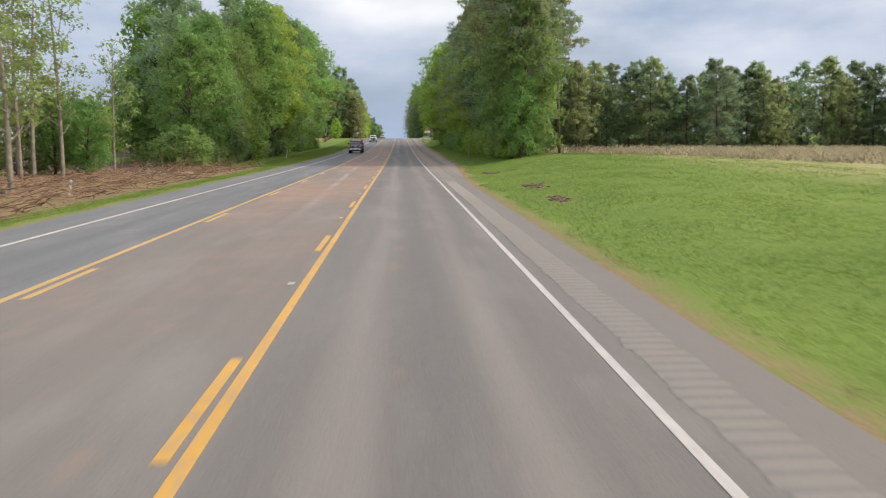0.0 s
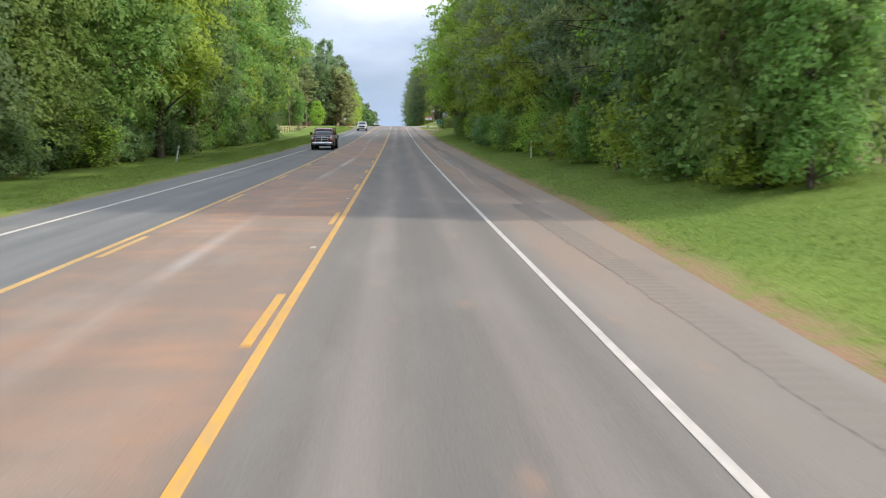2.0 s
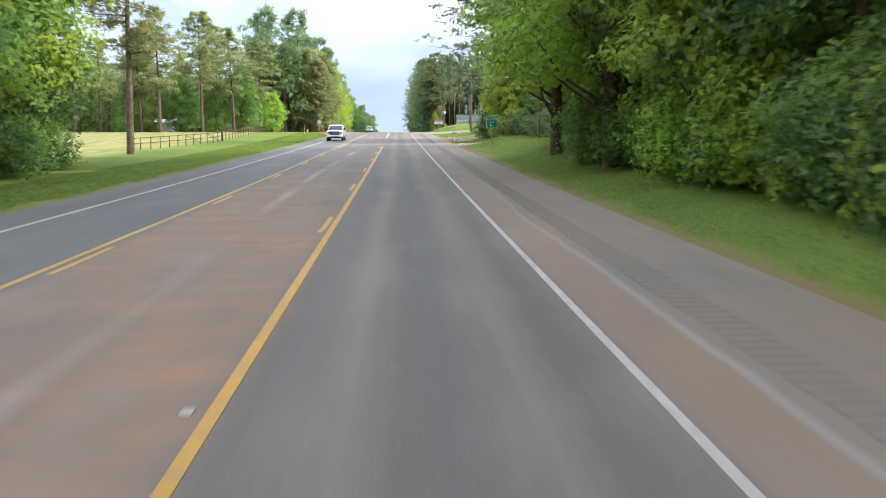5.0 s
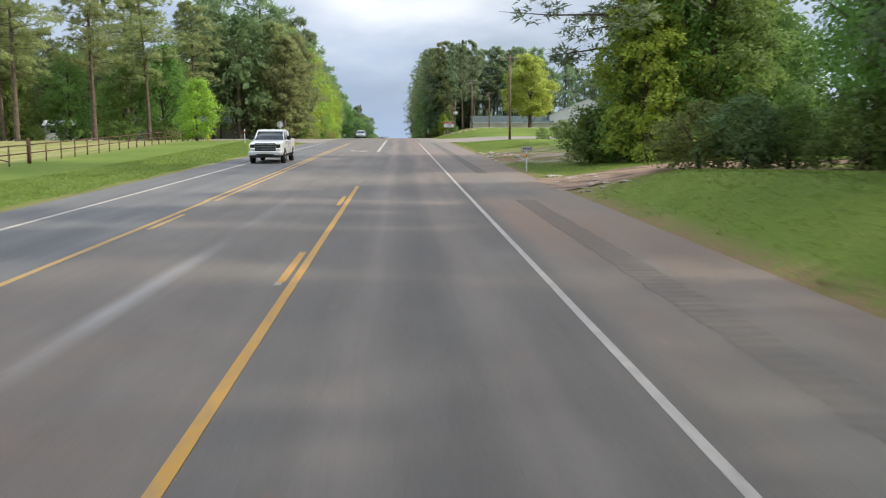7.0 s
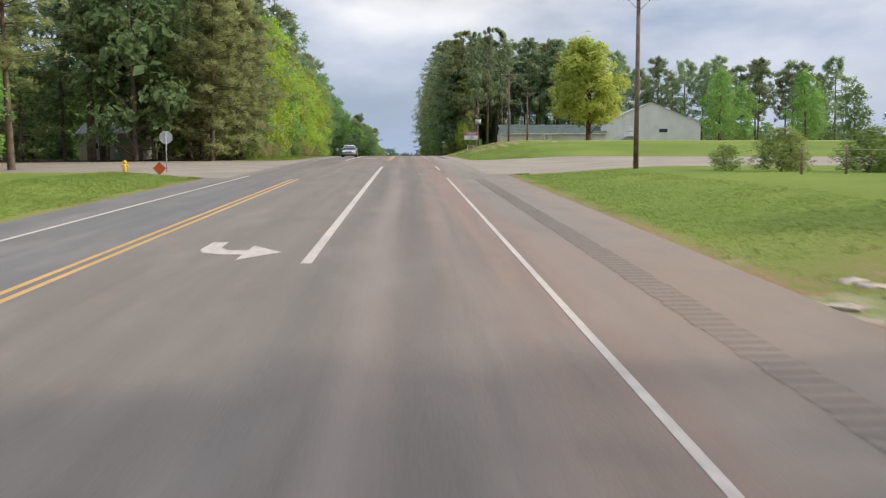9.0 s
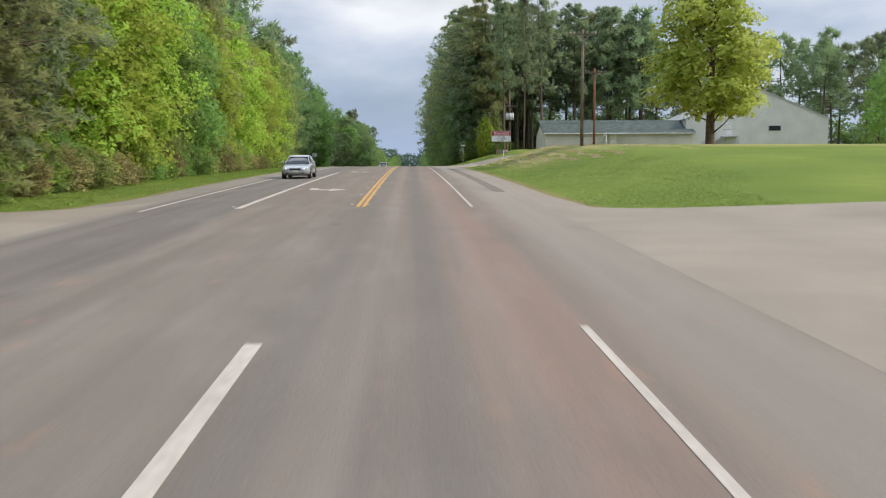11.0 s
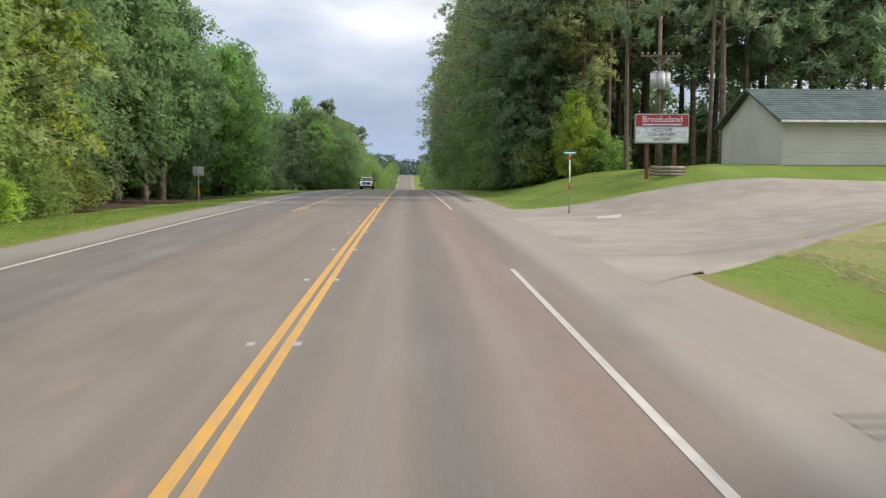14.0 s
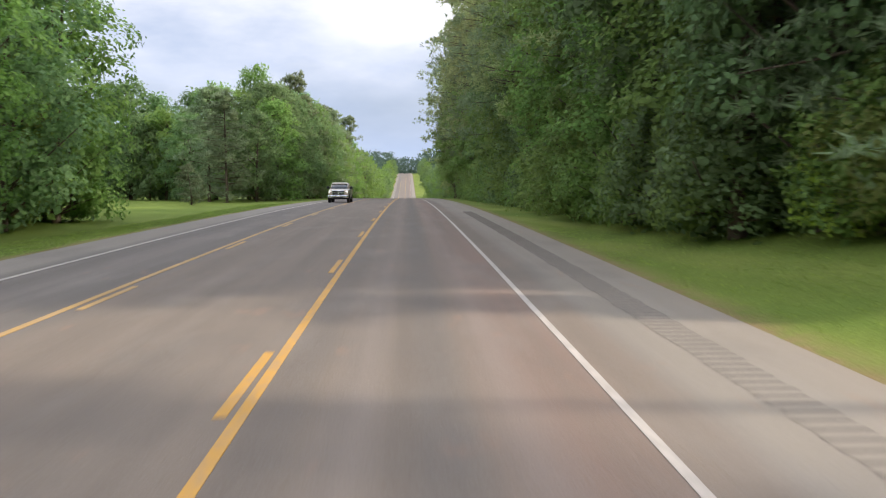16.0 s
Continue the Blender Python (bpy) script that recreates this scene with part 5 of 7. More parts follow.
def rod_bm(p, q, r0, r1=None, sides=12):
    p, q = Vector(p), Vector(q)
    bm = bmesh.new()
    bmesh.ops.create_cone(bm, cap_ends=True, segments=sides, radius1=r0, radius2=r0 if r1 is None else r1, depth=(q - p).length)
    m = Matrix.Translation((p + q) / 2) @ (q - p).to_track_quat("Z", "Y").to_matrix().to_4x4()
    bmesh.ops.transform(bm, matrix=m, verts=bm.verts)
    for f in bm.faces:
        f.smooth = len(f.verts) == 4
    return bm


def prism_bm(outline, x0, x1, axis="x", bevel=0.0, taper=None):
    """A side outline of (y, z) pairs drawn across from x0 to x1; taper(z) narrows it."""
    bm = bmesh.new()
    k = taper or (lambda y, z: 1.0)
    a = [bm.verts.new((x0 * k(y, z), y, z)) for y, z in outline]
    b = [bm.verts.new((x1 * k(y, z), y, z)) for y, z in outline]
    n = len(outline)
    bm.faces.new(a)
    bm.faces.new(b[::-1])
    for i in range(n):
        bm.faces.new((a[i], b[i], b[(i + 1) % n], a[(i + 1) % n]))
    bmesh.ops.recalc_face_normals(bm, faces=bm.faces)
    if bevel:
        bmesh.ops.bevel(bm, geom=[e for e in bm.edges], offset=bevel, segments=2, affect="EDGES", profile=0.6)
    if axis == "y":
        bmesh.ops.transform(bm, matrix=Matrix.Rotation(radians(90), 4, "Z"), verts=bm.verts)
    return bm


def join_bm(*bms):
    out = bmesh.new()
    for b in bms:
        me = bpy.data.meshes.new("tmp")
        b.to_mesh(me)
        out.from_mesh(me)
        b.free()
        bpy.data.meshes.remove(me)
    return out


def letters(text, size, m, material, parent, name="lettering"):
    """Raised letters in the built-in font, centred, facing -y, each word a part."""
    words = text.split(" ")
    if len(words) > 1:
        wide = [0.58 * size * len(w) for w in words]
        x = -(sum(wide) + 0.3 * size * (len(words) - 1)) / 2
        for w, k in zip(words, wide):
            letters(w, size, m @ Matrix.Translation((x + k / 2, 0, 0)), material, parent, name)
            x += k + 0.3 * size
        return None
    cu = bpy.data.curves.new(name, "FONT")
    cu.body, cu.size, cu.align_x, cu.align_y, cu.extrude = text, size, "CENTER", "CENTER", 0.003
    tmp = bpy.data.objects.new("tmp_text", cu)
    scene.collection.objects.link(tmp)
    bpy.context.view_layer.update()
    me = bpy.data.meshes.new_from_object(tmp.evaluated_get(bpy.context.evaluated_depsgraph_get()))
    bpy.data.objects.remove(tmp)
    me.materials.clear()
    me.materials.append(material)
    ob = under(new(name, me), parent)
    ob.matrix_basis = m @ pose(0, 0, 0, 90, 0, 0)
    return ob


WHITE = plain("white_paint", (0.72, 0.72, 0.70), 0.5)
GALV = plain("galvanised_steel", (0.42, 0.43, 0.43), 0.45, 0.7)
POLE_WOOD = plain("pole_wood", (0.17, 0.12, 0.09), 0.9, 0, 0.35, 2.0, 0.6)
POLE_RED = plain("treated_pole_wood", (0.20, 0.085, 0.05), 0.9, 0, 0.3, 2.0, 0.6)
SIGN_GREEN = plain("sign_green", (0.012, 0.20, 0.12), 0.4, 0, 0.08)
ORANGE = plain("orange_reflector", (0.75, 0.25, 0.03), 0.4, 0, 0.1)
RED = plain("red_paint", (0.55, 0.05, 0.03), 0.45, 0, 0.12)
SIGN_RED = plain("sign_red", (0.36, 0.045, 0.05), 0.5, 0, 0.1)
YELLOW_PAINT = plain("yellow_enamel", (0.75, 0.48, 0.03), 0.45, 0, 0.1)
BLACK = plain("black_plastic", (0.02, 0.02, 0.02), 0.5, 0, 0.2)
RUST = plain("rusty_pipe", (0.13, 0.07, 0.045), 0.85, 0.2, 0.35)
SIDING = plain("cream_siding", (0.56, 0.53, 0.46), 0.7, 0, 0.08, 0.6, 0.2)
SIDING_WHITE = plain("white_metal_siding", (0.62, 0.62, 0.58), 0.55, 0.0, 0.07, 0.6, 0.15)
SHINGLE = plain("grey_green_shingle", (0.085, 0.11, 0.10), 0.9, 0, 0.25, 1.2, 0.6)
ROOF_METAL = plain("pale_roof_metal", (0.45, 0.46, 0.45), 0.5, 0.3, 0.1)
STONE = plain("pale_stone", (0.42, 0.35, 0.28), 0.9, 0, 0.3, 3.0, 0.5)
GLASS = Mat("dark_glass", 0.05, 0.0, 0.6).colour((0.02, 0.026, 0.03))
CHROME = Mat("chrome", 0.18, 1.0).colour((0.62, 0.63, 0.65))
RUBBER = plain("tyre_rubber", (0.022, 0.022, 0.023), 0.85, 0, 0.2)
LAMP_GLASS = Mat("lamp_glass", 0.12, 0.0, 0.6).colour((0.62, 0.64, 0.66))
_l = Mat("lit_headlamp", 0.2)
_l.b.inputs["Emission Color"].default_value, _l.b.inputs["Emission Strength"].default_value = (1.0, 0.93, 0.80, 1), 0.9
LIT_LAMP = _l.colour((0.9, 0.9, 0.85))


def car_paint(name, c, flake=0.0):
    m = Mat(name, 0.28, flake, 0.5)
    m.b.inputs["Coat Weight"].default_value, m.b.inputs["Coat Roughness"].default_value = 0.6, 0.08
    d = m.mix(m.math("MULTIPLY", m.noise(3.0, 0.4, 0.75, world=False), 0.25), c, (0.28, 0.22, 0.17))
    return m.colour(d)


# ---------------------------------------------------------------- vehicles (built nose towards -y, wheels on z = 0)
PLATE = plain("plate", (0.6, 0.58, 0.45))


def wheel(parent, x, y, r, w, rim_mat, twin=False):
    bm = bmesh.new()
    prof = [(r * 0.62, -w / 2), (r * 0.93, -w / 2), (r, -w / 2 + 0.035), (r, w / 2 - 0.035), (r * 0.93, w / 2), (r * 0.62, w / 2)]
    n = 28
    rings = [[bm.verts.new((o, math.cos(6.2832 * k / n) * q, math.sin(6.2832 * k / n) * q)) for q, o in prof] for k in range(n)]
    for k in range(n):
        for i in range(len(prof) - 1):
            f = bm.faces.new((rings[k][i], rings[k][i + 1], rings[(k + 1) % n][i + 1], rings[(k + 1) % n][i]))
            f.smooth = True
    bmesh.ops.recalc_face_normals(bm, faces=bm.faces)
    ob = part("wheel", bm, RUBBER, parent)
    ob.location = (x, y, r)
    s = 1 if x > 0 else -1
    spokes = [rod_bm((s * w * 0.30, 0, 0), (s * w * 0.36, 0, 0), r * 0.60, sides=24), rod_bm((s * w * 0.3, 0, 0), (s * w * 0.45, 0, 0), r * 0.16, sides=12)]
    for k in range(6):
        a = 6.2832 * k / 6
        spokes.append(rod_bm((s * w * 0.40, 0, 0), (s * w * 0.40, math.cos(a) * r * 0.58, math.sin(a) * r * 0.58), r * 0.09, sides=6))
    part("rim", join_bm(*spokes), rim_mat, ob, "alloy wheel rim")
    return ob


def slab(parent, name, corners, material, thick=0.02, label=""):
    """A flat pane through four corners, with thickness."""
    bm = bmesh.new()
    vs = [bm.verts.new(c) for c in corners]
    f = bm.faces.new(vs)
    bm.normal_update()
    n = f.normal.copy() * thick
    ext = bmesh.ops.extrude_face_region(bm, geom=[f])
    bmesh.ops.translate(bm, verts=[v for v in ext["geom"] if isinstance(v, bmesh.types.BMVert)], vec=n)
    bmesh.ops.recalc_face_normals(bm, faces=bm.faces)
    return part(name, bm, material, parent, label)


def loft_bm(stations, n=28):
    """Rounded sections (y, half width, floor, top, squareness) joined along y."""
    bm = bmesh.new()
    rings = []
    for y, hw, z0, z1, e in stations:
        ring = []
        for k in range(n):
            a = 6.2832 * (k + 0.5) / n
            ca, sa = math.cos(a), math.sin(a)
            ring.append(bm.verts.new((math.copysign(abs(ca) ** (2 / e), ca) * hw, y, (z0 + z1) / 2 + math.copysign(abs(sa) ** (2 / e), sa) * (z1 - z0) / 2)))
        rings.append(ring)
    for r, q in zip(rings, rings[1:]):
        for k in range(n):
            bm.faces.new((r[k], r[(k + 1) % n], q[(k + 1) % n], q[k])).smooth = True
    bm.faces.new(rings[0])
    bm.faces.new(rings[-1])
    bmesh.ops.recalc_face_normals(bm, faces=bm.faces)
    return bm


def seams(parent, x, marks, z0, z1):
    """Dark shut lines of the doors."""
    for s in (-1, 1):
        for y in marks:
            part("door_gap", box_bm(s * x - 0.004, s * x + 0.004, y - 0.007, y + 0.007, z0, z1), BLACK, parent)


def pickup(m, label, paint, trim, flatbed=False, lit=False, dark_grille=False):
    ob = thing("pickup_truck", m, label, "truck", "vehicles on the highway")
    part("body", loft_bm([(-2.99, 0.80, 0.66, 1.12, 5), (-2.92, 0.92, 0.52, 1.21, 7), (-2.72, 0.965, 0.48, 1.265, 7), (-2.2, 0.985, 0.46, 1.305, 8), (-1.35, 1.0, 0.43, 1.36, 8), (-0.2, 1.0, 0.43, 1.385, 8), (0.9, 1.0, 0.43, 1.39, 8), (0.985, 0.985, 0.46, 1.37, 8)], 44), paint, ob)
    part("cab_glass", loft_bm([(-1.46, 0.84, 1.2, 1.31, 5), (-1.05, 0.85, 1.2, 1.58, 5), (-0.62, 0.83, 1.2, 1.85, 5), (-0.2, 0.82, 1.2, 1.90, 5), (0.7, 0.82, 1.2, 1.90, 5), (0.93, 0.83, 1.2, 1.74, 5), (0.97, 0.84, 1.2, 1.32, 5)], 36), GLASS, ob, "dark tinted cab glass")
    part("roof", loft_bm([(-0.72, 0.72, 1.80, 1.86, 4), (-0.5, 0.80, 1.80, 1.93, 5), (0.0, 0.82, 1.81, 1.965, 5), (0.6, 0.81, 1.81, 1.955, 5), (0.92, 0.78, 1.78, 1.88, 4)], 32), paint, ob)
    for s in (-1, 1):
        for p, q, r in (((0.865, -1.40, 1.35), (0.76, -0.60, 1.87), 0.042), ((0.87, -0.23, 1.36), (0.80, -0.23, 1.87), 0.04), ((0.865, 0.84, 1.36), (0.79, 0.80, 1.86), 0.085)):
            part("pillar", rod_bm((s * p[0], p[1], p[2]), (s * q[0], q[1], q[2]), r, sides=8), paint, ob)
        part("door_mirror", loft_bm([(-1.02, 0.09, 1.36, 1.56, 4), (-0.96, 0.12, 1.34, 1.59, 5), (-0.90, 0.11, 1.35, 1.58, 5)], 16), BLACK, ob, "large door mirror").location = (s * 1.12, 0, 0)
        part("mirror_arm", rod_bm((s * 0.95, -0.93, 1.40), (s * 1.10, -0.95, 1.43), 0.025, sides=6), BLACK, ob)
        for y in (0.62, -0.36):
            part("door_handle", box_bm(s * 1.0 - 0.014, s * 1.0 + 0.014, y, y + 0.17, 1.10, 1.14, 0.008), CHROME, ob, "bright door handle")
        part("running_board", box_bm(s * 0.93 - 0.09, s * 0.93 + 0.09, -1.1, 0.9, 0.36, 0.41, 0.015), BLACK, ob)
        part("headlight", loft_bm([(-2.985, 0.13, 0.94, 1.12, 4), (-2.93, 0.17, 0.90, 1.16, 5), (-2.72, 0.18, 0.92, 1.17, 5)], 18), LIT_LAMP if lit else LAMP_GLASS, ob, "lit headlight" if lit else "clear headlight").location = (s * 0.745, 0, 0)
        part("fog_light", box_bm(s * 0.70 - 0.06, s * 0.70 + 0.06, -3.085, -3.02, 0.56, 0.64, 0.02), LAMP_GLASS, ob)
        part("wheel_arch", rod_bm((s * 0.80, -1.88, 0.43), (s * 1.008, -1.88, 0.43), 0.485, sides=32), BLACK, ob, "black wheel arch")
    seams(ob, 1.0, (-1.22, -0.22, 0.86), 0.55, 1.30)
    for x in (-0.42, 0.12):
        part("wiper", rod_bm((x, -1.40, 1.395), (x + 0.42, -1.18, 1.50), 0.012, sides=5), BLACK, ob)
    if flatbed:
        part("hood_deflector", loft_bm([(-2.99, 0.66, 1.17, 1.21, 4), (-2.94, 0.78, 1.19, 1.27, 4), (-2.86, 0.80, 1.21, 1.285, 4)], 18), BLACK, ob, "black bug deflector on the hood")
        part("hood_patch", loft_bm([(-2.70, 0.70, 1.22, 1.272, 5), (-2.2, 0.80, 1.25, 1.312, 5), (-1.5, 0.82, 1.30, 1.362, 5)], 24), plain("worn_hood", (0.075, 0.05, 0.05), 0.7, 0, 0.4, 2.5, 0.1), ob, "dark weathered hood skin")
    g = part("grille", box_bm(-0.60, 0.60, -3.03, -2.88, 0.74, 1.19, 0.05, 3), BLACK if dark_grille else CHROME, ob, "dark grille" if dark_grille else "chrome grille")
    if dark_grille:
        for z in (0.85, 0.98, 1.11):
            part("grille_bar", box_bm(-0.56, 0.56, -3.05, -3.02, z - 0.018, z + 0.018, 0.006), CHROME, g, "bright grille bar")
        part("lower_valance", box_bm(-0.82, 0.82, -3.10, -2.95, 0.36, 0.50, 0.03), BLACK, ob, "black lower valance")
        for s in (-1, 1):
            part("running_light", box_bm(s * 0.90 - 0.014, s * 0.90 + 0.014, -3.0, -2.90, 0.91, 1.125, 0.005), LIT_LAMP, ob, "lit white running light")
            part("headlight_surround", box_bm(s * 0.755 - 0.16, s * 0.755 + 0.16, -2.995, -2.86, 0.86, 1.17, 0.03), BLACK, ob, "black headlight surround")
            for z in (0.89, 1.145):
                part("running_light", box_bm(s * 0.755 - 0.14, s * 0.755 + 0.14, -3.012, -2.99, z - 0.018, z + 0.018, 0.006), LIT_LAMP, ob, "lit white running light")
            part("fog_recess", box_bm(s * 0.72 - 0.12, s * 0.72 + 0.12, -3.085, -3.03, 0.53, 0.67, 0.02), BLACK, ob)
    for x0, x1 in ((-0.54, -0.05), (0.05, 0.54)) if not dark_grille else ():
        for z0, z1 in ((0.78, 0.94), (0.99, 1.15)):
            part("grille_opening", box_bm(x0, x1, -3.035, -3.015, z0, z1, 0.006), BLACK, g, "black grille opening")
    part("bumper", loft_bm([(-3.12, 0.80, 0.52, 0.68, 5), (-3.06, 0.98, 0.47, 0.73, 6), (-2.86, 1.01, 0.46, 0.73, 7)], 28), trim if dark_grille else CHROME, ob, "front bumper")
    part("lower_intake", box_bm(-0.5, 0.5, -3.125, -3.08, 0.50, 0.57, 0.01), BLACK, ob)
    part("number_plate", box_bm(-0.16, 0.16, -3.135, -3.10, 0.58, 0.68, 0.004), PLATE, ob, "pale front plate")
    if flatbed:
        part("flatbed", box_bm(-1.14, 1.14, 1.12, 3.45, 0.88, 1.0, 0.02), BLACK, ob, "black steel flatbed")
        part("headache_rack", join_bm(box_bm(-1.0, -0.93, 1.13, 1.20, 0.98, 1.98), box_bm(0.93, 1.0, 1.13, 1.20, 0.98, 1.98), box_bm(-1.0, 1.0, 1.13, 1.20, 1.91, 1.99), box_bm(-1.0, 1.0, 1.13, 1.20, 1.40, 1.46)), BLACK, ob, "black rack behind the cab")
        for s in (-1, 1):
            part("stake_rail", box_bm(s * 1.11 - 0.025, s * 1.11 + 0.025, 1.2, 3.4, 1.0, 1.30, 0.01), BLACK, ob)
            part("toolbox", box_bm(s * 0.98 - 0.12, s * 0.98 + 0.12, 1.15, 1.45, 0.50, 0.88, 0.02), BLACK, ob)
            part("mudflap", box_bm(s * 0.9 - 0.2, s * 0.9 + 0.2, 2.56, 2.58, 0.2, 0.86), BLACK, ob)
        part("frame_rail", box_bm(-0.5, 0.5, 0.8, 3.2, 0.55, 0.88, 0.02), BLACK, ob)
        part("gas_can", box_bm(0.55, 0.85, 1.4, 1.65, 1.0, 1.4, 0.04), RED, ob, "red fuel can on the bed")
    else:
        bed = [(1.03, 0.50), (1.03, 1.35), (1.06, 1.38), (2.97, 1.38), (3.02, 1.34), (3.03, 0.64), (2.9, 0.55)]
        part("bed", prism_bm(bed, -1.0, 1.0, bevel=0.045), paint, ob)
        # Flat black slab puts in the shade of an open bed; bed is solid.
        part("bed_opening", box_bm(-0.8, 0.8, 1.15, 2.85, 1.375, 1.395, 0.01), BLACK, ob)
        part("rear_bumper", box_bm(-0.95, 0.95, 3.0, 3.16, 0.5, 0.68, 0.03), CHROME, ob)
        for s in (-1, 1):
            part("wheel_arch", rod_bm((s * 0.80, 2.04, 0.43), (s * 1.008, 2.04, 0.43), 0.485, sides=32), BLACK, ob)
            part("tail_light", box_bm(s * 0.93 - 0.08, s * 0.93 + 0.075, 2.95, 3.045, 0.86, 1.26, 0.02), RED, ob, "red tail light")
    for s in (-1, 1):
        wheel(ob, s * 0.905, -1.88, 0.41, 0.27, CHROME)
        wheel(ob, s * 0.905, 2.04, 0.41, 0.27 if not flatbed else 0.44, CHROME)
    part("underside", box_bm(-0.8, 0.8, -2.7, 2.7, 0.34, 0.6, 0.03), BLACK, ob)
    return ob


def sedan(m, label, paint):
    ob = thing("sedan_car", m, label, "car", "vehicles on the highway")
    part("body", loft_bm([(-2.42, 0.50, 0.36, 0.62, 3), (-2.34, 0.72, 0.28, 0.71, 3.6), (-2.18, 0.82, 0.24, 0.775, 4.2), (-1.8, 0.875, 0.22, 0.845, 4.6), (-1.2, 0.895, 0.21, 0.925, 5), (0.0, 0.905, 0.21, 0.975, 5), (1.4, 0.895, 0.22, 1.0, 5), (2.1, 0.84, 0.26, 0.99, 4.6), (2.33, 0.74, 0.34, 0.92, 4), (2.42, 0.58, 0.45, 0.80, 3.4)], 40), paint, ob)
    part("cabin_glass", loft_bm([(-1.34, 0.68, 0.80, 0.92, 3.6), (-0.85, 0.74, 0.80, 1.15, 3.4), (-0.35, 0.73, 0.80, 1.36, 3.2), (0.1, 0.71, 0.80, 1.44, 3.2), (0.8, 0.69, 0.80, 1.42, 3.2), (1.3, 0.67, 0.80, 1.25, 3.4), (1.78, 0.64, 0.80, 1.01, 3.6)], 32), GLASS, ob, "dark tinted glass")
    part("roof", loft_bm([(-0.42, 0.52, 1.335, 1.36, 3), (-0.2, 0.62, 1.36, 1.43, 3), (0.3, 0.65, 1.37, 1.475, 3), (0.75, 0.63, 1.36, 1.455, 3), (1.04, 0.54, 1.30, 1.375, 3)], 28), paint, ob)
    for s in (-1, 1):
        for p, q, r in (((0.77, -1.24, 0.93), (0.60, -0.34, 1.375), 0.034), ((0.79, 0.30, 0.95), (0.655, 0.30, 1.40), 0.03), ((0.75, 1.66, 0.97), (0.59, 1.0, 1.34), 0.07)):
            part("pillar", rod_bm((s * p[0], p[1], p[2]), (s * q[0], q[1], q[2]), r, sides=8), paint, ob)
        part("door_mirror", loft_bm([(-0.76, 0.07, 0.93, 1.03, 4), (-0.70, 0.10, 0.91, 1.06, 5), (-0.64, 0.10, 0.91, 1.06, 5)], 14), paint, ob).location = (s * 0.95, 0, 0)
        part("headlight", loft_bm([(-2.36, 0.14, 0.58, 0.68, 4), (-2.28, 0.19, 0.56, 0.71, 5), (-2.08, 0.17, 0.58, 0.745, 5)], 18), LAMP_GLASS, ob, "clear headlight").location = (s * 0.60, 0, 0)
        part("bulb", rod_bm((s * 0.56, -2.385, 0.64), (s * 0.56, -2.33, 0.64), 0.055, sides=14), LIT_LAMP, ob, "lit headlight bulb")
        for y in (0.1, 1.1):
            part("door_handle", box_bm(s * 0.90 - 0.012, s * 0.90 + 0.012, y, y + 0.14, 0.76, 0.79, 0.006), paint, ob)
        for y in (-1.42, 1.40):
            part("wheel_arch", rod_bm((s * 0.70, y, 0.34), (s * 0.902, y, 0.34), 0.385, sides=28), BLACK, ob, "black wheel arch")
            wheel(ob, s * 0.80, y, 0.33, 0.22, CHROME)
    seams(ob, 0.9, (-0.78, 0.30, 1.28), 0.35, 0.86)
    part("grille", prism_bm([(-2.445, 0.60), (-2.40, 0.67), (-2.30, 0.67), (-2.34, 0.54), (-2.43, 0.545)], -0.36, 0.36, bevel=0.012), BLACK, ob, "dark narrow grille")
    part("air_intake", box_bm(-0.55, 0.55, -2.40, -2.30, 0.33, 0.43, 0.02), BLACK, ob, "dark lower intake")
    part("number_plate", box_bm(-0.16, 0.16, -2.445, -2.40, 0.44, 0.53, 0.004), PLATE, ob)
    part("underside", box_bm(-0.7, 0.7, -2.1, 2.1, 0.2, 0.4, 0.03), BLACK, ob)
    return ob


def on_road(x, y, rz=0):
    slope = math.degrees(math.atan((zr(y + 1) - zr(y - 1)) / 2))
    return pose(x, y, zr(y) + 0.004, slope, 0, rz)


pickup(on_road(-7.0, 143.5), "dark red flatbed pickup with chrome grille", car_paint("maroon_paint", (0.20, 0.020, 0.024)), BLACK, True)
pickup(on_road(-7.4, 248.8), "white crew-cab pickup with grey trim", car_paint("white_car_paint", (0.70, 0.70, 0.69)), car_paint("white_trim", (0.62, 0.62, 0.61)), False, False, True).scale = (0.95, 0.95, 0.95)
sedan(on_road(-7.1, 364.5), "silver sedan with lit headlights", car_paint("silver_paint", (0.42, 0.45, 0.47), 0.5))
pickup(on_road(-6.6, 532), "beige pickup with lit headlights", car_paint("beige_car_paint", (0.50, 0.42, 0.33)), BLACK, False, True)


# ---------------------------------------------------------------- road furniture
def at(x, y, rz=0):
    return pose(x, y, ground_z(x, y) - 0.02, 0, 0, rz)


def marker_post(x, y, h, label, body=WHITE, cap=ORANGE, lean=0):
    ob = thing("marker_post", at(x, y) @ pose(0, 0, 0, 0, lean, 0), label, "post", "marker posts")
    part("post", box_bm(-0.045, 0.045, -0.02, 0.02, -0.1, h, 0.008), body, ob)
    part("band", box_bm(-0.048, 0.048, -0.024, 0.024, h * 0.68, h * 0.86, 0.004), cap, ob, "bright reflective band")
    return ob


marker_post(8.9, 117.5, 1.15, "slim white marker post with orange band")
marker_post(-14.9, 118.3, 1.1, "leaning white marker post in grass", WHITE, GALV, 12)
marker_post(10.4, 406, 1.05, "white leaning utility marker post on the bank", WHITE, WHITE, 4)
marker_post(-14.4, 281, 1.3, "white utility marker post with red cap", WHITE, RED)
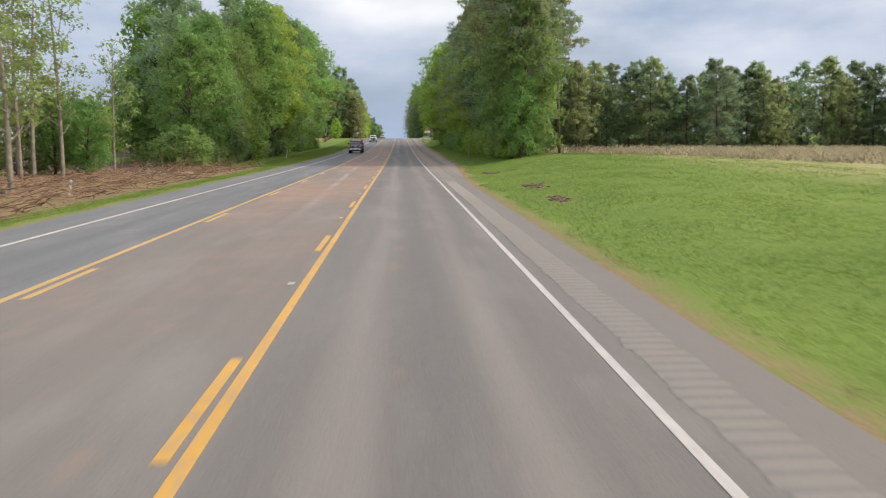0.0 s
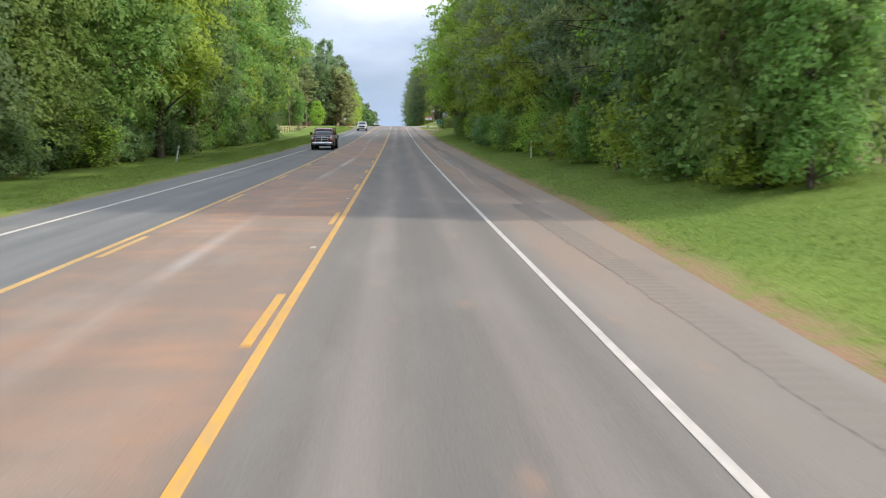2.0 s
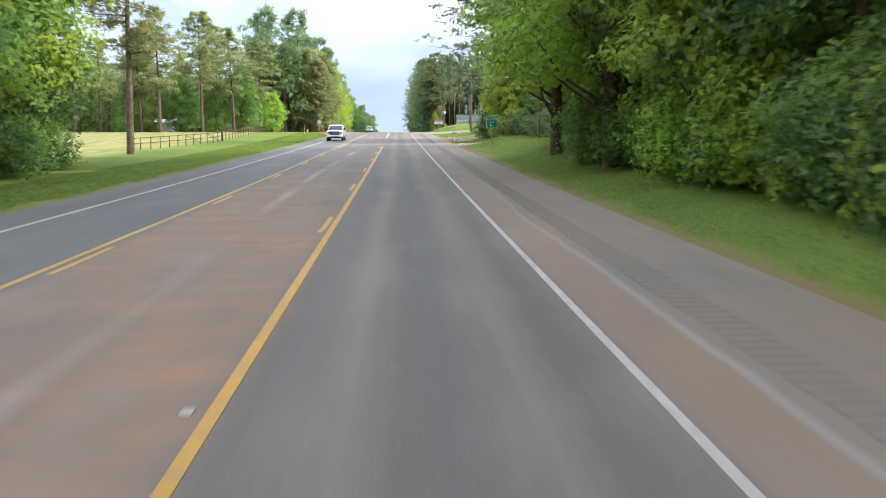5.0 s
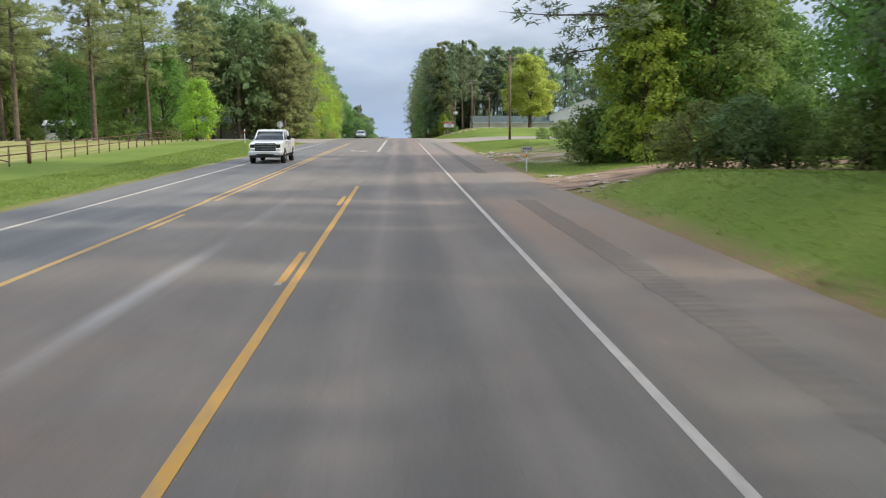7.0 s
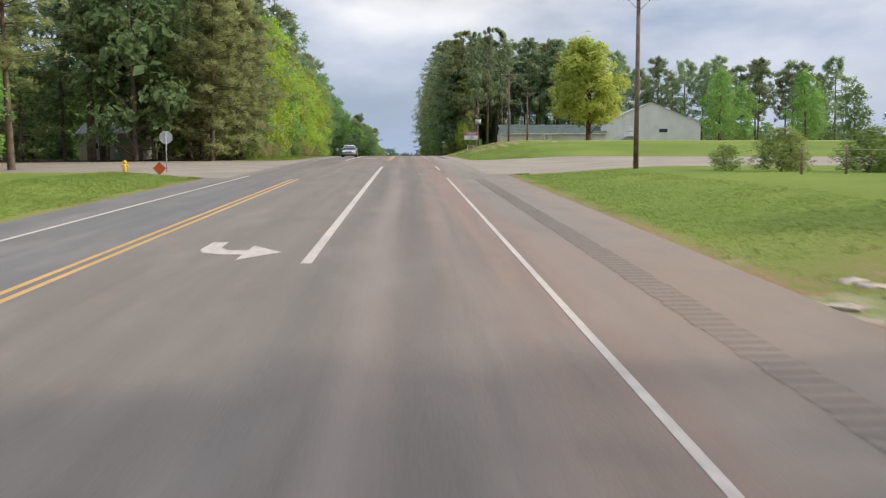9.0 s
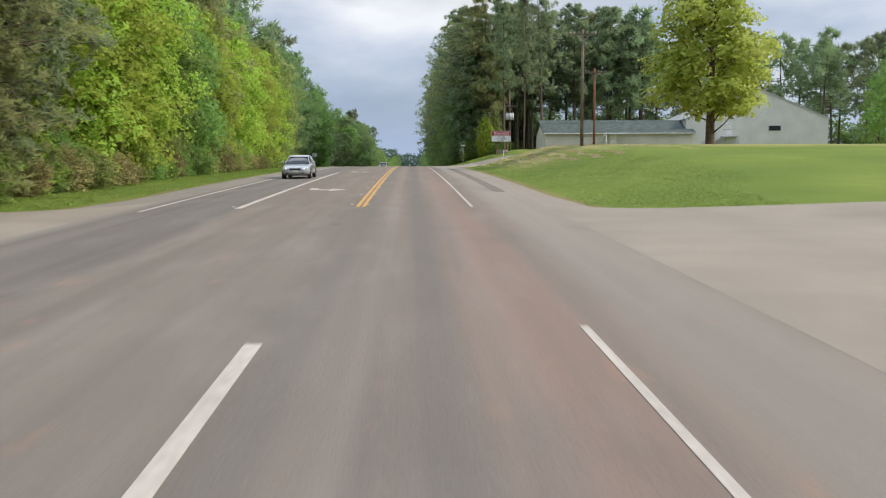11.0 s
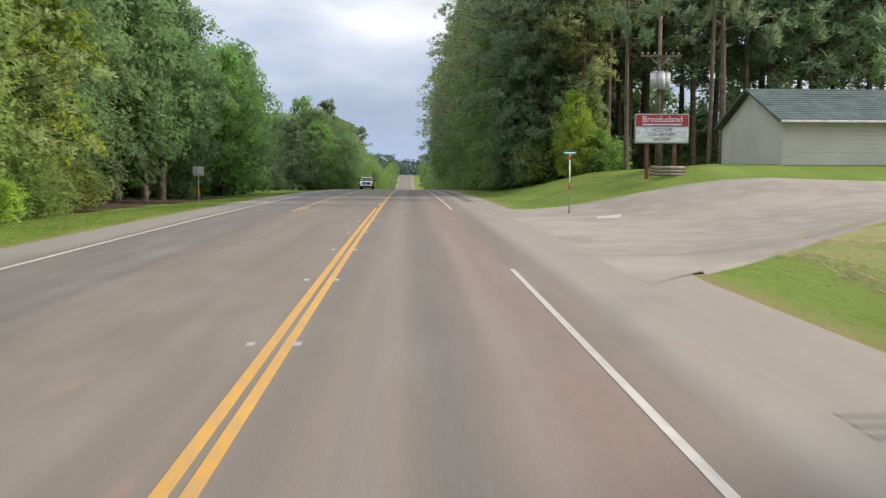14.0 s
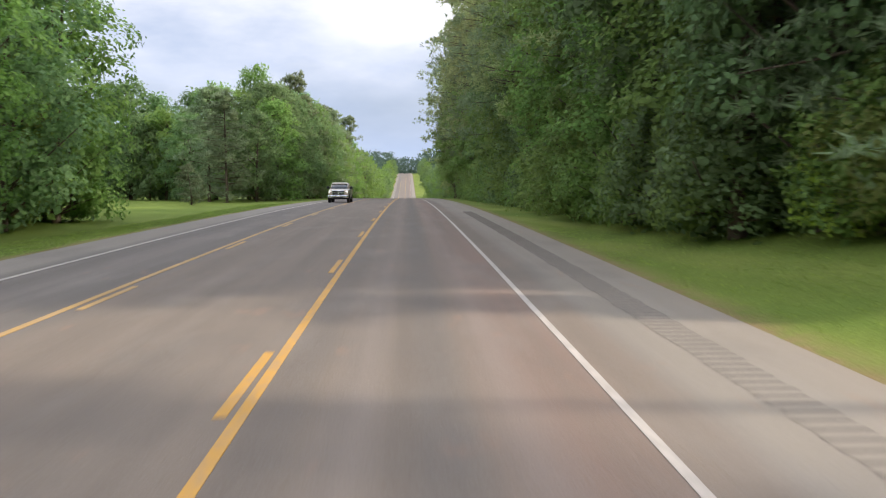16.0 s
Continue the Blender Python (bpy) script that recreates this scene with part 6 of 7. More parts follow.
marker_post(-14.8, 40, 0.8, "short white marker post beside cleared brush", WHITE, GALV, 8)

# county road sign
ob = thing("county_road_sign", at(6.8, 206.6), "green county road sign with white letters", "sign")
part("post", box_bm(-0.035, 0.035, -0.025, 0.025, -0.2, 2.35, 0.006), GALV, ob, "grey steel post")
part("post_marker", box_bm(-0.04, 0.04, -0.03, 0.03, 0.35, 0.8, 0.006), ORANGE, ob, "orange band on the post")
pn = part("panel", box_bm(-0.40, 0.40, -0.045, -0.03, 1.52, 2.36, 0.006), SIGN_GREEN, ob, "green panel with white border")
for b in ((-0.385, 0.385, 2.325, 2.345), (-0.385, 0.385, 1.535, 1.555), (-0.385, -0.365, 1.535, 2.345), (0.365, 0.385, 1.535, 2.345)):
    part("border", box_bm(b[0], b[1], -0.051, -0.045, b[2], b[3]), WHITE, pn, "white border")
letters("CO", 0.235, pose(-0.21, -0.05, 2.17), WHITE, pn)
letters("RD", 0.235, pose(0.21, -0.05, 2.17), WHITE, pn)
letters("219", 0.235, pose(0, -0.05, 1.93), WHITE, pn)
part("arrow", prism_bm([(0, -0.025), (0, 0.025), (-0.12, 0.025), (-0.12, 0.08), (-0.22, 0), (-0.12, -0.08), (-0.12, -0.025)], 0.046, 0.052), WHITE, pn, "white arrow").matrix_basis = pose(0.06, 0, 1.71, 0, 0, -90)

# house number plate on its post (number left as bars)
ob = thing("address_post", at(6.0, 238.0), "white post with plain address plate and box", "post")
part("post", box_bm(-0.03, 0.03, -0.02, 0.02, -0.1, 0.95, 0.006), WHITE, ob)
part("band", box_bm(-0.033, 0.033, -0.024, 0.024, 0.66, 0.82, 0.004), ORANGE, ob, "orange reflective band")
pl = part("plate", box_bm(-0.27, 0.27, -0.02, 0.01, 0.94, 1.16, 0.01), plain("weathered_plate", (0.48, 0.46, 0.42), 0.7), ob, "weathered grey plate")
for k in range(5):
    part("bar", box_bm(-0.17 + 0.08 * k, -0.12 + 0.08 * k, -0.026, -0.02, 1.03, 1.11), BLACK, pl)


def octagon_sign(x, y, rz, h, back=True):
    ob = thing("stop_sign", at(x, y, rz), "stop sign seen from its bare grey back" if back else "red stop sign on a thin post", "sign", "junction signs")
    part("post", rod_bm((0, 0, -0.2), (0, 0, h + 0.3), 0.03, sides=8), GALV, ob)
    bm = bmesh.new()
    bmesh.ops.create_cone(bm, cap_ends=True, segments=8, radius1=0.40, radius2=0.40, depth=0.012)
    bmesh.ops.transform(bm, matrix=pose(0, 0.04, h, 90, 0, 0) @ pose(0, 0, 0, 0, 0, 22.5), verts=bm.verts)
    part("panel", bm, GALV, ob, "grey octagonal back")
    return ob


octagon_sign(-14.2, 305, 18, 2.1)

# yellow hydrant-like valve posts by the county road
for x, y in ((-16.2, 303.5), (-21.5, 299)):
    ob = thing("fire_hydrant", at(x, y), "yellow fire hydrant in rough grass", "hydrant", "hydrants")
    part("barrel", rod_bm((0, 0, 0), (0, 0, 0.62), 0.11, 0.10), YELLOW_PAINT, ob)
    bm = bmesh.new()
    bmesh.ops.create_uvsphere(bm, u_segments=12, v_segments=8, radius=0.13)
    bmesh.ops.translate(bm, verts=bm.verts, vec=(0, 0, 0.64))
    part("bonnet", bm, YELLOW_PAINT, ob)
    for s in (-1, 1):
        part("nozzle", rod_bm((s * 0.09, 0, 0.45), (s * 0.2, 0, 0.45), 0.055), YELLOW_PAINT, ob)
    part("flange", rod_bm((0, 0, 0), (0, 0, 0.05), 0.17), YELLOW_PAINT, ob)

# red diamond marker low in the grass
ob = thing("diamond_marker", at(-13.0, 299), "small red diamond marker on a low stake", "sign")
part("stake", box_bm(-0.03, 0.03, -0.02, 0.02, -0.1, 0.35, 0.004), GALV, ob)
d = part("panel", box_bm(-0.25, 0.25, -0.03, -0.02, -0.25, 0.25, 0.005), plain("red_orange_reflector", (0.55, 0.10, 0.03), 0.4), ob, "red-orange diamond panel")
d.matrix_basis = pose(0, -0.01, 0.36, 0, 45, 0)

# left information sign seen from behind
ob = thing("road_sign", at(-15.5, 454.6, 6), "grey back of a rectangular road sign", "sign")
part("post", box_bm(-0.03, 0.03, -0.03, 0.03, -0.2, 2.5, 0.006), GALV, ob, "steel post")
part("post_marker", box_bm(-0.035, 0.035, -0.035, 0.035, 0.55, 0.95, 0.006), ORANGE, ob, "orange band on the post")
part("panel", box_bm(-0.40, 0.40, 0.03, 0.045, 1.9, 2.55, 0.008), GALV, ob, "bare grey panel")
for k in range(2):
    part("bracket", box_bm(-0.38, 0.38, 0.02, 0.03, 2.02 + 0.36 * k, 2.06 + 0.36 * k), GALV, ob)

# street name post at the second junction
ob = thing("street_sign", at(7.2, 427.6, 8), "thin steel post with a green street blade", "sign")
part("post", rod_bm((0, 0, -0.2), (0, 0, 2.75), 0.032, sides=10), GALV, ob, "galvanised post")
part("post_band", rod_bm((0, 0, 1.12), (0, 0, 1.45), 0.038, sides=10), RED, ob, "red band")
bl = part("blade", box_bm(-0.33, 0.33, -0.008, 0.008, 2.68, 2.86, 0.006), SIGN_GREEN, ob, "green street name blade")
part("name_bar", box_bm(-0.25, 0.25, -0.014, -0.008, 2.74, 2.80), WHITE, bl, "white bar in place of the name")
part("cross_blade", box_bm(-0.008, 0.008, -0.3, 0.3, 2.48, 2.66, 0.006), SIGN_RED, ob, "red cross blade")
part("foot", rod_bm((0, 0, -0.02), (0, 0, 0.05), 0.09, sides=12), STONE, ob, "concrete foot")


# ---------------------------------------------------------------- utility poles
def utility_pole(x, y, h, label, arms=1, cans=0, wood=POLE_WOOD, r=0.15, lean=0):
    ob = thing("utility_pole", at(x, y) @ pose(0, 0, 0, 0, lean, 0), label, "utility pole", "utility poles")
    part("pole", rod_bm((0, 0, -0.5), (0, 0, h), r, r * 0.65, 14), wood, ob)
    for a in range(arms):
        z = h - (0.5 + 1.1 * a if not cans else 2.4)
        arm = part("crossarm", box_bm(-1.2, 1.2, -0.20, -0.10, z, z + 0.11, 0.012), POLE_WOOD, ob)
        for k in (-1.1, -0.75, -0.35, 0.35, 0.75, 1.1):
            part("insulator", join_bm(rod_bm((k, -0.15, z + 0.1), (k, -0.15, z + 0.2), 0.02, sides=8), rod_bm((k, -0.15, z + 0.18), (k, -0.15, z + 0.28), 0.05, 0.03, 10)), plain("porcelain", (0.55, 0.53, 0.5), 0.3) if k == -1.1 else bpy.data.materials["porcelain"], arm)
        for s in (-1, 1):
            part("brace", rod_bm((s * 0.02, -0.12, z - 0.55), (s * 0.62, -0.14, z + 0.02), 0.018, sides=6), GALV, arm)
    for k in range(cans):
        a = radians(-150 + 60 * k)
        cx, cy, z = math.cos(a) * 0.42, math.sin(a) * 0.42, h - 4.3
        can = part("transformer", rod_bm((cx, cy, z), (cx, cy, z + 0.95), 0.24, sides=18), plain("transformer_grey", (0.50, 0.51, 0.50), 0.5) if k == 0 else bpy.data.materials["transformer_grey"], ob, "grey transformer can")
        part("lid", rod_bm((cx, cy, z + 0.95), (cx, cy, z + 1.03), 0.25, 0.12, 18), GALV, can)
        part("bushing", rod_bm((cx, cy, z + 1.0), (cx, cy, z + 1.25), 0.05, 0.03, 8), POLE_RED, can)
    return ob


utility_pole(15.6, 87.5, 9.6, "weathered wooden utility pole beside the meadow", 1, 0, lean=-2)
utility_pole(12.7, 300.0, 9.6, "tall wooden utility pole with crossarm", 1)
utility_pole(15.0, 384, 10.0, "dark wooden utility pole on the grass bank", 1, 0)
utility_pole(20.9, 407.8, 9.0, "reddish treated utility pole by the building", 1, 0, POLE_RED)
utility_pole(15.0, 441.5, 9.0, "utility pole with three grey transformers", 1, 3, POLE_WOOD)

# ---------------------------------------------------------------- sign at the second junction
ob = thing("church_sign", at(12.9, 433.2, -4), "red and white letter board on two posts", "sign")
for s in (-1, 1):
    part("post", box_bm(s * 0.7 - 0.09, s * 0.7 + 0.09, 0.05, 0.20, -0.3, 1.75, 0.012), POLE_RED, ob, "brown wooden post")
part("cabinet", box_bm(-1.36, 1.36, -0.10, 0.22, 1.55, 3.05, 0.02), GALV, ob, "metal sign cabinet")
hd = part("header_panel", box_bm(-1.32, 1.32, -0.125, -0.10, 2.42, 3.0, 0.006), SIGN_RED, ob, "red header panel")
bd = part("letter_board", box_bm(-1.32, 1.32, -0.122, -0.10, 1.60, 2.38, 0.006), WHITE, ob, "white changeable letter board")
letters("Brookeland", 0.44, pose(0, -0.128, 2.76), WHITE, hd)
part("subtitle_bar", box_bm(-1.0, 1.0, -0.131, -0.125, 2.47, 2.54), WHITE, hd, "small white line of writing")
for k, text in enumerate(("WELCOME", "SUN 10AM 6PM", "WED 7PM")):
    letters(text, 0.21, pose(0, -0.126, 2.23 - 0.24 * k), BLACK, bd)
for k in range(4):
    part("letter_track", box_bm(-1.30, 1.30, -0.128, -0.122, 1.62 + 0.24 * k, 1.635 + 0.24 * k), GALV, bd)
bed = thing("log_planter", at(13.0, 432.2), "low planter of weathered stacked logs", "planter")
for k in range(3):
    for s in (-0.35, 0.35):
        part("log", rod_bm((-0.85 + 0.05 * k, s, 0.09 + 0.16 * k), (0.85 - 0.05 * k, s, 0.09 + 0.16 * k), 0.085, sides=9), BARK_PALE, bed)
    for s in (-0.75, 0.75):
        part("log", rod_bm((s, -0.42, 0.12 + 0.16 * k), (s, 0.42, 0.12 + 0.16 * k), 0.075, sides=9), BARK_PALE, bed)


# ---------------------------------------------------------------- buildings
def long_hall():
    """Low shingled hall behind the bank; its long wall faces down the road."""
    z = ground_z(19, 433)
    ob = thing("long_building", pose(19.1, 433.0, z, 0, 0, 0), "long low cream building with green-grey shingle roof", "building")
    Lx, D, H, R = 21.0, 9.0, 2.2, 1.85
    part("front_wall", box_bm(0, Lx, 0, 0.25, -0.6, H, 0.0), SIDING, ob, "cream lapped wall")
    part("back_wall", box_bm(0, Lx, D - 0.25, D, -0.6, H), SIDING, ob)
    for x in (0.0, Lx - 0.25):
        part("gable_wall", prism_bm([(0.255, -0.6), (0.255, H), (D / 2, H + R - 0.1), (D - 0.255, H), (D - 0.255, -0.6)], x, x + 0.25), SIDING, ob, "cream gable wall")
    for k in range(10):
        part("lap_board", box_bm(0.02, Lx - 0.02, -0.022, 0.0, -0.1 + 0.22 * k, 0.11 + 0.22 * k, 0.004), SIDING, ob)
    for side in (0, 1):
        bm = prism_bm([(-0.40, H - 0.12), (D / 2, H + R), (D / 2, H + R + 0.12), (-0.45, H + 0.0)], -0.35, Lx + 0.35)
        if side:
            bmesh.ops.transform(bm, matrix=Matrix.Translation((0, D, 0)) @ Matrix.Diagonal((1, -1, 1, 1)), verts=bm.verts)
            bmesh.ops.recalc_face_normals(bm, faces=bm.faces)
        rf = part("roof", bm, SHINGLE, ob, "green-grey shingle roof slope")
        if not side:
            for k in range(14):
                t = (k + 0.3) / 14
                y, zz = -0.43 + t * (D / 2 + 0.43), H + 0.005 + t * (R + 0.115)
                part("shingle_course", box_bm(-0.36, Lx + 0.36, y - 0.012, y + 0.012, zz, zz + 0.022), SHINGLE, rf)
    part("gutter", box_bm(-0.3, Lx + 0.3, -0.56, -0.46, H - 0.14, H - 0.02, 0.02), WHITE, ob, "white gutter")
    d = part("door", box_bm(9.2, 10.15, -0.06, -0.024, -0.1, 2.0, 0.01), WHITE, ob, "white front door")
    part("door_handle", rod_bm((10.05, -0.10, 0.95), (10.05, -0.06, 0.95), 0.03, sides=8), GALV, d)
    part("canopy", box_bm(8.3, 11.2, -1.3, 0.0, 1.98, 2.05, 0.02), GALV, ob, "small canopy over the door")
    part("canopy_post", rod_bm((8.4, -1.2, -0.3), (8.4, -1.2, 1.99), 0.05, sides=8), WHITE, ob)
    part("stair_rail", rod_bm((7.4, -1.2, 0.9), (8.3, -1.2, 2.1), 0.03, sides=6), WHITE, ob)


def metal_hall():
    """White metal hall with a gable end and outside stairs."""
    z = ground_z(42, 433)
    ob = thing("metal_building", pose(39.4, 434, z - 0.2, 0, 0, -4), "pale metal hall with outside stair", "building")
    W, D, H, A = 20.0, 22.0, 4.4, 8.6
    part("gable_wall", prism_bm([(0, -0.6), (0, H), (W / 2, A), (W, H), (W, -0.6)], 0, 0.2), SIDING_WHITE, ob, "pale metal gable wall").matrix_basis = pose(0, 0.2, 0, 0, 0, -90) @ Matrix.Diagonal((1, 1, 1, 1)) @ pose(0, 0, 0)
    for x in (0.0, W - 0.2):
        part("side_wall", box_bm(x, x + 0.2, 0.21, D, -0.6, H), SIDING_WHITE, ob)
    part("back_wall", box_bm(0.2, W - 0.2, D - 0.2, D, -0.6, H), SIDING_WHITE, ob)
    for side in (0, 1):
        bm = prism_bm([(-0.25, H - 0.10), (W / 2, A), (W / 2, A + 0.10), (-0.25, H)], -0.2, D + 0.2)
        bmesh.ops.transform(bm, matrix=Matrix(((0, 1, 0, 0), (1, 0, 0, 0), (0, 0, 1, 0), (0, 0, 0, 1))), verts=bm.verts)
        if side:
            bmesh.ops.transform(bm, matrix=Matrix.Translation((W, 0, 0)) @ Matrix.Diagonal((-1, 1, 1, 1)), verts=bm.verts)
        bmesh.ops.recalc_face_normals(bm, faces=bm.faces)
        part("roof", bm, ROOF_METAL, ob, "pale metal roof slope")
    for k in range(30):
        x = 0.35 + 0.66 * k
        top = H + (A - H) * (1 - abs(x - W / 2) / (W / 2)) - 0.1
        part("rib", box_bm(x - 0.02, x + 0.02, -0.025, 0.0, -0.4, top), SIDING_WHITE, ob)
    d = part("door", box_bm(5.6, 6.5, -0.06, 0.0, 1.9, 3.9, 0.01), WHITE, ob, "white upper door")
    part("landing", box_bm(4.9, 7.1, -1.3, -0.03, 1.76, 1.88, 0.01), GALV, ob, "steel landing")
    for k in range(9):
        part("tread", box_bm(4.7 - 0.32 * k, 5.0 - 0.32 * k, -1.25, -0.1, 1.60 - 0.2 * k, 1.64 - 0.2 * k), GALV, ob)
    for p, q in (((4.9, -1.25, 2.8), (1.9, -1.25, 0.9)), ((4.9, -1.25, 2.8), (7.1, -1.25, 2.8)), ((7.1, -1.25, -0.4), (7.1, -1.25, 2.8)), ((4.9, -1.25, -0.4), (4.9, -1.25, 2.8))):
        part("rail", rod_bm(p, q, 0.035, sides=6), GALV, ob)
    w = part("window", box_bm(11.6, 13.4, -0.05, 0.0, 2.6, 3.4, 0.01), GALV, ob, "wide dark window")
    part("pane", box_bm(11.7, 13.3, -0.06, -0.05, 2.68, 3.32), GLASS, w)


def shed(x, y, w, d, h, rz, wall_mat, label):
    ob = thing("shed", at(x, y, rz), label, "shed", "outbuildings")
    for nm, b in (("front_wall", (0, w, 0, 0.12)), ("back_wall", (0, w, d - 0.12, d))):
        part(nm, box_bm(b[0], b[1], b[2], b[3], -0.3, h), wall_mat, ob)
    for xx in (0, w - 0.12):
        part("side_wall", box_bm(xx, xx + 0.12, 0.125, d - 0.125, -0.3, h), wall_mat, ob)
    part("roof", prism_bm([(-0.3, h - 0.02), (d / 2, h + d * 0.22), (d + 0.3, h - 0.02), (d + 0.3, h + 0.08), (d / 2, h + d * 0.22 + 0.1), (-0.3, h + 0.08)], -0.25, w + 0.25), ROOF_METAL, ob, "pale metal roof")
    part("door", box_bm(w * 0.55, w * 0.55 + 0.9, -0.04, 0.0, -0.1, 1.95, 0.01), GALV, ob)
    wn_ = part("window", box_bm(w * 0.18, w * 0.18 + 0.8, -0.04, 0.0, 0.95, 1.7, 0.01), WHITE, ob)
    part("pane", box_bm(w * 0.18 + 0.07, w * 0.18 + 0.73, -0.05, -0.04, 1.02, 1.63), GLASS, wn_)
    return ob


long_hall()
metal_hall()
shed(-46, 316, 3.5, 3, 1.9, 10, WHITE, "small white shed among the pines")
shed(-37, 322, 4, 4, 2.2, 6, plain("blue_grey_siding", (0.28, 0.33, 0.36), 0.6), "blue-grey house among the trees")
shed(-31, 338, 6, 5, 2.4, 0, SIDING, "cream house behind the county road")
shed(-40, 72, 9, 6, 2.2, 4, plain("weathered_boards", (0.20, 0.17, 0.14), 0.9), "weathered low shed behind the brush")
shed(24, 455, 5, 4, 2.2, -20, WHITE, "white open shed under the pines")
shed(-52, 540, 8, 6, 2.4, 12, SIDING_WHITE, "pale house beyond the lawn")

# ---------------------------------------------------------------- paddock fence: pipe rails on posts
fence = thing("pipe_fence", pose(0, 0, 0), "low rusty pipe fence round the paddock", "fence")
px = lambda y: -20.3 - 0.035 * max(0, y - 247) - 0.06 * max(0, 240 - y)
ys = [215 + 2.6 * i for i in range(33)]
for i, y in enumerate(ys):
    big = i in (12,)
    g = ground_z(px(y), y)
    part("post", rod_bm((px(y), y, g - 0.3), (px(y), y, g + (1.35 if big else 1.05)), 0.11 if big else 0.04, sides=10), RUST, fence)
    if i + 1 < len(ys):
        y2 = ys[i + 1]
        g2 = ground_z(px(y2), y2)
        for h in (1.0, 0.55):
            part("rail", rod_bm((px(y), y, g + h), (px(y2), y2, g2 + h), 0.032, sides=8), RUST, fence)
gate = thing("farm_gate", pose(0, 0, 0), "rusty pipe gate brace in the fence", "gate")
part("brace", rod_bm((px(235.8), 235.8, ground_z(px(235.8), 235.8) + 0.15), (px(230.6), 230.6, ground_z(px(230.6), 230.6) + 0.95), 0.03, sides=8), RUST, gate)
part("brace", rod_bm((px(238.4), 238.4, ground_z(px(238.4), 238.4) + 0.95), (px(243.6), 243.6, ground_z(px(243.6), 243.6) + 0.2), 0.03, sides=8), RUST, gate)
# wire fence posts before the far hedge, right
for i in range(12):
    x, y = 16.5 + 1.9 * i, 287.5
    ob = thing("fence_post", at(x, y), "grey wooden fence post by the hedge", "post", "hedge fence posts")
    part("post", rod_bm((0, 0, -0.3), (0, 0, 1.15), 0.06, 0.05, 8), POLE_WOOD, ob)
    if i < 11:
        part("wire", rod_bm((0, 0, 1.0), (1.9, 0, 1.0 + ground_z(x + 1.9, y) - ground_z(x, y)), 0.006, sides=4), GALV, ob)

# ---------------------------------------------------------------- cleared brush on the left
br = np.random.default_rng(21)
brush = Soup()
for i in range(1500):
    y = br.uniform(14, 80)
    x = -br.uniform(12.2, 22 - 3 * max(0, (y - 60) / 20))
    g = ground_z(x, y)
    l, a, e = br.uniform(0.4, 2.2) * (0.6 + 0.8 * br.random()), br.uniform(0, 6.2832), br.normal(0.06, 0.22)
    d = np.array([math.cos(a) * math.cos(e), math.sin(a) * math.cos(e), math.sin(e)])
    p = np.array([x, y, g + br.uniform(0.0, 0.35)])
    kink = p + d * l * 0.5 + br.normal(0, 0.07, 3)
    r = br.uniform(0.008, 0.035)
    brush.tube([p, kink, p + d * l + np.array([0, 0, br.normal(0, 0.1)])], [r, r * 0.8, r * 0.4], 4)
tagged(new("cut_brush", brush.mesh("cut_brush", TWIG)), "heap of cut reddish-brown branches and brush", "brush", kind="stuff")
for i in range(7):
    x, y = -br.uniform(13, 19), br.uniform(18, 70)
    ob = thing("cut_log", at(x, y, br.uniform(0, 360)), "pale cut log lying among the brush", "log", "cut logs")
    l, r = br.uniform(1.2, 3.2), br.uniform(0.06, 0.13)
    part("trunk", rod_bm((-l / 2, 0, r + 0.1), (l / 2, 0.1, r + 0.16), r, r * 0.8, 10), BARK_PALE, ob)
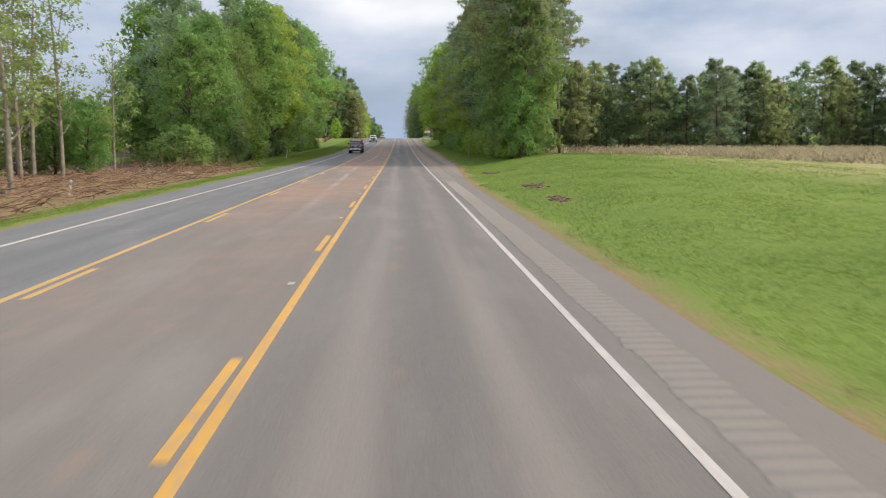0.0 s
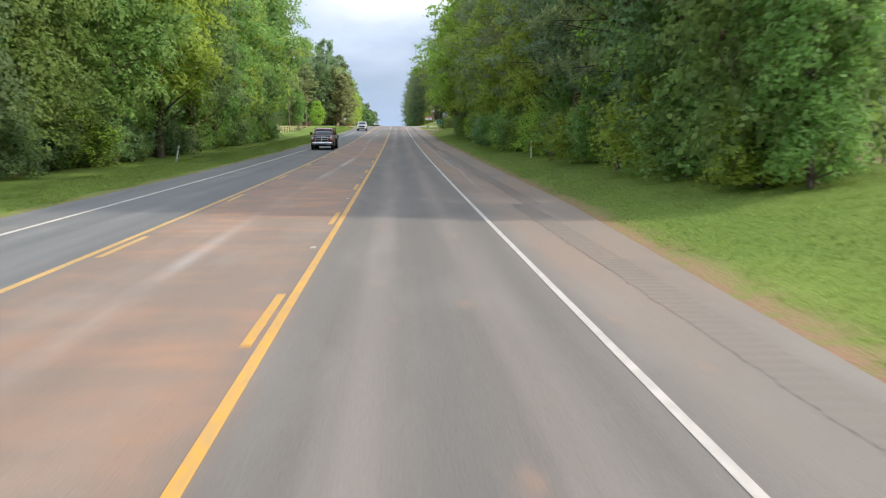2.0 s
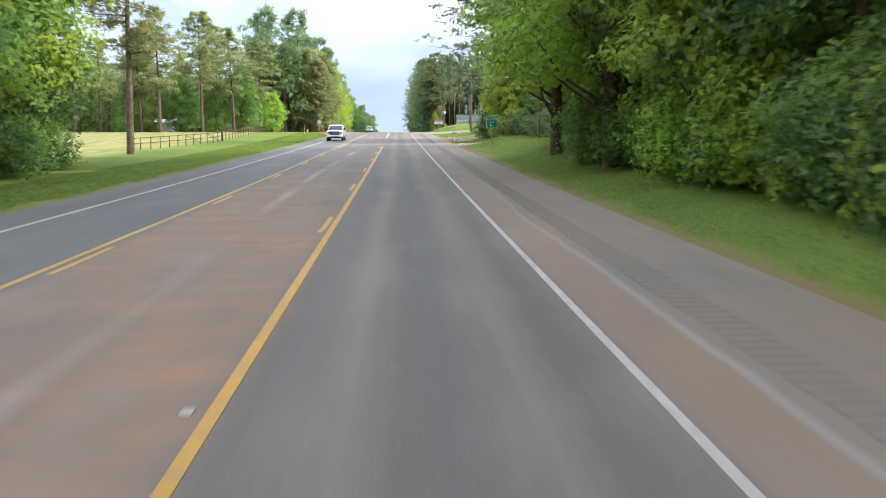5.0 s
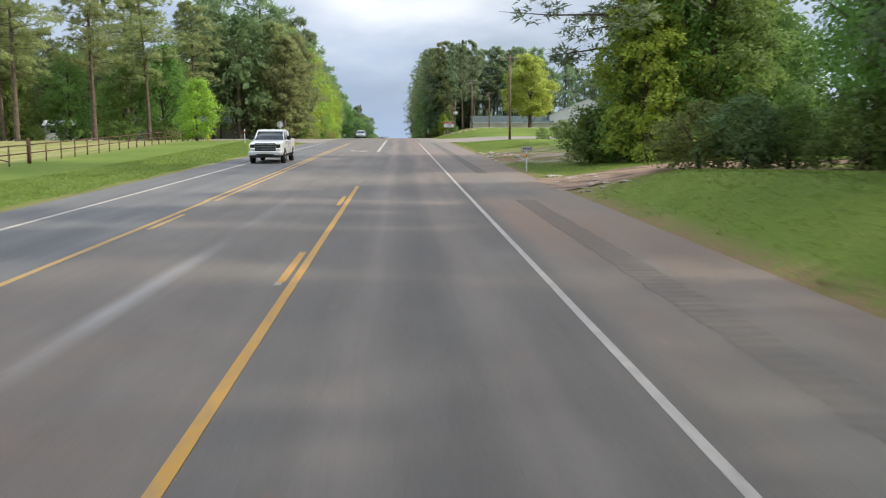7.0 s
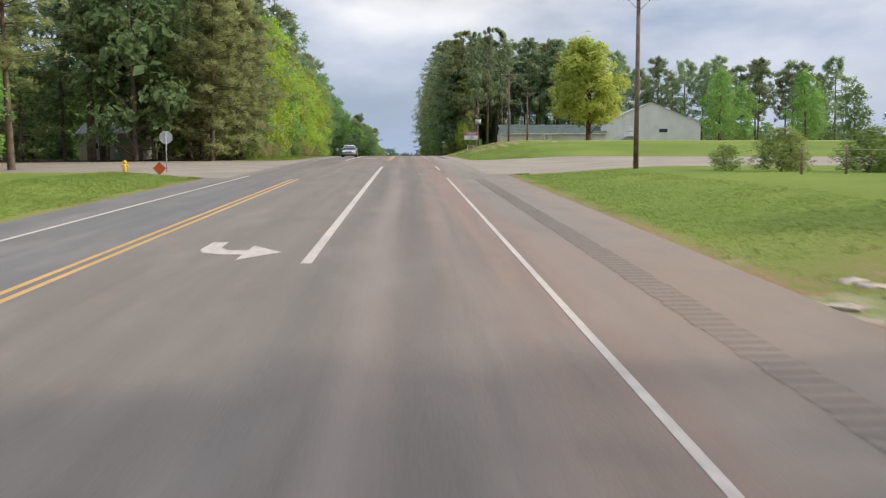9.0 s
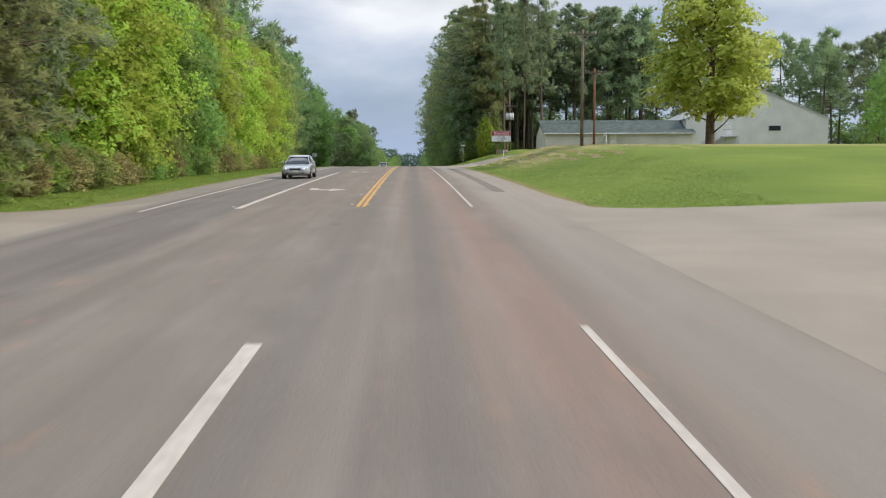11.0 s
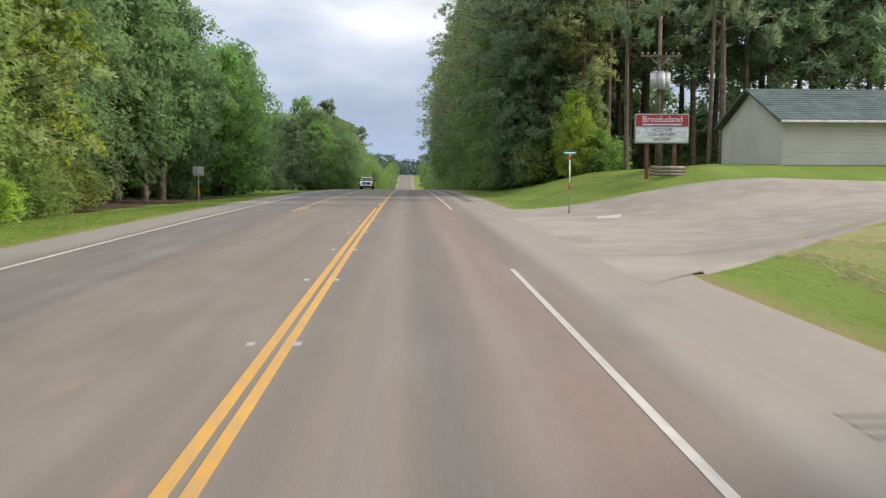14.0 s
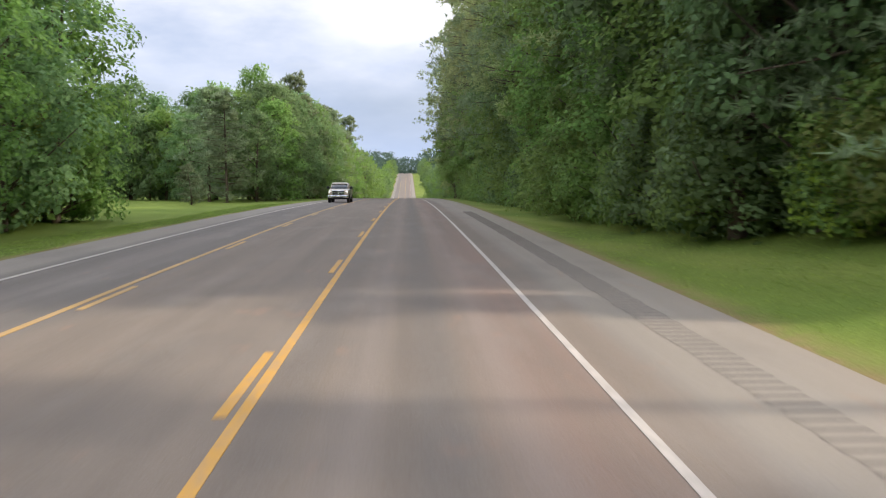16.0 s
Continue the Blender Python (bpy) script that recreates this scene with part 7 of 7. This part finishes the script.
for i in range(22):
    x, y = -br.uniform(13, 21), br.uniform(20, 78)
    sap = Soup()
    sap.tube([(0, 0, -0.1), (br.normal(0, 0.2), br.normal(0, 0.2), 0.7), (br.normal(0, 0.5), br.normal(0, 0.5), br.uniform(1.2, 2.4))], [0.03, 0.02, 0.006], 5)
    sap.tube([(0, 0, 0.5), (br.normal(0, 0.5), br.normal(0, 0.5), br.uniform(1.0, 1.6))], [0.015, 0.005], 4)
    ob = new("dead_sapling", sap.mesh("dead_sapling", TWIG))
    ob.matrix_world = at(x, y)
    tagged(ob, "broken bare sapling standing in cut brush", "sapling", "dead saplings")

# stones along the sandy drives
for i in range(60):
    y0, sp = ((229, 4.5), (256, 8))[i % 2]
    x, y = br.uniform(5.7, 8.0), y0 + br.uniform(-sp, sp)
    bm = bmesh.new()
    bmesh.ops.create_icosphere(bm, subdivisions=1, radius=1)
    for v in bm.verts:
        v.co *= br.uniform(0.7, 1.2)
    s = br.uniform(0.05, 0.20)
    bmesh.ops.transform(bm, matrix=Matrix.Diagonal((s * 1.6, s * 1.3, s * 0.45, 1)), verts=bm.verts)
    me = bpy.data.meshes.new("stone")
    bm.to_mesh(me)
    bm.free()
    me.materials.append(STONE)
    ob = new("stone", me)
    ob.matrix_world = at(x, y, br.uniform(0, 360))
    tagged(ob, "pale flat stone in red soil", "stone", "loose stones")
# churned soil clods on the right verge
SOIL = plain("turned_soil", (0.135, 0.090, 0.055), 0.95, 0, 0.35, 6.0, 0.5)
for i in range(120):
    cx, cy = RUTS[i % 3]
    x, y = cx + br.normal(0, 0.24), cy + br.normal(0, 1.0)
    bm = bmesh.new()
    bmesh.ops.create_icosphere(bm, subdivisions=1, radius=1)
    for v in bm.verts:
        v.co *= br.uniform(0.65, 1.25)
    s = br.uniform(0.05, 0.11)
    bmesh.ops.transform(bm, matrix=Matrix.Diagonal((s * 1.4, s * 1.2, s * 0.6, 1)), verts=bm.verts)
    me = bpy.data.meshes.new("soil_clod")
    bm.to_mesh(me)
    bm.free()
    me.materials.append(SOIL)
    ob = new("soil_clod", me)
    ob.matrix_world = at(x, y, br.uniform(0, 360))
    tagged(ob, "brown soil clod turned up in grass", "soil clod", "soil clods")
